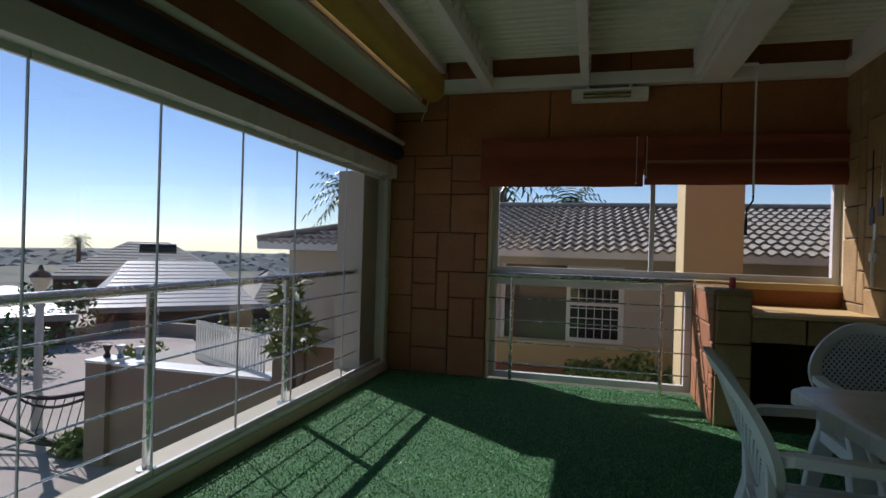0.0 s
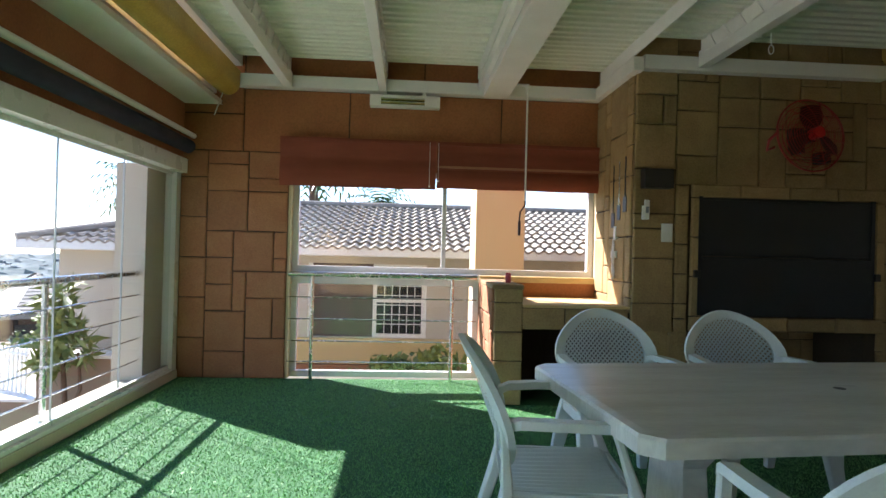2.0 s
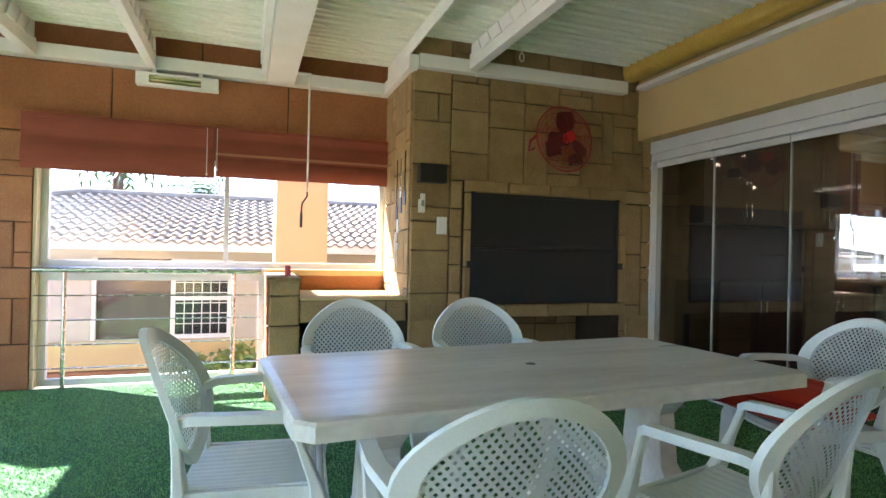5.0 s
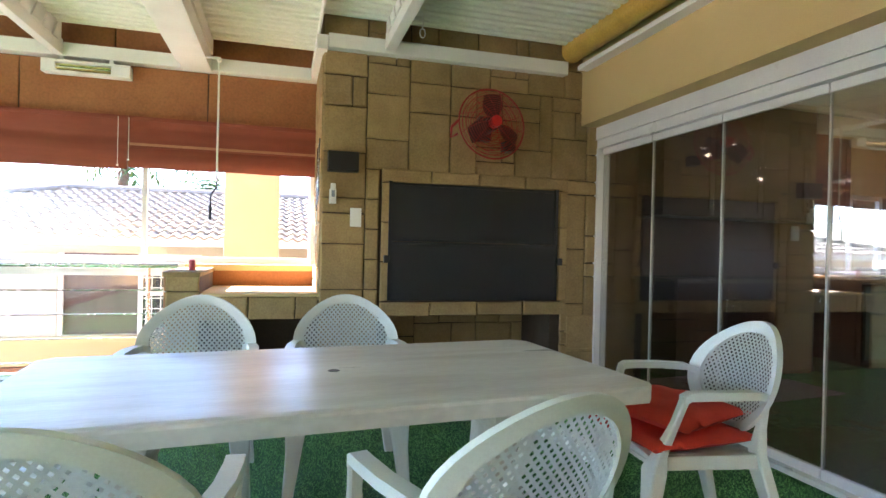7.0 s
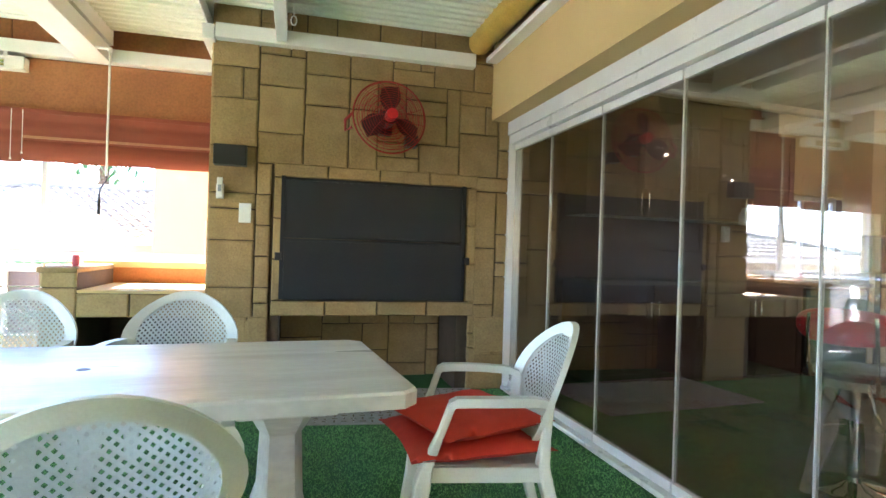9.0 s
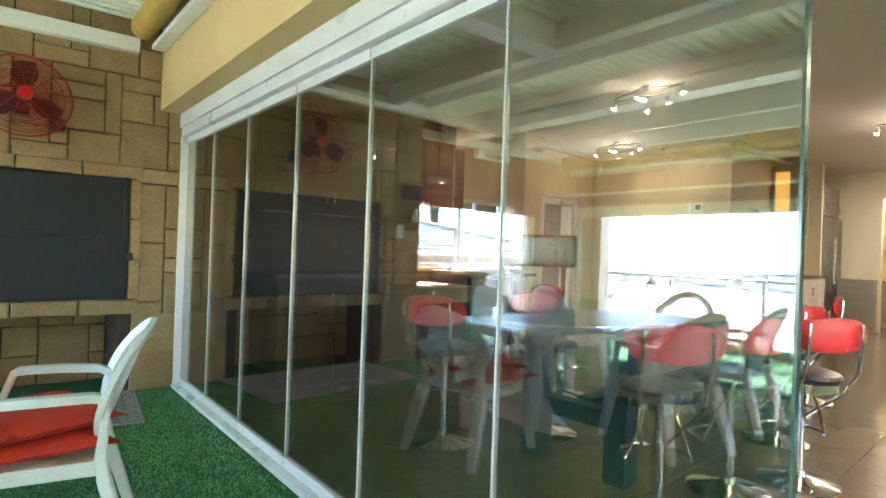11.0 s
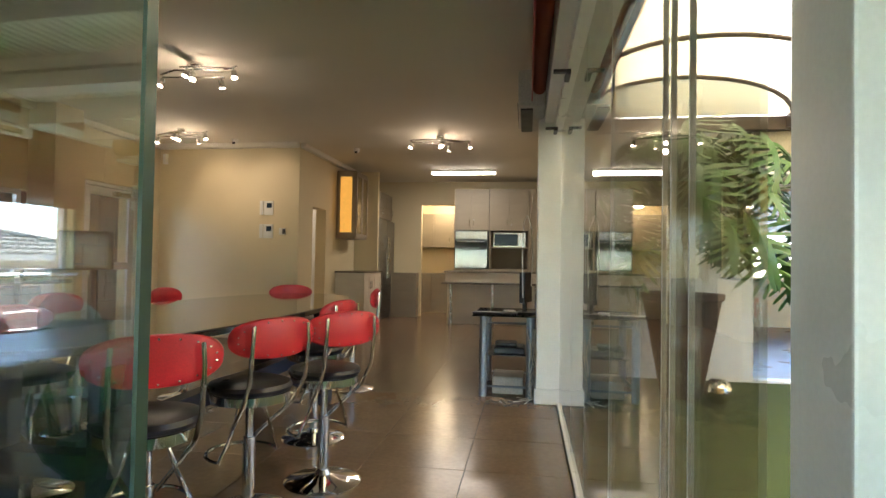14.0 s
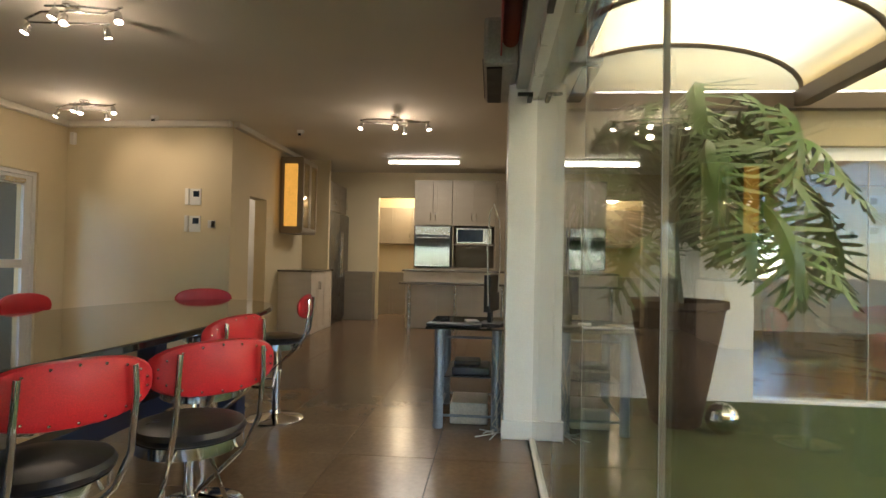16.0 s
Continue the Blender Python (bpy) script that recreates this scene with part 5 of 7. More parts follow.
AIMS = ((-0.3, -0.3, -1), (0.2, -0.4, -1), (-0.2, -0.3, -1), (0.3, -0.2, -1), (0.1, 0.3, -1))
spot_cluster((8.25, 2.60, 2.95), -95, 0.6, AIMS)
spot_cluster((10.6, 4.3, 2.95), -95, 0.6, AIMS)
spot_cluster((11.3, 0.85, 2.95), -80, 0.7, AIMS)
for y in (3.55, 4.25):
    sp = bpy.data.lights.new("wall_spot", "SPOT")
    sp.energy = 1.6
    sp.color = LAMP_COL
    sp.spot_size, sp.spot_blend, sp.shadow_soft_size = radians(74), 1.0, 0.05
    so = new("wall_spot", sp)
    so.matrix_world = look((10.6, y, 2.78), (11.6, y - 0.1, 2.2))

t = thing("ceiling_tube_light", "white fluorescent batten light on the kitchen ceiling", "ceiling light", "", (14.2, 0.85, 2.88))
part("housing", box_bm((-0.05, 0.05, -0.62, 0.62, 0.035, 0.07), bevel=0.004), M_WHITE, t)
bm = bmesh.new()
rod(bm, (0, -0.60, 0.0), (0, 0.60, 0.0), 0.022, 12)
part("lamp_tube", bm, M_LIGHT, t, "glowing tube")
for s in (-0.61, 0.61):
    part("end_cap", box_bm((-0.02, 0.02, s - 0.01, s + 0.01, -0.02, 0.035)), M_WHITE, t)
al = bpy.data.lights.new("tube_glow", "AREA")
al.shape, al.size, al.size_y, al.energy, al.color = "RECTANGLE", 0.1, 1.2, 2.2, (1.0, 0.92, 0.76)
ao = new("tube_glow", al)
ao.matrix_world = pose(14.2, 0.85, 2.84)
# unseen lamp, added so the scullery beyond reads as lit
bl = bpy.data.lights.new("scullery_lamp", "POINT")
bl.energy, bl.color, bl.shadow_soft_size = 4, (1.0, 0.82, 0.5), 0.15
bo = new("scullery_lamp", bl)
bo.matrix_world = pose(16.5, 1.5, 2.6)
# Unseen lamp, added to brighten the passage doorway.
pl = bpy.data.lights.new("passage_lamp", "POINT")
pl.energy, pl.color, pl.shadow_soft_size = 1.3, (1.0, 0.90, 0.74), 0.1
po = new("passage_lamp", pl)
po.matrix_world = pose(12.9, 3.9, 2.5)
# Made-up fixture to go with the added scullery lamp.
t = thing("scullery_light", "round glowing ceiling light, added unseen in the scullery", "ceiling light", "", (16.5, 1.5, 2.95))
bm = bmesh.new()
lathe(bm, [(0.15, 0.0), (0.15, -0.03), (0.10, -0.07), (0.0, -0.085)], 20)
part("shade", bm, M_LIGHT, t, "", True)

# intercoms on the cream wall
for k, (z, w, h) in enumerate(((1.97, 0.15, 0.21), (1.62, 0.15, 0.21))):
    t = thing("intercom_panel", "white intercom handset panel with a small dark screen", "intercom", "intercom panels on the cream wall", (11.58, 3.42, z))
    part("panel", box_bm((0.0, 0.02, 0.0, w, -h / 2, h / 2), bevel=0.004), M_WHITE, t)
    part("screen", box_bm((-0.003, -0.0005, 0.02, 0.10, 0.0, 0.075)), M_SCREEN, t)
    part("handset", box_bm((-0.03, -0.001, w + 0.0, w + 0.05, -h / 2, h / 2), bevel=0.008), M_WHITE, t)
t = thing("alarm_keypad", "small white keypad with a black reader", "keypad", "", (11.585, 3.22, 1.62))
part("panel", box_bm((0.0, 0.015, 0.0, 0.10, -0.05, 0.05), bevel=0.003), M_WHITE, t)
part("reader", box_bm((-0.012, -0.0005, 0.0, 0.045, -0.04, 0.04), bevel=0.003), M_BLACK, t)
for at in ((11.3, 3.9, 2.95), (12.1, 2.3, 2.95)):
    t = thing("ceiling_sensor", "small white dome sensor on the ceiling", "sensor", "sensors on the ceiling", at)
    bm = bmesh.new()
    lathe(bm, [(0.05, 0.0), (0.05, -0.025), (0.035, -0.055), (0.0, -0.065)], 16)
    part("dome", bm, M_WHITE, t, "", True)
    part("lens", box_bm((-0.045, -0.03, -0.02, 0.02, -0.075, -0.045), bevel=0.004), M_BLACK, t)
t = thing("wall_sensor", "white motion sensor in the wall corner", "sensor", "", (11.55, 5.18, 2.72))
part("body", box_bm((-0.03, 0.03, -0.03, 0.03, -0.08, 0.08), bevel=0.01), M_WHITE, t)

# glazed door in the north wall
t = thing("door_glazed", "white aluminium glazed door with a closer, shut", "door", "", (10.1, 5.38, 0.0))
W = 1.05
part("door_frame", box_bm((0, 0.05, -0.05, 0.05, 0, 2.2), (W - 0.05, W, -0.05, 0.05, 0, 2.2), (0.05, W - 0.05, -0.05, 0.05, 2.15, 2.2), bevel=0.003), M_ALU, t)
leaf = part("leaf", box_bm((0.052, 0.16, -0.03, 0.01, 0.02, 2.14), (W - 0.16, W - 0.052, -0.03, 0.01, 0.02, 2.14), (0.16, W - 0.16, -0.03, 0.01, 2.03, 2.14), (0.16, W - 0.16, -0.03, 0.01, 1.02, 1.12), (0.16, W - 0.16, -0.03, 0.01, 0.02, 0.14), bevel=0.003), M_ALU, t)
no_shadow(part("pane", box_bm((0.16, W - 0.16, -0.014, -0.006, 1.12, 2.03), (0.16, W - 0.16, -0.014, -0.006, 0.14, 1.02)), M_GLASS, leaf))
part("door_closer", box_bm((0.55, 0.85, -0.09, -0.031, 2.04, 2.10), bevel=0.006), M_STEEL, t)
bm = bmesh.new()
rod(bm, (0.12, -0.075, 0.95), (0.12, -0.075, 1.15), 0.01, 8)
rod(bm, (0.12, -0.075, 1.05), (0.12, -0.03, 1.05), 0.008, 8)
part("door_handle", bm, M_STEEL, leaf, "", True)
t["kind"] = "structure"
# The shade beyond the door is put into this dark wall colour.
setting("wall_beyond_door", box_bm((9.3, 13.6, 6.6, 6.7, -0.2, 3.2)), mat("shade_painted_wall", (0.13, 0.11, 0.09), 0.85, scale=0.8, grain=60, bump=0.2), "wall outside the glazed door, shade put into its dark colour", "wall")

# white column at the west side of the door
setting("pilaster", box_bm((9.25, 9.65, 4.95, 5.298, 0, 2.95)), M_CREAM, "cream plaster pilaster beside the window", "pillar")
window_unit("window_bar", "white aluminium window above the bar counter", 8.2, 9.25, 0.95, 1.95, 5.40, (8.7,))

# bar cabinets along the north wall
doors_unit("bar_base_cabinet", "dark brown bar base cabinets with steel bar handles", "cabinet", 5.4, 7.9, 4.7, 5.29, 0.0, 0.90, 4, "s", material=M_DARKWOOD)
doors_unit("bar_wall_cabinet", "dark red-brown wall cabinets over the bar counter", "cabinet", 5.4, 8.0, 4.92, 5.29, 1.55, 2.5, 4, "s", material=M_DARKWOOD)
setting("bar_worktop", box_bm((5.35, 9.2, 4.64, 5.295, 0.90, 0.94), bevel=0.005), M_GRANITE, "dark granite bar counter", "worktop")
t = thing("bar_fridge", "low glass-fronted bar fridge under the counter", "fridge", "", (8.0, 4.72, 0.0))
part("body", box_bm((0, 0.9, 0.03, 0.55, 0.0, 0.88)), M_BLACKSTEEL, t)
part("door", box_bm((0.01, 0.89, 0.0, 0.028, 0.05, 0.86)), mat("fridge_glass", (0.10, 0.16, 0.16), 0.08, grain=20, bump=0), t, "greenish glass door")
part("handle", box_bm((0.80, 0.82, -0.03, -0.001, 0.3, 0.6)), M_STEEL, t)

# television on a low stand by the table's far side
t = thing("television", "old flat television with a blue-grey screen on a black stand", "television", "", (7.9, 3.62, 0), -62)
part("screen_case", box_bm((-0.42, 0.42, -0.05, 0.05, 1.08, 1.42), bevel=0.03), M_BLACK, t)
part("screen", box_bm((-0.39, 0.39, -0.056, -0.051, 1.11, 1.39)), M_SCREEN, t, "blank blue-grey screen")
part("stand", box_bm((-0.30, -0.26, -0.03, 0.03, 0.0, 1.08), (0.26, 0.30, -0.03, 0.03, 0.0, 1.08), (-0.26, 0.26, -0.02, 0.02, 0.5, 0.54), (-0.35, 0.35, -0.2, 0.2, 0.0, 0.03)), M_BLACK, t)

# glass desk with computer
t = thing("glass_desk", "small smoked-glass desk on grey tubular legs", "desk", "", (8.72, 0.02, 0), 0)
bm = box_bm((-0.06, 0.80, -0.52, 0.10, 0.72, 0.732), bevel=0.003)
part("desktop", bm, glass("smoked_glass", (0.35, 0.42, 0.42), 0.10), t, "smoked green glass top")
for x, y in ((0, 0), (0, -0.42), (0.70, 0.0), (0.70, -0.42)):
    bm = bmesh.new()
    rod(bm, (x, y, 0.0), (x, y, 0.72), 0.036, 16)
    part("leg", bm, M_GREYMETAL, t, "", True)
for z in (0.09, 0.66):
    for p, q in (((0, 0), (0, -0.42)), ((0.70, 0), (0.70, -0.42)), ((0, 0), (0.70, 0))):
        bm = bmesh.new()
        rod(bm, (*p, z), (*q, z), 0.010, 8)
        part("crossbar", bm, M_GREYMETAL, t)
part("shelf", box_bm((0.03, 0.67, -0.38, -0.04, 0.36, 0.368)), M_BLACK, t)
t = thing("monitor", "flat black computer monitor standing on the glass desk", "monitor", "", (8.98, -0.36, 0.734), -14)
part("screen_case", box_bm((-0.15, 0.15, -0.02, 0.03, 0.10, 0.38), bevel=0.006), M_BLACK, t)
part("neck", box_bm((-0.03, 0.03, 0.0, 0.03, 0.01, 0.14)), M_BLACK, t)
part("foot", box_bm((-0.12, 0.12, -0.09, 0.09, 0.0, 0.012), bevel=0.003), M_BLACK, t)
t = thing("keyboard", "black keyboard lying on the glass desk", "keyboard", "", (8.80, -0.08, 0.734), 85)
part("body", box_bm((-0.2, 0.2, -0.07, 0.07, 0.0, 0.018), bevel=0.004), M_BLACK, t)
t = thing("paper_pile", "loose white paper slips on the glass desk", "paper", "", (9.15, -0.2, 0.734), 12)
part("slip", box_bm((-0.08, 0.08, -0.05, 0.05, 0.0, 0.006)), M_WHITE, t)
for name, label, at, b, m in (("blu_ray_player", "black media box with a blue front strip on the desk shelf", (8.90, -0.21, 0.37), (-0.12, 0.2, -0.14, 0.14, 0.0, 0.06), M_BLACK),
                              ("router", "small dark router box stacked on the media box", (8.92, -0.18, 0.432), (-0.08, 0.12, -0.10, 0.10, 0.0, 0.035), M_BLACK),
                              ("printer", "grey-white boxy printer on the floor under the desk", (9.0, -0.2, 0.0), (-0.18, 0.18, -0.14, 0.14, 0.0, 0.16), M_AC)):
    t = thing("printer" if name == "printer" else ("router" if name == "router" else "media_player"), label, name.replace("_", " "), "", at)
    part("body", box_bm(b, bevel=0.012), m, t)
bm = bmesh.new()
rnd = random.Random(4)
for k in range(9):
    x, y = 8.62 + 0.03 * k, -0.40 - 0.01 * (k % 3)
    pts = [(8.66 + rnd.uniform(-0.05, 0.1), -0.42 + rnd.uniform(-0.03, 0.05), z) for z in (0.62, 0.45, 0.30, 0.16, 0.05, 0.012)]
    pts += [(8.60 + rnd.uniform(-0.15, 0.1), -0.38 + rnd.uniform(-0.1, 0.15), 0.008)]
    tube(bm, pts, 0.004, 5)
tagged(part("cable_bundle", bm, M_AC, None, "", True), "tangle of pale cables hanging behind the desk", "cable")
bm = bmesh.new()
tube(bm, [(8.62, -0.40, 1.0), (8.60, -0.41, 1.25), (8.58, -0.40, 1.5), (8.56, -0.36, 1.62), (8.55, -0.33, 1.55), (8.56, -0.32, 1.3), (8.60, -0.33, 0.9)], 0.005, 6)
tagged(part("looped_cable", bm, M_AC, None, "", True), "pale looped cable hung beside the pillar", "cable")
t = thing("air_conditioner", "cream wall-mounted split air conditioner under the ceiling", "air conditioner", "", (8.10, -0.495, 2.45))
bm = box_bm((0.0, 0.9, 0.0, 0.22, 0.0, 0.30), bevel=0.03)
part("casing", bm, M_AC, t)
part("louvre", box_bm((0.06, 0.84, 0.10, 0.20, -0.012, -0.002), (0.06, 0.84, 0.221, 0.225, 0.02, 0.05)), M_BLACK, t)
t = thing("rolled_blind", "rolled red-brown blind along the white beam", "blind", "", (4.6, -0.44, 2.46))
bm = bmesh.new()
rod(bm, (0, 0, 0.10), (3.4, 0, 0.10), 0.05, 14)
part("roll", bm, M_BLIND, t, "", True)
part("valance", box_bm((0, 3.4, 0.05, 0.06, 0.0, 0.28)), M_RED, t, "glossy red valance strip")
part("brackets", box_bm((0, 3.42, -0.055, 0.05, 0.15, 0.17)), M_BLACK, t)
for x in (6.9, 8.3):
    t = thing("glass_latch", "black top latch of the glass wall", "latch", "latches of the side glass wall", (x, -0.60, 2.33))
    part("bracket", box_bm((0.0, 0.16, 0.0, 0.03, -0.03, 0.0), (0.0, 0.03, 0.0, 0.10, -0.02, 0.0), bevel=0.004), M_BLACK, t)

# ---------------- courtyard things ----------------
def court_plant():
    px, py = 9.10, -1.78
    pot = thing("plant_pot", "tall tapered dark clay pot on the lawn", "plant pot", "", (px, py, 0))
    bm = bmesh.new()
    lathe(bm, [(0.16, 0.0), (0.18, 0.02), (0.26, 0.45), (0.34, 0.88), (0.365, 0.90), (0.365, 0.95), (0.33, 0.95), (0.32, 0.88), (0.0, 0.87)], 32)
    part("pot_body", bm, M_POT, pot, "", True)
    pl = thing("philodendron", "large split-leaf philodendron with drooping lobed leaves", "plant", "", (px, py, 0.87))
    rnd = random.Random(11)
    bm = bmesh.new()
    tube(bm, [(0, 0, 0), (0.03, 0.02, 0.3), (-0.02, 0.05, 0.6), (0.02, 0.02, 0.85)], [0.06, 0.05, 0.045, 0.03], 10)
    part("trunk", bm, M_STALK, pl, "", True)

    def leaf_mesh(seed):
        """A broad split leaf: a curved midrib and long round-ended fingers on both sides."""
        r = random.Random(seed)
        bm = bmesh.new()
        n, L = 9, 0.50

        def rib(f):
            return Vector((L * f, 0, 0.05 * math.sin(math.pi * f) - 0.20 * f * f))
        for side in (-1, 1):
            core = []
            for i in range(2 * n + 1):
                f = i / (2 * n)
                wide = 0.018 + 0.030 * math.sin(math.pi * (0.12 + 0.80 * f))
                if i in (0, 2 * n):
                    wide = 0.01
                core.append((rib(f), rib(f) + Vector((0.03, side * wide, -0.02 - wide * 0.2))))
            va = [bm.verts.new(p) for p, q in core]
            vb = [bm.verts.new(q) for p, q in core]
            for i in range(2 * n):
                bm.faces.new((va[i], va[i + 1], vb[i + 1], vb[i]))
            for i in range(n):
                f = (i + 0.5) / n
                ln = 0.24 * math.sin(math.pi * (0.14 + 0.78 * f)) ** 0.8 * r.uniform(0.85, 1.15)
                lean = 1.25 * f - 0.45 + r.uniform(-0.08, 0.08)
                d = Vector((math.sin(lean), side * math.cos(lean), -0.30 - 0.2 * r.random())).normalized()
                p0, p1 = vb[2 * i], vb[2 * i + 1]
                if i == n - 1:
                    p1 = vb[2 * i + 1]
                mid = (p0.co + p1.co) / 2
                ac = Vector((1, 0, 0)) * (L / n * 0.30)
                m0, m1 = bm.verts.new(mid + d * ln * 0.5 - ac), bm.verts.new(mid + d * ln * 0.5 + ac)
                t0, t1 = bm.verts.new(mid + d * ln * 0.88 - ac * 0.8), bm.verts.new(mid + d * ln * 0.9 + ac * 0.8)
                tip = bm.verts.new(mid + d * ln * 1.05)
                bm.faces.new((p0, p1, m1, m0))
                bm.faces.new((m0, m1, t1, t0))
                bm.faces.new((t0, t1, tip))
        return bm

    meshes = [mesh_from("leaf", leaf_mesh(s), M_LEAF) for s in range(5)]
    N = 58
    for k in range(N):
        a = 2.39996 * k + rnd.uniform(-0.3, 0.3)
        f = k / N
        el = 1.35 - 1.35 * f + rnd.uniform(-0.15, 0.15)
        ln = 0.50 + 0.65 * rnd.random()
        st = Vector((0.02, 0.02, 0.95 - 0.45 * f))
        out = Vector((math.cos(a), math.sin(a), 0))
        tip = st + out * ln * math.cos(el) * 0.95 + Vector((0, 0, ln * math.sin(el) * 0.85 - 0.12 * f))
        tip.y = min(tip.y - 0.12, 0.55)
        tip.x = min(tip.x, 0.45)
        tip.z = min(tip.z + 0.15, 1.55)
        midp = (st + tip) / 2 + Vector((0, 0, 0.12))
        bm = bmesh.new()
        tube(bm, [st, st.lerp(midp, 0.6) + Vector((0, 0, 0.03)), midp.lerp(tip, 0.5) + Vector((0, 0, 0.02)), tip], [0.012, 0.010, 0.009, 0.007], 6)
        part("stalk", bm, M_STALK, pl)
        lf = new("leaf", meshes[k % 5])
        lf.parent = pl
        tilt = rnd.uniform(10, 65)
        sc = rnd.uniform(0.85, 1.25)
        lf.matrix_basis = Matrix.Translation(tip) @ Matrix.Rotation(a + rnd.uniform(-0.3, 0.3), 4, "Z") @ Matrix.Rotation(radians(tilt), 4, "Y") @ Matrix.Rotation(rnd.uniform(-0.5, 0.5), 4, "X") @ Matrix.Scale(sc, 4)


court_plant()
t = thing("mirror_ball", "small silver mirror ball lying on the lawn by the pot", "mirror ball", "", (8.86, -2.03, 0.115))
bm = bmesh.new()
bmesh.ops.create_uvsphere(bm, u_segments=26, v_segments=16, radius=0.115)
part("ball", bm, M_CHROME, t)
t["label"] = "small silver mirror ball resting on the lawn beside the pot"


def canopy(y0, y1):
    t = thing("barrel_canopy", "cream barrel-vault shade canopy on curved brown ribs", "canopy", "barrel canopies over the courtyard", (5.0, y0, 2.76))
    L, w, rise = 4.75, y1 - y0, 0.42
    n = 16
    arc = [(w * (0.5 - 0.5 * math.cos(math.pi * k / n)), rise * math.sin(math.pi * k / n) ** 0.9) for k in range(n + 1)]
    bm = bmesh.new()
    a = [bm.verts.new((0, y, z)) for y, z in arc]
    b = [bm.verts.new((L, y, z)) for y, z in arc]
    for k in range(n):
        bm.faces.new((a[k], a[k + 1], b[k + 1], b[k]))
    part("sheet", bm, M_CANOPY_T, t, "translucent cream sheet", True)
    bm = bmesh.new()
    bm.faces.new([bm.verts.new((L - 0.01, y, z)) for y, z in arc])
    part("end_sheet", bm, M_CANOPY_T, t, "translucent cream end panel")
    for x in (0.02, 1.2, 2.4, 3.6, 4.70):
        bm = bmesh.new()
        tube(bm, [(x, y, z - 0.025) for y, z in arc], 0.022, 8)
        part("rib", bm, M_CANFRAME, t, "", True)


M_CANOPY_T = bpy.data.materials.new("translucent_canopy")
M_CANOPY_T.use_nodes = True
_nt = M_CANOPY_T.node_tree
_b = _nt.nodes["Principled BSDF"]
_b.inputs["Base Color"].default_value = (0.78, 0.68, 0.44, 1)
_b.inputs["Roughness"].default_value = 0.7
_tl = _nt.nodes.new("ShaderNodeBsdfTranslucent")
_tl.inputs[0].default_value = (0.72, 0.60, 0.36, 1)
_mx = _nt.nodes.new("ShaderNodeMixShader")
_mx.inputs[0].default_value = 0.6
_nz = _nt.nodes.new("ShaderNodeTexNoise")
_nz.inputs["Scale"].default_value = 3
_mr = _nt.nodes.new("ShaderNodeMapRange")
_mr.inputs["To Min"].default_value, _mr.inputs["To Max"].default_value = 0.5, 0.7
_nt.links.new(_nz.outputs[0], _mr.inputs[0])
_nt.links.new(_mr.outputs[0], _mx.inputs[0])
_nt.links.new(_b.outputs[0], _mx.inputs[1])
_nt.links.new(_tl.outputs[0], _mx.inputs[2])
_nt.links.new(_mx.outputs[0], _nt.nodes["Material Output"].inputs[0])
canopy(-3.0, -0.90)
canopy(-5.1, -3.0)
canopy(-7.2, -5.1)
for y in (-3.0, -5.1, -0.84):
    setting("canopy_beam", box_bm((4.65, 9.85, y - 0.06, y + 0.06, 2.62, 2.75), bevel=0.005), M_CANFRAME, "dark brown beam between the canopies", "beam")
setting("canopy_end_beam", box_bm((9.72, 9.82, -9.0, -0.90, 2.60, 2.74), bevel=0.005), M_CANFRAME, "dark brown end beam of the canopies", "beam")
place_room(known)


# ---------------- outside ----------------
setting("ground", box_bm((-3000, 3000, -3000, 3000, -60.2, -60.0)), M_FAR, "wide plain of fields and suburbs far below, haze put into its colour", "ground")
setting("garden_terrace", box_bm((-3.1, 14.0, 5.56, 16.0, -3.2, -2.2)), M_DIRT, "garden soil strip between the houses", "ground")
setting("street", box_bm((-30.0, -2.3, -12.0, 30.0, -3.2, -2.9)), M_ASPHALT, "pale paved driveway and street below the balcony", "road")
setting("retaining_wall", box_bm((-2.3, 4.6, -4.8, 5.55, -3.2, -0.46)), M_GREYWALL, "plaster wall under the balcony", "wall")


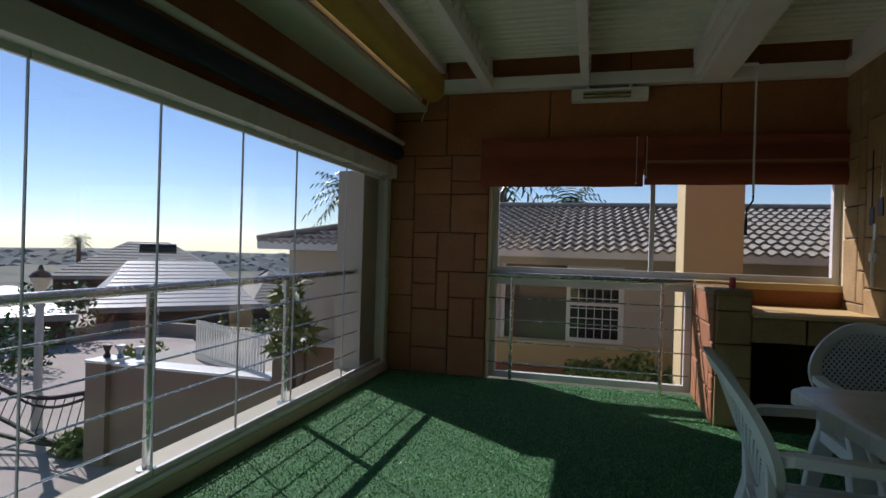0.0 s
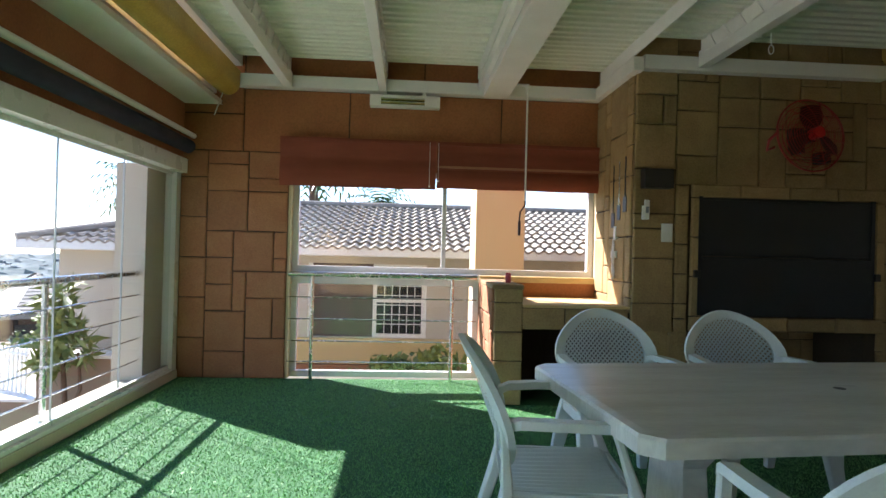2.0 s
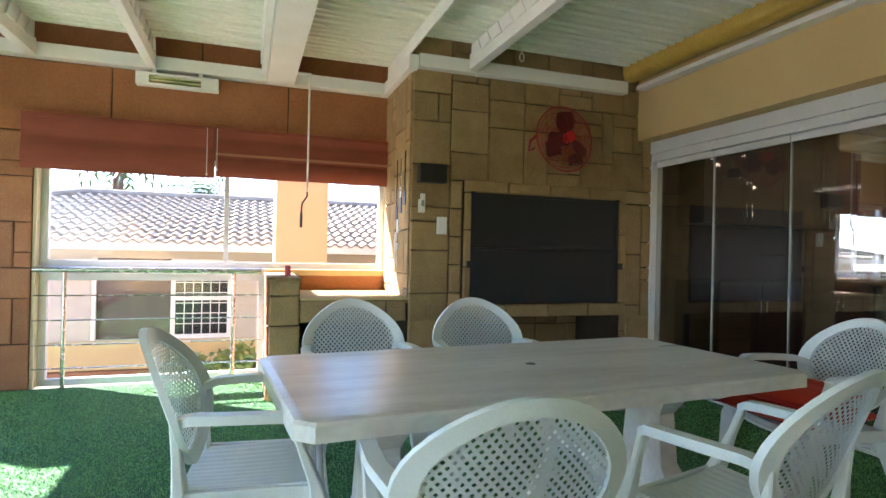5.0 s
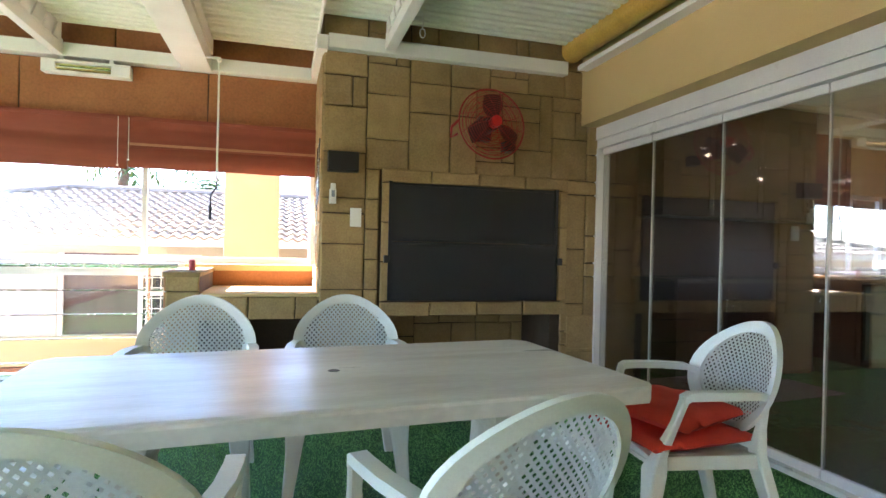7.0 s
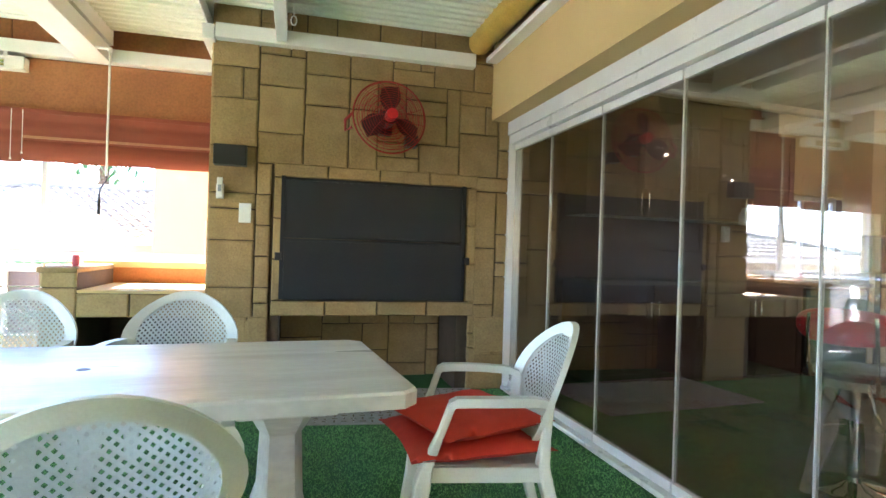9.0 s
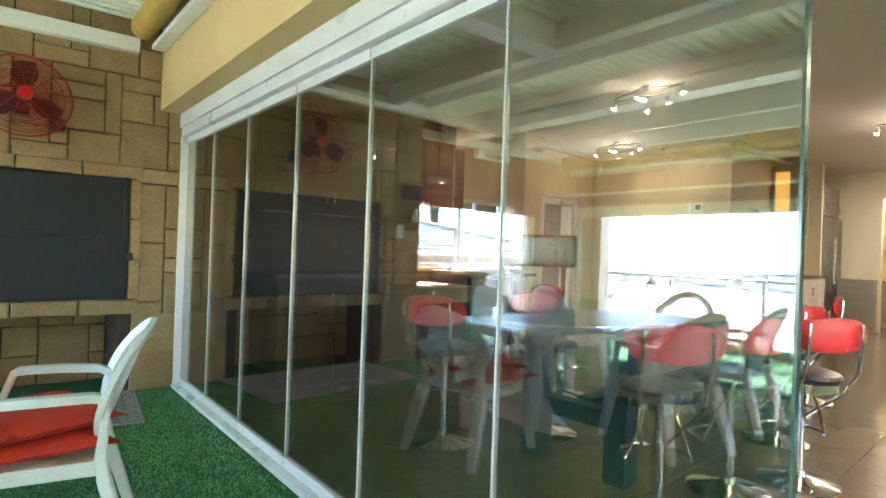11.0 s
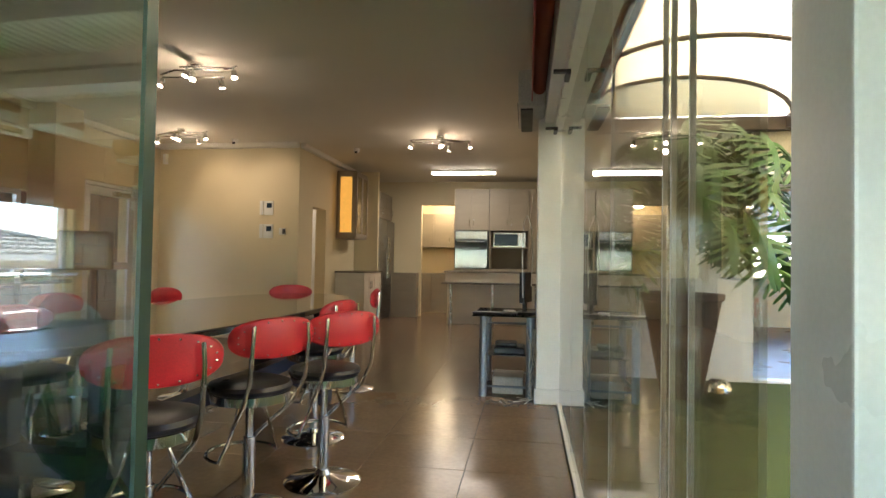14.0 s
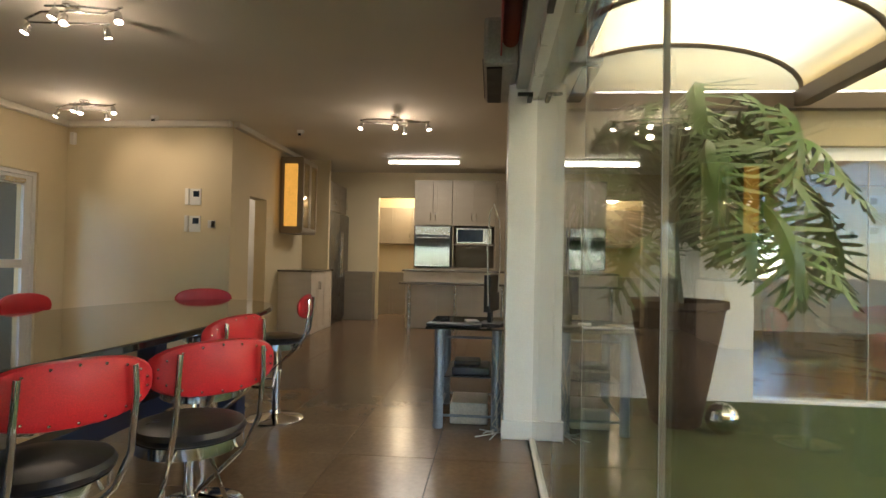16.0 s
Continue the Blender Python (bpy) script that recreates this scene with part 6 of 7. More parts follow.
def tile_roof(name, x0, x1, y0, z0, y1, z1, parent=None, pitch_x=0.165, pitch_y=0.33, hip=0.0):
    """Rows of rolled concrete tiles on a slope from the eave (y0, z0) up to the ridge (y1, z1)."""
    nrow = max(1, round(math.hypot(y1 - y0, z1 - z0) / pitch_y))
    ncol = round((x1 - x0) / pitch_x)
    slope = Vector((0, y1 - y0, z1 - z0)) / nrow
    nrm = Vector((0, -(z1 - z0), y1 - y0)).normalized()
    verts, faces = [], []
    seg = 6
    for r in range(nrow):
        for c in range(ncol):
            ox = x0 + c * pitch_x
            if ox < x0 + hip * (r + 0.5) / nrow:
                continue
            base = len(verts)
            for end, lift in ((0.0, 0.045), (1.08, 0.0)):
                for k in range(seg + 1):
                    u = k / seg
                    hgt = 0.032 * math.sin(math.pi * min(1, u / 0.62)) if u < 0.62 else -0.012 * math.sin(math.pi * (u - 0.62) / 0.38)
                    p = Vector((ox + u * pitch_x, y0, z0)) + slope * (r + end) + nrm * (hgt + lift)
                    verts.append(tuple(p))
            for k in range(seg + 1):
                verts.append(tuple(Vector(verts[base + k]) - nrm * 0.035))
            m = seg + 1
            for k in range(seg):
                faces.append((base + k, base + k + 1, base + m + k + 1, base + m + k))
                faces.append((base + k, base + 2 * m + k, base + 2 * m + k + 1, base + k + 1))
    me = bpy.data.meshes.new(name)
    me.from_pydata(verts, [], faces)
    me.materials.append(M_ROOFTILE)
    ob = new(name, me)
    ob.parent = parent
    return tagged(ob, "rows of rolled grey-brown concrete roof tiles", "", "", "stuff")


# neighbour's house to the north
nb = thing("neighbour_house", "cream plastered neighbour house with a rolled tile roof", "house", "", (0, 0, 0))
NY, NX = 9.2, -5.25
part("wall", box_bm((NX, -1.40, NY, NY + 0.25, -3.2, 1.15), (0.51, 14.0, NY, NY + 0.25, -3.2, 1.15), (-1.40, 0.51, NY, NY + 0.25, -3.2, -0.21), (-1.40, 0.51, NY, NY + 0.25, 0.98, 1.15), (NX, NX + 0.25, NY + 0.25, NY + 7.0, -3.2, 1.15)), M_NBWALL, nb)
part("plinth", box_bm((NX + 2.0, 14.0, NY - 0.25, NY - 0.001, -3.2, -0.95), bevel=0.01), M_NBWALL, nb)
part("gutter", box_bm((NX - 0.4, 14.4, NY - 0.42, NY - 0.30, 1.10, 1.24), bevel=0.02), M_WHITE, nb)
part("side_gutter", box_bm((NX - 0.42, NX - 0.30, NY - 0.29, NY + 7.0, 1.10, 1.24), bevel=0.02), M_WHITE, nb)
part("soffit", box_bm((NX - 0.29, 14.3, NY - 0.29, NY - 0.001, 1.11, 1.14)), M_WHITE, nb)
tile_roof("roof_tiles", NX - 0.4, 14.4, NY - 0.42, 1.20, NY + 3.1, 2.12, nb, hip=3.4)
bm = bmesh.new()
v = [bm.verts.new(p) for p in ((NX - 0.4, NY - 0.40, 1.2), (NX + 3.0, NY + 3.1, 2.11), (NX - 0.4, NY + 7.0, 1.2), (14.4, NY + 3.1, 2.10), (14.4, NY + 7.0, 1.2))]
bm.faces.new((v[0], v[1], v[2]))
bm.faces.new((v[1], v[3], v[4], v[2]))
part("roof", bm, M_ROOFTILE, nb)
bm = bmesh.new()
tube(bm, [(NX - 0.4, NY - 0.40, 1.27), (NX + 3.0, NY + 3.1, 2.17), (14.4, NY + 3.1, 2.17)], 0.07, 8)
part("ridge_tiles", bm, M_ROOFTILE, nb, "", True)
WZ0, WZ1 = -0.21, 0.98
part("shutter_panel", box_bm((-1.40, -0.36, NY + 0.10, NY + 0.14, WZ0, WZ1)), mat("brown_shutter", (0.10, 0.065, 0.055), 0.7, second=(0.07, 0.045, 0.04), scale=3, stretch=(4, 1, 0.4)), nb, "brown curtained sliding door behind glass")
nbw = part("window", box_bm((-0.36, 0.51, NY + 0.02, NY + 0.08, WZ0, WZ0 + 0.06), (-0.36, 0.51, NY + 0.02, NY + 0.08, WZ1 - 0.06, WZ1), (-0.36, -0.30, NY + 0.02, NY + 0.08, WZ0 + 0.06, WZ1 - 0.06),
                            (0.43, 0.51, NY + 0.02, NY + 0.08, WZ0 + 0.06, WZ1 - 0.06), (-0.30, 0.43, NY + 0.025, NY + 0.075, 0.36, 0.42), (-1.40, -1.34, NY + 0.02, NY + 0.08, WZ0, WZ1)), M_WHITE, nb, "white small-paned window")
bars = [(-0.30 + 0.122 * k, -0.288 + 0.122 * k, NY + 0.005, NY + 0.018, WZ0 + 0.06, WZ1 - 0.06) for k in range(1, 6)] + [(-0.30, 0.43, NY + 0.005, NY + 0.018, WZ0 + 0.06 + 0.155 * k, WZ0 + 0.072 + 0.155 * k) for k in range(1, 7)]
part("bar", box_bm(*bars), M_WHITE, nbw)
part("pane", box_bm((-0.30, 0.43, NY + 0.06, NY + 0.07, WZ0 + 0.06, WZ1 - 0.06)), mat("dark_window", (0.03, 0.03, 0.035), 0.08, grain=20, bump=0, vary_rough=0.03), nbw)
part("plinth", box_bm((-2.6, 6.0, NY - 0.10, NY - 0.005, -0.62, -0.22), bevel=0.01), M_YELLOW, nb, "cream plinth band")
part("plinth", box_bm((-2.6, 6.0, NY - 0.14, NY - 0.005, -3.0, -0.63), bevel=0.01), M_STONE_R, nb, "terracotta lower plinth")
chm = thing("yellow_chimney", "tall smooth yellow plastered chimney beside the neighbour house", "chimney", "", (1.02, 7.0, -3.0))
part("stack", box_bm((0.0, 0.62, 0.0, 0.6, 0.0, 7.0), bevel=0.01), mat("chimney_plaster", (0.72, 0.56, 0.31), 0.8, second=(0.66, 0.51, 0.28), scale=1.2, grain=120, bump=0.2, grain_amt=0.04), chm)


def polar(az, r, t=None, z=None):
    """A place seen from the balcony: degrees west of north, metres away."""
    return (-r * math.sin(radians(az)), 0.1 + r * math.cos(radians(az)), z if z is not None else 1.2 + r * t)


def rot_house(name, label, az0, az1, r, zb, ze, zr, depth, wall_mat, roof_mat, turn=0.0, hip=1.5, windows=2):
    az = (az0 + az1) / 2
    w = r * (math.tan(radians(az1 - az)) + math.tan(radians(az - az0)))
    t = thing(name, label, "house", "", polar(az, r, z=zb), az + turn)
    e, rz_ = ze - zb, zr - zb
    part("wall", box_bm((-w / 2 + 0.3, w / 2 - 0.3, 0.4, depth, 0, e)), wall_mat, t)
    bm = bmesh.new()
    c = [bm.verts.new(p) for p in ((-w / 2, 0, e), (w / 2, 0, e), (w / 2, depth + 0.4, e), (-w / 2, depth + 0.4, e))]
    a, b = bm.verts.new((-w / 2 + hip, depth / 2, rz_)), bm.verts.new((w / 2 - hip, depth / 2, rz_))
    for f in ((c[0], c[1], b, a), (c[1], c[2], b), (c[2], c[3], a, b), (c[3], c[0], a), tuple(c[::-1])):
        bm.faces.new(f)
    part("roof", bm, roof_mat, t)
    bm = bmesh.new()
    n = 12
    for k in range(1, n):
        f = k / n
        x0, x1 = -w / 2 + hip * f, w / 2 - hip * f
        rod(bm, (x0, depth / 2 * f, e + (rz_ - e) * f + 0.01), (x1, depth / 2 * f, e + (rz_ - e) * f + 0.0), 0.014, 6)
    part("roof_course", bm, roof_mat, t, "overlapping tile courses")
    part("fascia", box_bm((-w / 2, w / 2, -0.05, -0.005, e - 0.22, e + 0.02)), M_ROOFDARK, t)
    for k in range(windows):
        x = -w / 2 + w * (k + 0.7) / (windows + 0.4)
        part("window", box_bm((x - 0.7, x + 0.7, 0.36, 0.395, e - 1.6, e - 0.5), bevel=0.01), M_BLACKSTEEL, t)
    return t


M_BRICK = mat("brown_brick", (0.13, 0.075, 0.045), 0.85, second=(0.10, 0.055, 0.035), scale=3, grain=12, bump=0.3, grain_amt=0.2)
rot_house("pale_roof_house", "house with a bright pale tiled hip roof and brown walls", 32.5, 46.8, 28.0, -5.2, -1.75, 0.12, 9.0, M_BRICK, M_ROOFSLATE, 6)
rot_house("grey_roof_house", "taller brown house with a grey tiled roof behind", 35.5, 50.0, 42.0, -5.2, -1.2, 1.05, 9.0, M_BRICK, M_ROOFDARK, -4, 4.0)
rot_house("low_roof_house", "low brown house with a pale tiled roof", 47.5, 62.0, 25.0, -5.2, -1.7, -0.85, 8.0, M_BRICK, M_ROOFSLATE, 4)
rot_house("side_house", "brown house with a weathered tiled roof down the street", 28.0, 33.5, 30.0, -5.2, -1.9, -0.3, 8.0, M_BRICK, M_ROOFDARK, 10)
t = thing("solar_geyser", "solar water heater tank with a panel on the roof", "water heater", "", polar(41.6, 34.5, z=0.40), 41)
bm = bmesh.new()
rod(bm, (-0.9, 0, 0.35), (0.9, 0, 0.35), 0.28, 14)
part("tank", bm, M_BLACKSTEEL, t, "", True)
part("panel", box_bm((-0.9, 0.9, -1.2, -0.3, -0.3, -0.2)), M_STEEL, t)

# hillside, street wall, gate, street lamp
setting("hillside", box_bm((-120.0, 30.0, -60.0, 110.0, -5.6, -5.2)), M_DIRT, "dry sloping ground with gardens between the houses", "ground")
setting("driveway", box_bm((-19.5, -2.3, -6.0, 20.5, -2.899, -2.88)), mat("pale_drive", (0.42, 0.35, 0.31), 0.9, second=(0.36, 0.30, 0.26), scale=0.6, grain=30), "sunlit pale concrete driveway", "driveway")
setting("street_kerb_wall", box_bm((-19.8, -19.5, -6.0, 20.5, -5.2, -2.35), (-19.5, -2.3, 20.5, 20.8, -5.2, -2.35)), M_GREYWALL, "low grey wall along the street edge", "wall")
bw = thing("boundary_wall", "beige plastered garden wall with a light coping", "wall", "", (-8.75, 8.4, -2.9))
# Tan is darkened to carry the shade on this side of the wall.
part("wall_body", box_bm((0.0, 3.7, 0.0, 0.30, 0.0, 1.82), (0.0, 0.45, -0.12, 0.40, 0.0, 1.86), (3.7, 5.6, 0.0, 0.30, 0.0, 2.45)), mat("shade_darkened_tan", (0.27, 0.19, 0.13), 0.85, second=(0.22, 0.155, 0.105), scale=0.8, grain=60, bump=0.2, grain_amt=0.05), bw)
part("coping", box_bm((0.46, 3.69, -0.03, 0.42, 1.821, 1.87), (-0.02, 0.47, -0.14, 0.42, 1.861, 1.91), (3.70, 5.6, -0.03, 0.42, 2.451, 2.50), bevel=0.01), M_WHITE, bw)
setting("garden_step", box_bm((-8.7, -5.0, 8.72, 13.0, -3.0, -1.15)), M_ASPHALT, "raised pale garden terrace behind the wall", "ground")
fence = thing("slatted_fence", "white steel slatted fence stepping along the garden terrace", "fence", "", (-7.6, 9.75, -1.15), -26)
fl = 2.55
part("fence_rail", box_bm((0, fl, -0.02, 0.02, 0.68, 0.72), (0, fl, -0.02, 0.02, 0.08, 0.12)), M_WHITE, fence)
for k in range(26):
    x = 0.02 + k * fl / 26
    part("slat", box_bm((x, x + 0.035, -0.012, 0.012, 0.0, 0.78)), M_WHITE, fence)

gate = thing("iron_gate", "brown wrought iron gate with wavy rails and slanting rods", "gate", "", (-8.95, 8.55, -2.9))


def wave(x, k):
    return (1.18, 0.42, 0.22)[k] + (0.16, 0.20, 0.06)[k] * math.sin(1.55 * x + (0.4, -0.5, 0.2)[k])


for k in range(3):
    bm = bmesh.new()
    tube(bm, [(-q * 0.25, 0, wave(-q * 0.25, k)) for q in range(25)], 0.045, 8)
    part("gate_rail", bm, M_IRON, gate, "", True)
bm = bmesh.new()
tube(bm, [(-q * 0.25, 0, wave(-q * 0.25, 0) - 0.10 - 0.08 * math.sin(q * 0.5)) for q in range(25)], 0.03, 8)
part("gate_rail", bm, M_IRON, gate, "", True)
for k in range(26):
    x = -0.15 - 0.22 * k
    bm = bmesh.new()
    rod(bm, (x - 0.22, 0, wave(x - 0.22, 1)), (x + 0.06, 0, wave(x, 0)), 0.010, 6)
    part("gate_rod", bm, M_IRON, gate)
part("gate_post", box_bm((-0.04, 0.04, -0.04, 0.04, 0.0, 1.55)), M_IRON, gate)
part("gate_sign", box_bm((-3.2, -2.75, -0.03, -0.02, 0.48, 0.85)), M_RED, gate, "plain red sign plate")

lamp = thing("street_lamp", "grey street lamp post with a lantern head", "street lamp", "", (-11.3, 9.5, -2.9))
bm = bmesh.new()
rod(bm, (0, 0, 0), (0, 0, 0.8), 0.11, 14, 0.10)
rod(bm, (0, 0, 0.8), (0, 0, 2.95), 0.085, 14, 0.075)
part("post", bm, mat("lamp_grey", (0.42, 0.42, 0.40), 0.6), lamp, "", True)
bm = bmesh.new()
lathe(bm, [(0.09, 2.95), (0.20, 3.22), (0.21, 3.24), (0.0, 3.25)], 16)
part("lantern", bm, mat("lantern_glass", (0.62, 0.56, 0.42), 0.4), lamp, "frosted lantern", True)
bm = bmesh.new()
lathe(bm, [(0.22, 3.25), (0.16, 3.34), (0.06, 3.40), (0.03, 3.5), (0.0, 3.52)], 16)
part("cap", bm, M_BLACK, lamp, "", True)
for k, (x, y) in enumerate(((-8.55, 8.55), (-8.30, 8.60), (-7.9, 8.62))):
    t = thing("garden_pot", "small dark ornamental pot on the garden wall", "flower pot", "pots on the garden wall", (x, y, -0.985))
    bm = bmesh.new()
    lathe(bm, [(0.05, 0.0), (0.07, 0.02), (0.035, 0.10), (0.08, 0.22), (0.085, 0.24), (0.0, 0.23)], 14)
    part("pot_body", bm, M_GREYMETAL if k else M_IRON, t, "", True)


# ---------------- outdoor plants ----------------
def leaf_cloud(parent, name, centre, spread, n, size, material, seed, spiky=False, label=""):
    rnd = np.random.default_rng(seed)
    d = rnd.normal(0, 1, (n, 3))
    d /= np.linalg.norm(d, axis=1)[:, None]
    rad = rnd.uniform(0.35, 1.0, (n, 1)) ** 0.6
    lump = 1 + 0.35 * np.sin(d[:, :1] * 5 + seed) * np.cos(d[:, 1:2] * 4 + d[:, 2:3] * 3)
    c = np.array(centre) + d * rad * lump * np.array(spread)
    a = rnd.normal(0, 1, (n, 3))
    a = d * 0.9 + a * 0.6 if spiky else a
    a /= np.linalg.norm(a, axis=1)[:, None]
    b = np.cross(a, rnd.normal(0, 1, (n, 3)))
    b /= np.linalg.norm(b, axis=1)[:, None]
    s = size * rnd.uniform(0.6, 1.3, (n, 1))
    wdt = 0.10 if spiky else 0.30
    vv = np.stack([c - a * s * 0.5, c + b * s * wdt, c + a * s * 0.5, c - b * s * wdt], 1).reshape(-1, 3)
    me = bpy.data.meshes.new(name)
    me.from_pydata(vv.tolist(), [], np.arange(n * 4).reshape(-1, 4).tolist())
    me.materials.append(material)
    ob = new(name, me)
    ob.parent = parent
    if label:
        ob["label"] = label
    return ob


def palm(at, height, crown, seed, label="palm tree with a shaggy crown of drooping fronds"):
    t = thing("palm_tree", label, "tree", "", at)
    r = random.Random(seed)
    bm = bmesh.new()
    tube(bm, [(0, 0, 0), (0.05, 0, height * 0.5), (0.0, 0.05, height)], [0.20, 0.16, 0.15], 10)
    part("trunk", bm, M_BRICK, t, "", True)
    bm = bmesh.new()
    for k in range(34):
        a = 2.39996 * k
        el = 1.25 - 2.0 * k / 34
        prev = None
        L = crown * r.uniform(0.8, 1.1)
        for s in range(9):
            f = s / 8
            p = Vector((math.cos(a) * L * f * math.cos(el * (1 - 0.3 * f)), math.sin(a) * L * f * math.cos(el * (1 - 0.3 * f)), height + L * f * math.sin(el) - 0.75 * L * f * f * 0.6))
            if prev is not None:
                side = Vector((-math.sin(a), math.cos(a), 0))
                for sd in (-1, 1):
                    tip = p + side * sd * 0.22 * crown * math.sin(math.pi * (0.15 + 0.8 * f)) + Vector((0, 0, -0.10 * crown))
                    m = prev.lerp(p, 0.5)
                    q1, q2, q3 = bm.verts.new(prev), bm.verts.new(m), bm.verts.new(tip)
                    bm.faces.new((q1, q2, q3))
            prev = p
    part("crown", bm, M_LEAF, t)
    return t


palm(polar(24.6, 17.5, z=-3.0), 5.9, 1.3, 2)
palm(polar(2.2, 21.0, z=-3.0), 6.0, 1.5, 3, "tall palm tree rising behind the tiled roof")
palm(polar(9.0, 19.0, z=-3.0), 6.9, 1.8, 4, "palm tree whose fronds hang above the roof")
palm(polar(-24.0, 21.0, z=-3.0), 6.1, 1.6, 5, "palm tree behind the tiled roof")
palm(polar(47.7, 52.0, z=-5.0), 6.0, 1.2, 6, "far palm tree above the grey roof")
sap = thing("yucca_plant", "slender spiky-leaved young tree beside the garden wall", "plant", "", (-4.45, 8.05, -2.9))
bm = bmesh.new()
tube(bm, [(0, 0, 0), (0.05, 0, 1.2), (-0.05, 0.05, 2.2), (-0.10, 0, 3.3)], [0.05, 0.04, 0.035, 0.02], 8)
tube(bm, [(0.02, 0, 1.6), (0.20, 0, 2.1), (0.16, 0, 2.6)], [0.03, 0.025, 0.02], 8)
part("trunk", bm, M_BRICK, sap, "", True)
for k, (c, sp) in enumerate((((-0.10, 0, 3.3), 0.30), ((0.16, 0, 2.65), 0.30), ((-0.22, 0, 2.5), 0.25), ((0.0, 0, 2.95), 0.22))):
    leaf_cloud(sap, "foliage", c, (sp, sp, sp), 90, 0.32, M_BUSH, 20 + k, True)
for k, (x, y, z, s) in enumerate(((0.0, 8.1, -0.52, 0.32), (0.62, 8.05, -0.42, 0.36), (1.3, 8.1, -0.48, 0.34), (-0.55, 8.2, -0.78, 0.26), (2.1, 8.1, -0.55, 0.38))):
    b = thing("shrub", "leafy yellow-green shrub against the cream plinth", "shrub", "shrubs below the window", (x, y, -2.2))
    bm = bmesh.new()
    for q in range(4):
        tube(bm, [(0, 0, 0), (0.1 * math.cos(q * 1.6), 0.1 * math.sin(q * 1.6), 0.5), (0.2 * math.cos(q * 1.6), 0.2 * math.sin(q * 1.6), z + 2.2)], 0.012, 5)
    part("stem", bm, M_BRICK, b)
    leaf_cloud(b, "foliage", (0, 0, z + 2.2), (s, s * 0.7, s * 0.8), 520, 0.12, M_BUSH, 40 + k)
for k, (az, r, z, s) in enumerate(((42.5, 16.5, -2.0, 0.7), (33.0, 17.0, -1.9, 0.9), (36.0, 20.5, -2.2, 0.8), (52.0, 21.5, -2.3, 1.2), (30.5, 19.0, -1.6, 0.9), (49.5, 27.0, -1.9, 1.6), (47.5, 12.6, -2.7, 0.35), (57.0, 13.5, -2.6, 0.5))):
    b = thing("bush", "garden bush with loose green foliage by the street", "bush", "bushes along the street", polar(az, r, z=-2.9 if r < 20 else -5.2))
    bm = bmesh.new()
    tube(bm, [(0, 0, 0), (0.05, 0, (z + 2.9) * 0.6 + 0.1), (0.0, 0.05, z + 2.9 if r < 20 else z + 5.2)], 0.05, 6)
    part("trunk", bm, M_BRICK, b)
    zz = z + 2.9 if r < 20 else z + 5.2
    leaf_cloud(b, "foliage", (0, 0, zz), (s, s, s * 0.8), 700, 0.16 * max(1, s), M_LEAF if k % 2 else M_BUSH, 60 + k)

# distant land: tree belts and scattered roofs, haze tinted into their colours
rngf = np.random.default_rng(8)
vv, ff = [], []
for k in range(2600):
    az = rngf.uniform(10, 80)
    r = 250 * (12 ** rngf.uniform(0, 1))
    x, y, _ = polar(az, r, z=0)
    s = rngf.uniform(0.006, 0.016) * r
    h = s * rngf.uniform(0.15, 0.45)
    b0 = len(vv)
    for dx, dy, dz in ((-s, -s, 0), (s, -s, 0), (s, s, 0), (-s, s, 0), (-s * 0.5, 0, h), (s * 0.5, 0, h)):
        vv.append((x + dx, y + dy, -60 + dz))
    ff += [(b0, b0 + 1, b0 + 5, b0 + 4), (b0 + 1, b0 + 2, b0 + 5), (b0 + 2, b0 + 3, b0 + 4, b0 + 5), (b0 + 3, b0, b0 + 4)]
me = bpy.data.meshes.new("distant_trees")
me.from_pydata(vv, [], ff)
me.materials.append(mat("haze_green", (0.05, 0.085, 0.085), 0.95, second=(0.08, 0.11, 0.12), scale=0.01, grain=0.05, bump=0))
tagged(new("distant_trees", me), "belts of trees on the plain far below, tinted with haze", "trees", "", "stuff")
vv, ff = [], []
for k in range(700):
    az = rngf.uniform(12, 75)
    r = 160 * (14 ** rngf.uniform(0, 1))
    x, y, _ = polar(az, r, z=0)
    s = rngf.uniform(4, 9)
    h = rngf.uniform(3, 7)
    b0 = len(vv)
    for dx, dy, dz in ((-s, -s, 0), (s, -s, 0), (s, s, 0), (-s, s, 0), (-s, -s, h), (s, -s, h), (s, s, h), (-s, s, h)):
        vv.append((x + dx, y + dy, -60 + dz))
    ff += [(b0 + i, b0 + (i + 1) % 4, b0 + 4 + (i + 1) % 4, b0 + 4 + i) for i in range(4)] + [(b0 + 4, b0 + 5, b0 + 6, b0 + 7)]
me = bpy.data.meshes.new("distant_houses")
me.from_pydata(vv, [], ff)
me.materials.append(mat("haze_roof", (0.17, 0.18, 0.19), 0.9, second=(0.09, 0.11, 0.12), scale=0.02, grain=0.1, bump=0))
tagged(new("distant_houses", me), "roofs of a suburb far below, tinted with haze", "houses", "", "stuff")


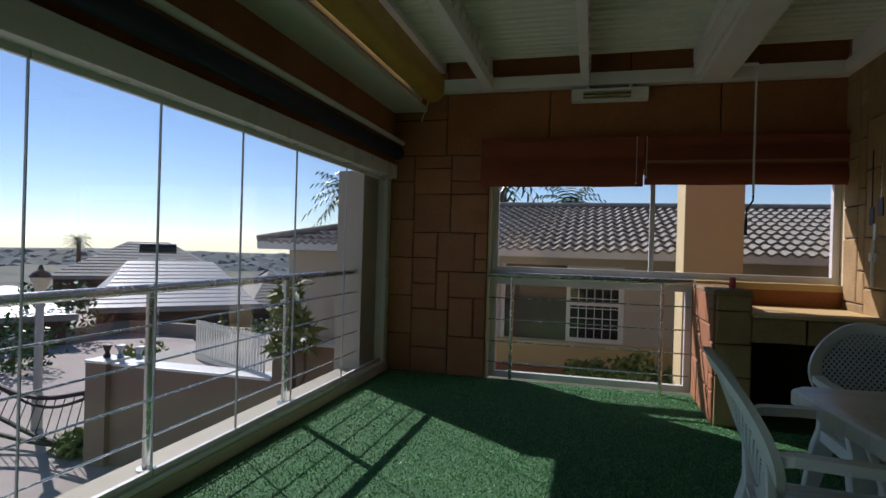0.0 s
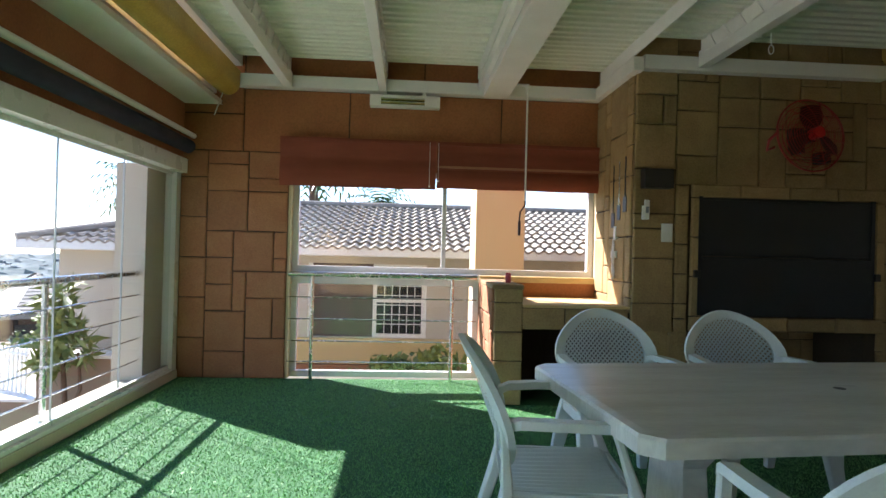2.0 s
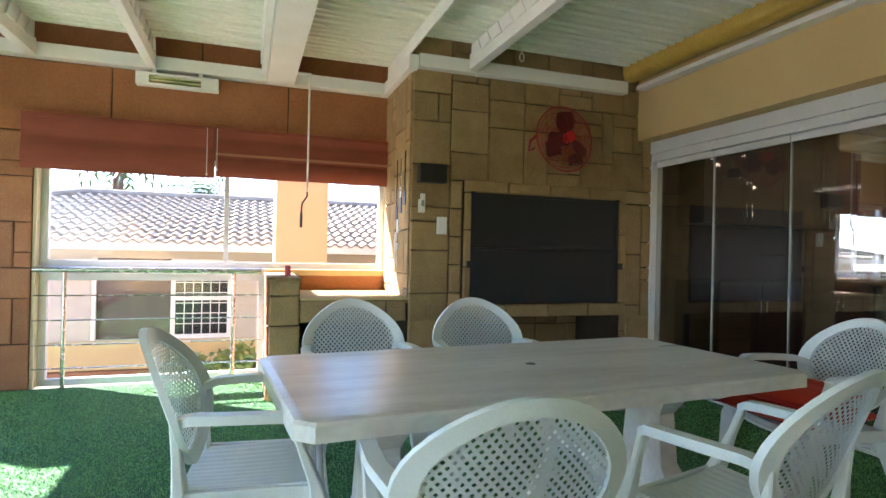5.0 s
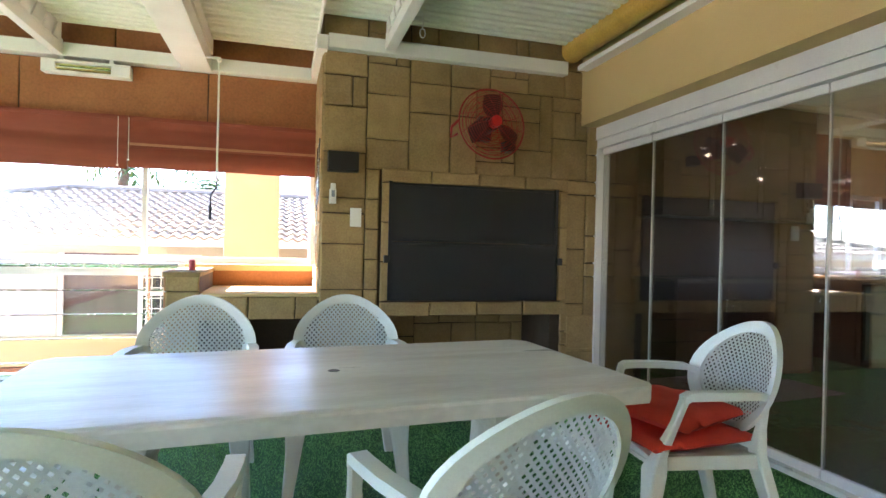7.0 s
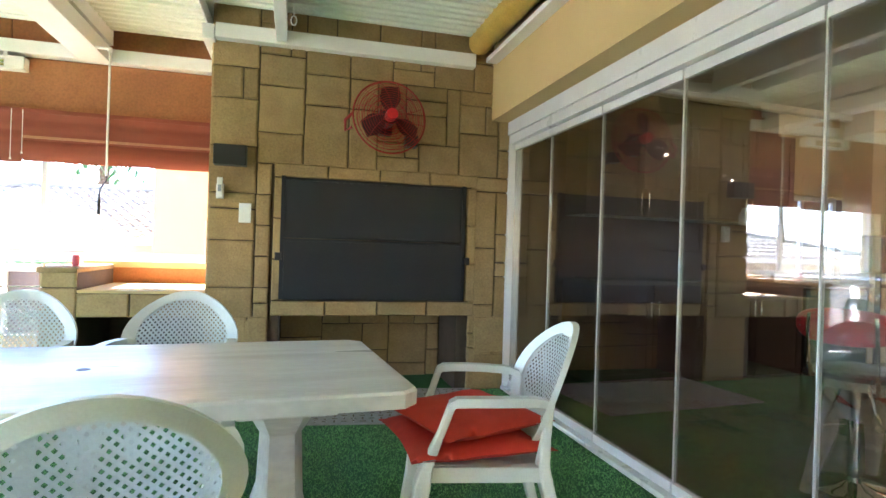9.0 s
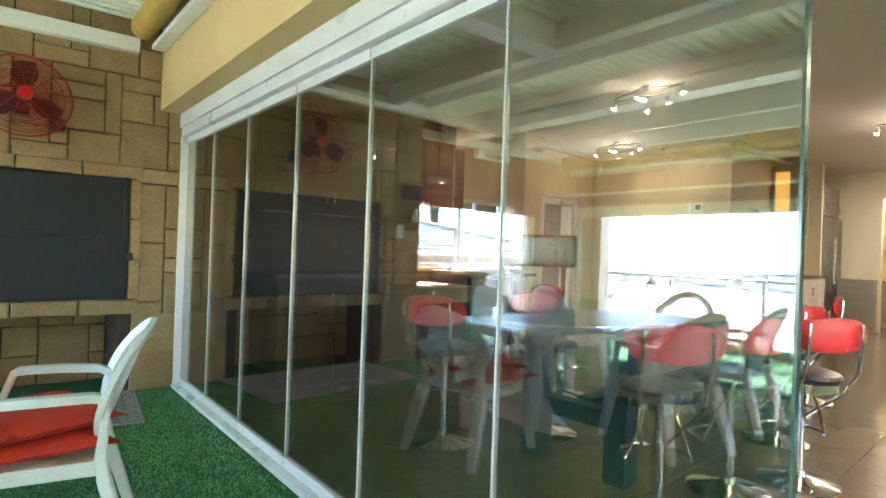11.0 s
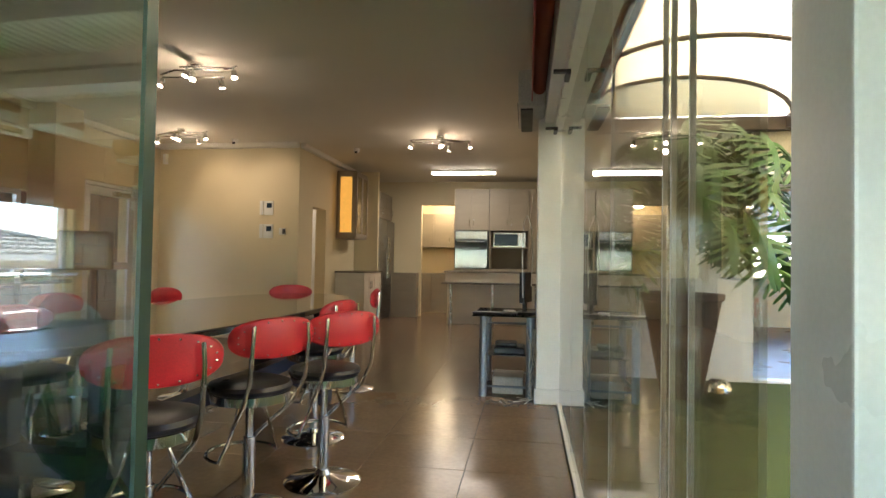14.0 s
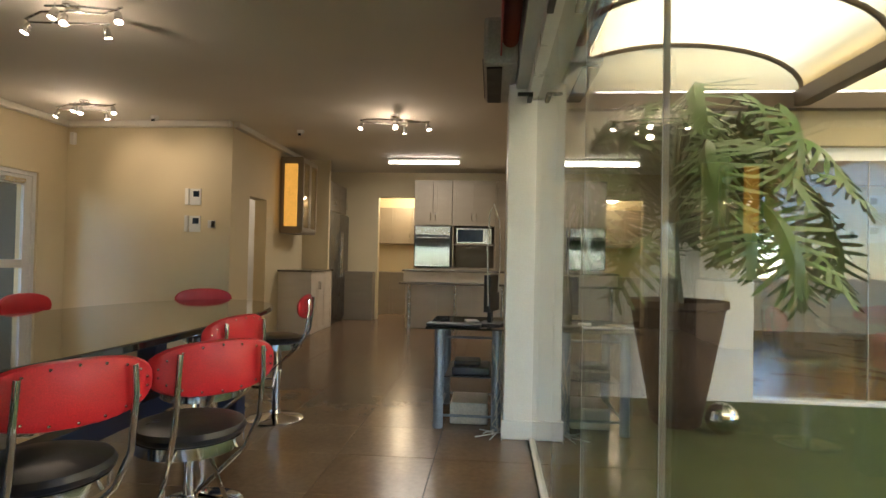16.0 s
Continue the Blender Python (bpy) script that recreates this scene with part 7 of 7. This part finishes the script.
# ---------------- stone cladding, tiles, turf: last ----------------
def ashlar(w, h, holes, seed, unit=0.115, wmax=4, hmax=4):
    """Random rectangles on a grid, around the holes. Yields (x0, x1, z0, z1)."""
    rnd = random.Random(seed)
    nx, nz = max(1, round(w / unit)), max(1, round(h / unit))
    ux, uz = w / nx, h / nz
    used = [[False] * nz for _ in range(nx)]
    for i in range(nx):
        for j in range(nz):
            cx, cz = (i + 0.5) * ux, (j + 0.5) * uz
            if any(a < cx < b and c < cz < d for a, b, c, d in holes):
                used[i][j] = True
    out = []
    for j in range(nz):
        for i in range(nx):
            if used[i][j]:
                continue
            ww, hh = rnd.choice((2, 2, 3, 3, wmax)), rnd.choice((1, 2, 2, 3, hmax))
            k = 0
            while k < ww and i + k < nx and not used[i + k][j]:
                k += 1
            ww = k
            k = 0
            while k < hh and j + k < nz and all(not used[i + q][j + k] for q in range(ww)):
                k += 1
            hh = k
            for q in range(ww):
                for r in range(hh):
                    used[i + q][j + r] = True
            out.append((i * ux, (i + ww) * ux, j * uz, (j + hh) * uz))
    return out


def stone_mesh(w, h, depth, rnd):
    """One dressed stone: a proud face with soft uneven edges."""
    bm = bmesh.new()
    g = 0.005
    e = min(0.011, w * 0.1, h * 0.1)

    def j():
        return rnd.uniform(-0.0025, 0.0035)
    o = [(g + j(), g + j()), (w / 2, g + j()), (w - g + j(), g + j()), (w - g + j(), h / 2), (w - g + j(), h - g + j()), (w / 2, h - g + j()), (g + j(), h - g + j()), (g + j(), h / 2)]
    back = [bm.verts.new((x, 0.0, z)) for x, z in o]
    mid = [bm.verts.new((x, -depth * 0.75, z)) for x, z in o]
    c = (w / 2, h / 2)
    fr = []
    for x, z in o:
        dx, dz = c[0] - x, c[1] - z
        fr.append(bm.verts.new((x + math.copysign(min(e, abs(dx)), dx), -depth + rnd.uniform(-0.003, 0.002), z + math.copysign(min(e, abs(dz)), dz))))
    cen = bm.verts.new((c[0], -depth - 0.001, c[1]))
    for k in range(8):
        n = (k + 1) % 8
        bm.faces.new((back[k], back[n], mid[n], mid[k]))
        bm.faces.new((mid[k], mid[n], fr[n], fr[k]))
        bm.faces.new((fr[k], fr[n], cen))
    return bm


def clad(parent_name, label, origin, rz, w, h, holes, seed, material, depth=0.022, wmax=4, hmax=4, unit=0.115):
    t = tagged(new(parent_name), label, "stone cladding", "", "structure")
    t.matrix_world = pose(*origin, 0, 0, rz)
    rnd = random.Random(seed + 50)
    for x0, x1, z0, z1 in ashlar(w, h, holes, seed, unit, wmax, hmax):
        ob = part("stone", stone_mesh(x1 - x0, z1 - z0, depth, rnd), material, t)
        ob.matrix_basis = pose(x0, 0, z0)
    return t


# north wall, left pier
clad("stone_cladding_north", "terracotta stone blocks on the wall beside the window", (-1.90, 5.293, 0.0), 0, 0.97, 2.08, [], 3, M_STONE_R, 0.016, 3, 3, 0.121)
setting("joint_bed_north", box_bm((-1.90, -0.932, 5.292, 5.2995, 0.0, 3.1), (-0.93, 1.97, 5.292, 5.2995, 2.08, 3.1)), mat("brown_joint", (0.06, 0.028, 0.015), 0.95, grain=80, bump=0.3), "dark recessed mortar between the stones", "mortar")
head = tagged(new("stone_cladding_head"), "large terracotta plaster slabs above the window", "stone cladding", "", "structure")
head.matrix_world = pose(0, 5.292, 0)
rnd = random.Random(21)
for x0, x1, z0, z1 in ((-1.90, -1.35, 2.08, 2.42), (-1.35, -0.39, 2.08, 2.66), (-1.90, -1.35, 2.42, 3.1), (-0.39, 1.03, 2.08, 2.66), (1.03, 1.975, 2.08, 2.66), (-1.35, 0.30, 2.66, 3.1), (0.30, 1.975, 2.66, 3.1)):
    ob = part("slab", stone_mesh(x1 - x0, z1 - z0, 0.014, rnd), M_PLASTER_R, head)
    ob.matrix_basis = pose(x0, 0, z0)
# braai wall front, with surround
clad("stone_cladding_braai", "ochre stone blocks on the fireplace wall", (1.96, 4.406, 0.0), 0, 2.40, 3.1, [(0.46, 2.11, 0.0, 1.80)], 5, M_STONE_Y, 0.024, 3, 4, 0.117)
clad("stone_cladding_return", "ochre stone blocks on the return wall by the window", (1.976, 5.29, 0.0), -90, 0.86, 3.1, [(0.0, 0.86, 0.0, 0.80)], 6, M_STONE_Y, 0.02, 3, 4, 0.123)
t = tagged(new("stone_surround"), "ochre stone border around the fireplace doors", "stone cladding", "", "structure")
t.matrix_world = pose(2.43, 4.40, 0.62)
rnd = random.Random(9)
for a, b, c, d in [(0.0 + 0.41 * k, 0.41 * (k + 1), 0.0, 0.12) for k in range(4)] + [(0.41 * k, 0.41 * (k + 1), 1.07, 1.18) for k in range(4)] + [(0.0, 0.09, 0.12 + 0.317 * k, 0.12 + 0.317 * (k + 1)) for k in range(3)] + [(1.55, 1.64, 0.12 + 0.317 * k, 0.12 + 0.317 * (k + 1)) for k in range(3)]:
    ob = part("stone", stone_mesh(b - a, d - c, 0.03, rnd), M_STONE_Y, t)
    ob.matrix_basis = pose(a, 0, c)
# hearth below
clad("stone_cladding_leg", "ochre stone blocks at the hearth's side", (1.96, 4.402, 0.0), 0, 0.46, 0.62, [], 12, M_STONE_Y, 0.024, 2, 2, 0.15)
clad("stone_cladding_leg_east", "ochre stone blocks beside the door track", (4.07, 4.402, 0.0), 0, 0.29, 0.62, [], 13, M_STONE_Y, 0.024, 2, 3, 0.145)
clad("stone_cladding_hearth", "dark ochre stone blocks at the back of the hearth", (2.5, 4.995, 0.0), 0, 1.43, 0.60, [], 14, M_STONE_Y, 0.02, 3, 2, 0.12)
# corner ledge
clad("stone_cladding_ledge", "ochre stone blocks on the front of the ledge", (1.10, 4.455, 0.60), 0, 0.86, 0.175, [], 15, M_STONE_Y, 0.02, 2, 1, 0.17)
clad("stone_cladding_post", "rounded ochre stones of the ledge post", (0.87, 4.455, 0.0), 0, 0.235, 0.93, [], 16, M_STONE_Y, 0.025, 2, 2, 0.118)
clad("stone_cladding_post_side", "rounded terracotta stones on the post's window side", (0.875, 5.29, 0.0), -90, 0.83, 0.93, [], 17, M_STONE_R, 0.02, 3, 2, 0.118)
setting("ledge_post_cap", box_bm((0.85, 1.11, 4.42, 5.29, 0.92, 0.96), bevel=0.015), M_STONE_Y, "rounded stone cap of the ledge post", "ledge", True)

# interior floor tiles
known = made()
tiles = tagged(new("floor_tiles"), "large beige-brown glazed floor tiles with dark joints", "floor tiles", "", "structure")
TS = 0.60
tile_me = None
count = 0
for i in range(22):
    for j in range(11):
        x, y = 4.47 + i * TS, -0.62 + j * TS
        if x > 17.2 or y > 5.2:
            continue
        if tile_me is None:
            bm = box_bm((0.0015, TS - 0.0015, 0.0015, TS - 0.0015, -0.006, 0.0))
            bmesh.ops.bevel(bm, geom=[e for e in bm.edges if all(abs(v.co.z) < 1e-6 for v in e.verts)], offset=0.0015, segments=1, affect="EDGES")
            tile_me = mesh_from("tile", bm, M_TILE)
        ob = new("tile", tile_me)
        ob.parent = tiles
        ob.matrix_basis = pose(x, y, 0.0)
        count += 1

place_room(known)

# artificial turf pile
rng = np.random.default_rng(5)
N = 260000
bx = rng.uniform(-1.85, 4.32, N)
by = rng.uniform(0.6, 5.28, N)
keep = ~((bx > 1.98) & (by > 4.38)) & ~((bx > 0.87) & (by > 4.43))
bx, by = bx[keep], by[keep]
N = len(bx)
ang = rng.uniform(0, 2 * np.pi, N)
hh = rng.uniform(0.005, 0.012, N)
wd = rng.uniform(0.002, 0.004, N)
lx, ly = rng.normal(0, 0.006, N), rng.normal(0, 0.006, N)
v = np.zeros((N, 3, 3))
v[:, 0] = np.stack([bx - np.cos(ang) * wd, by - np.sin(ang) * wd, np.full(N, -0.001)], 1)
v[:, 1] = np.stack([bx + np.cos(ang) * wd, by + np.sin(ang) * wd, np.full(N, -0.001)], 1)
v[:, 2] = np.stack([bx + lx, by + ly, hh], 1)
me = bpy.data.meshes.new("turf_pile")
me.from_pydata(v.reshape(-1, 3).tolist(), [], np.arange(N * 3).reshape(-1, 3).tolist())
me.materials.append(M_BLADE)
tagged(new("turf_pile", me), "short green synthetic grass blades of the patio turf", "artificial grass", "", "stuff")
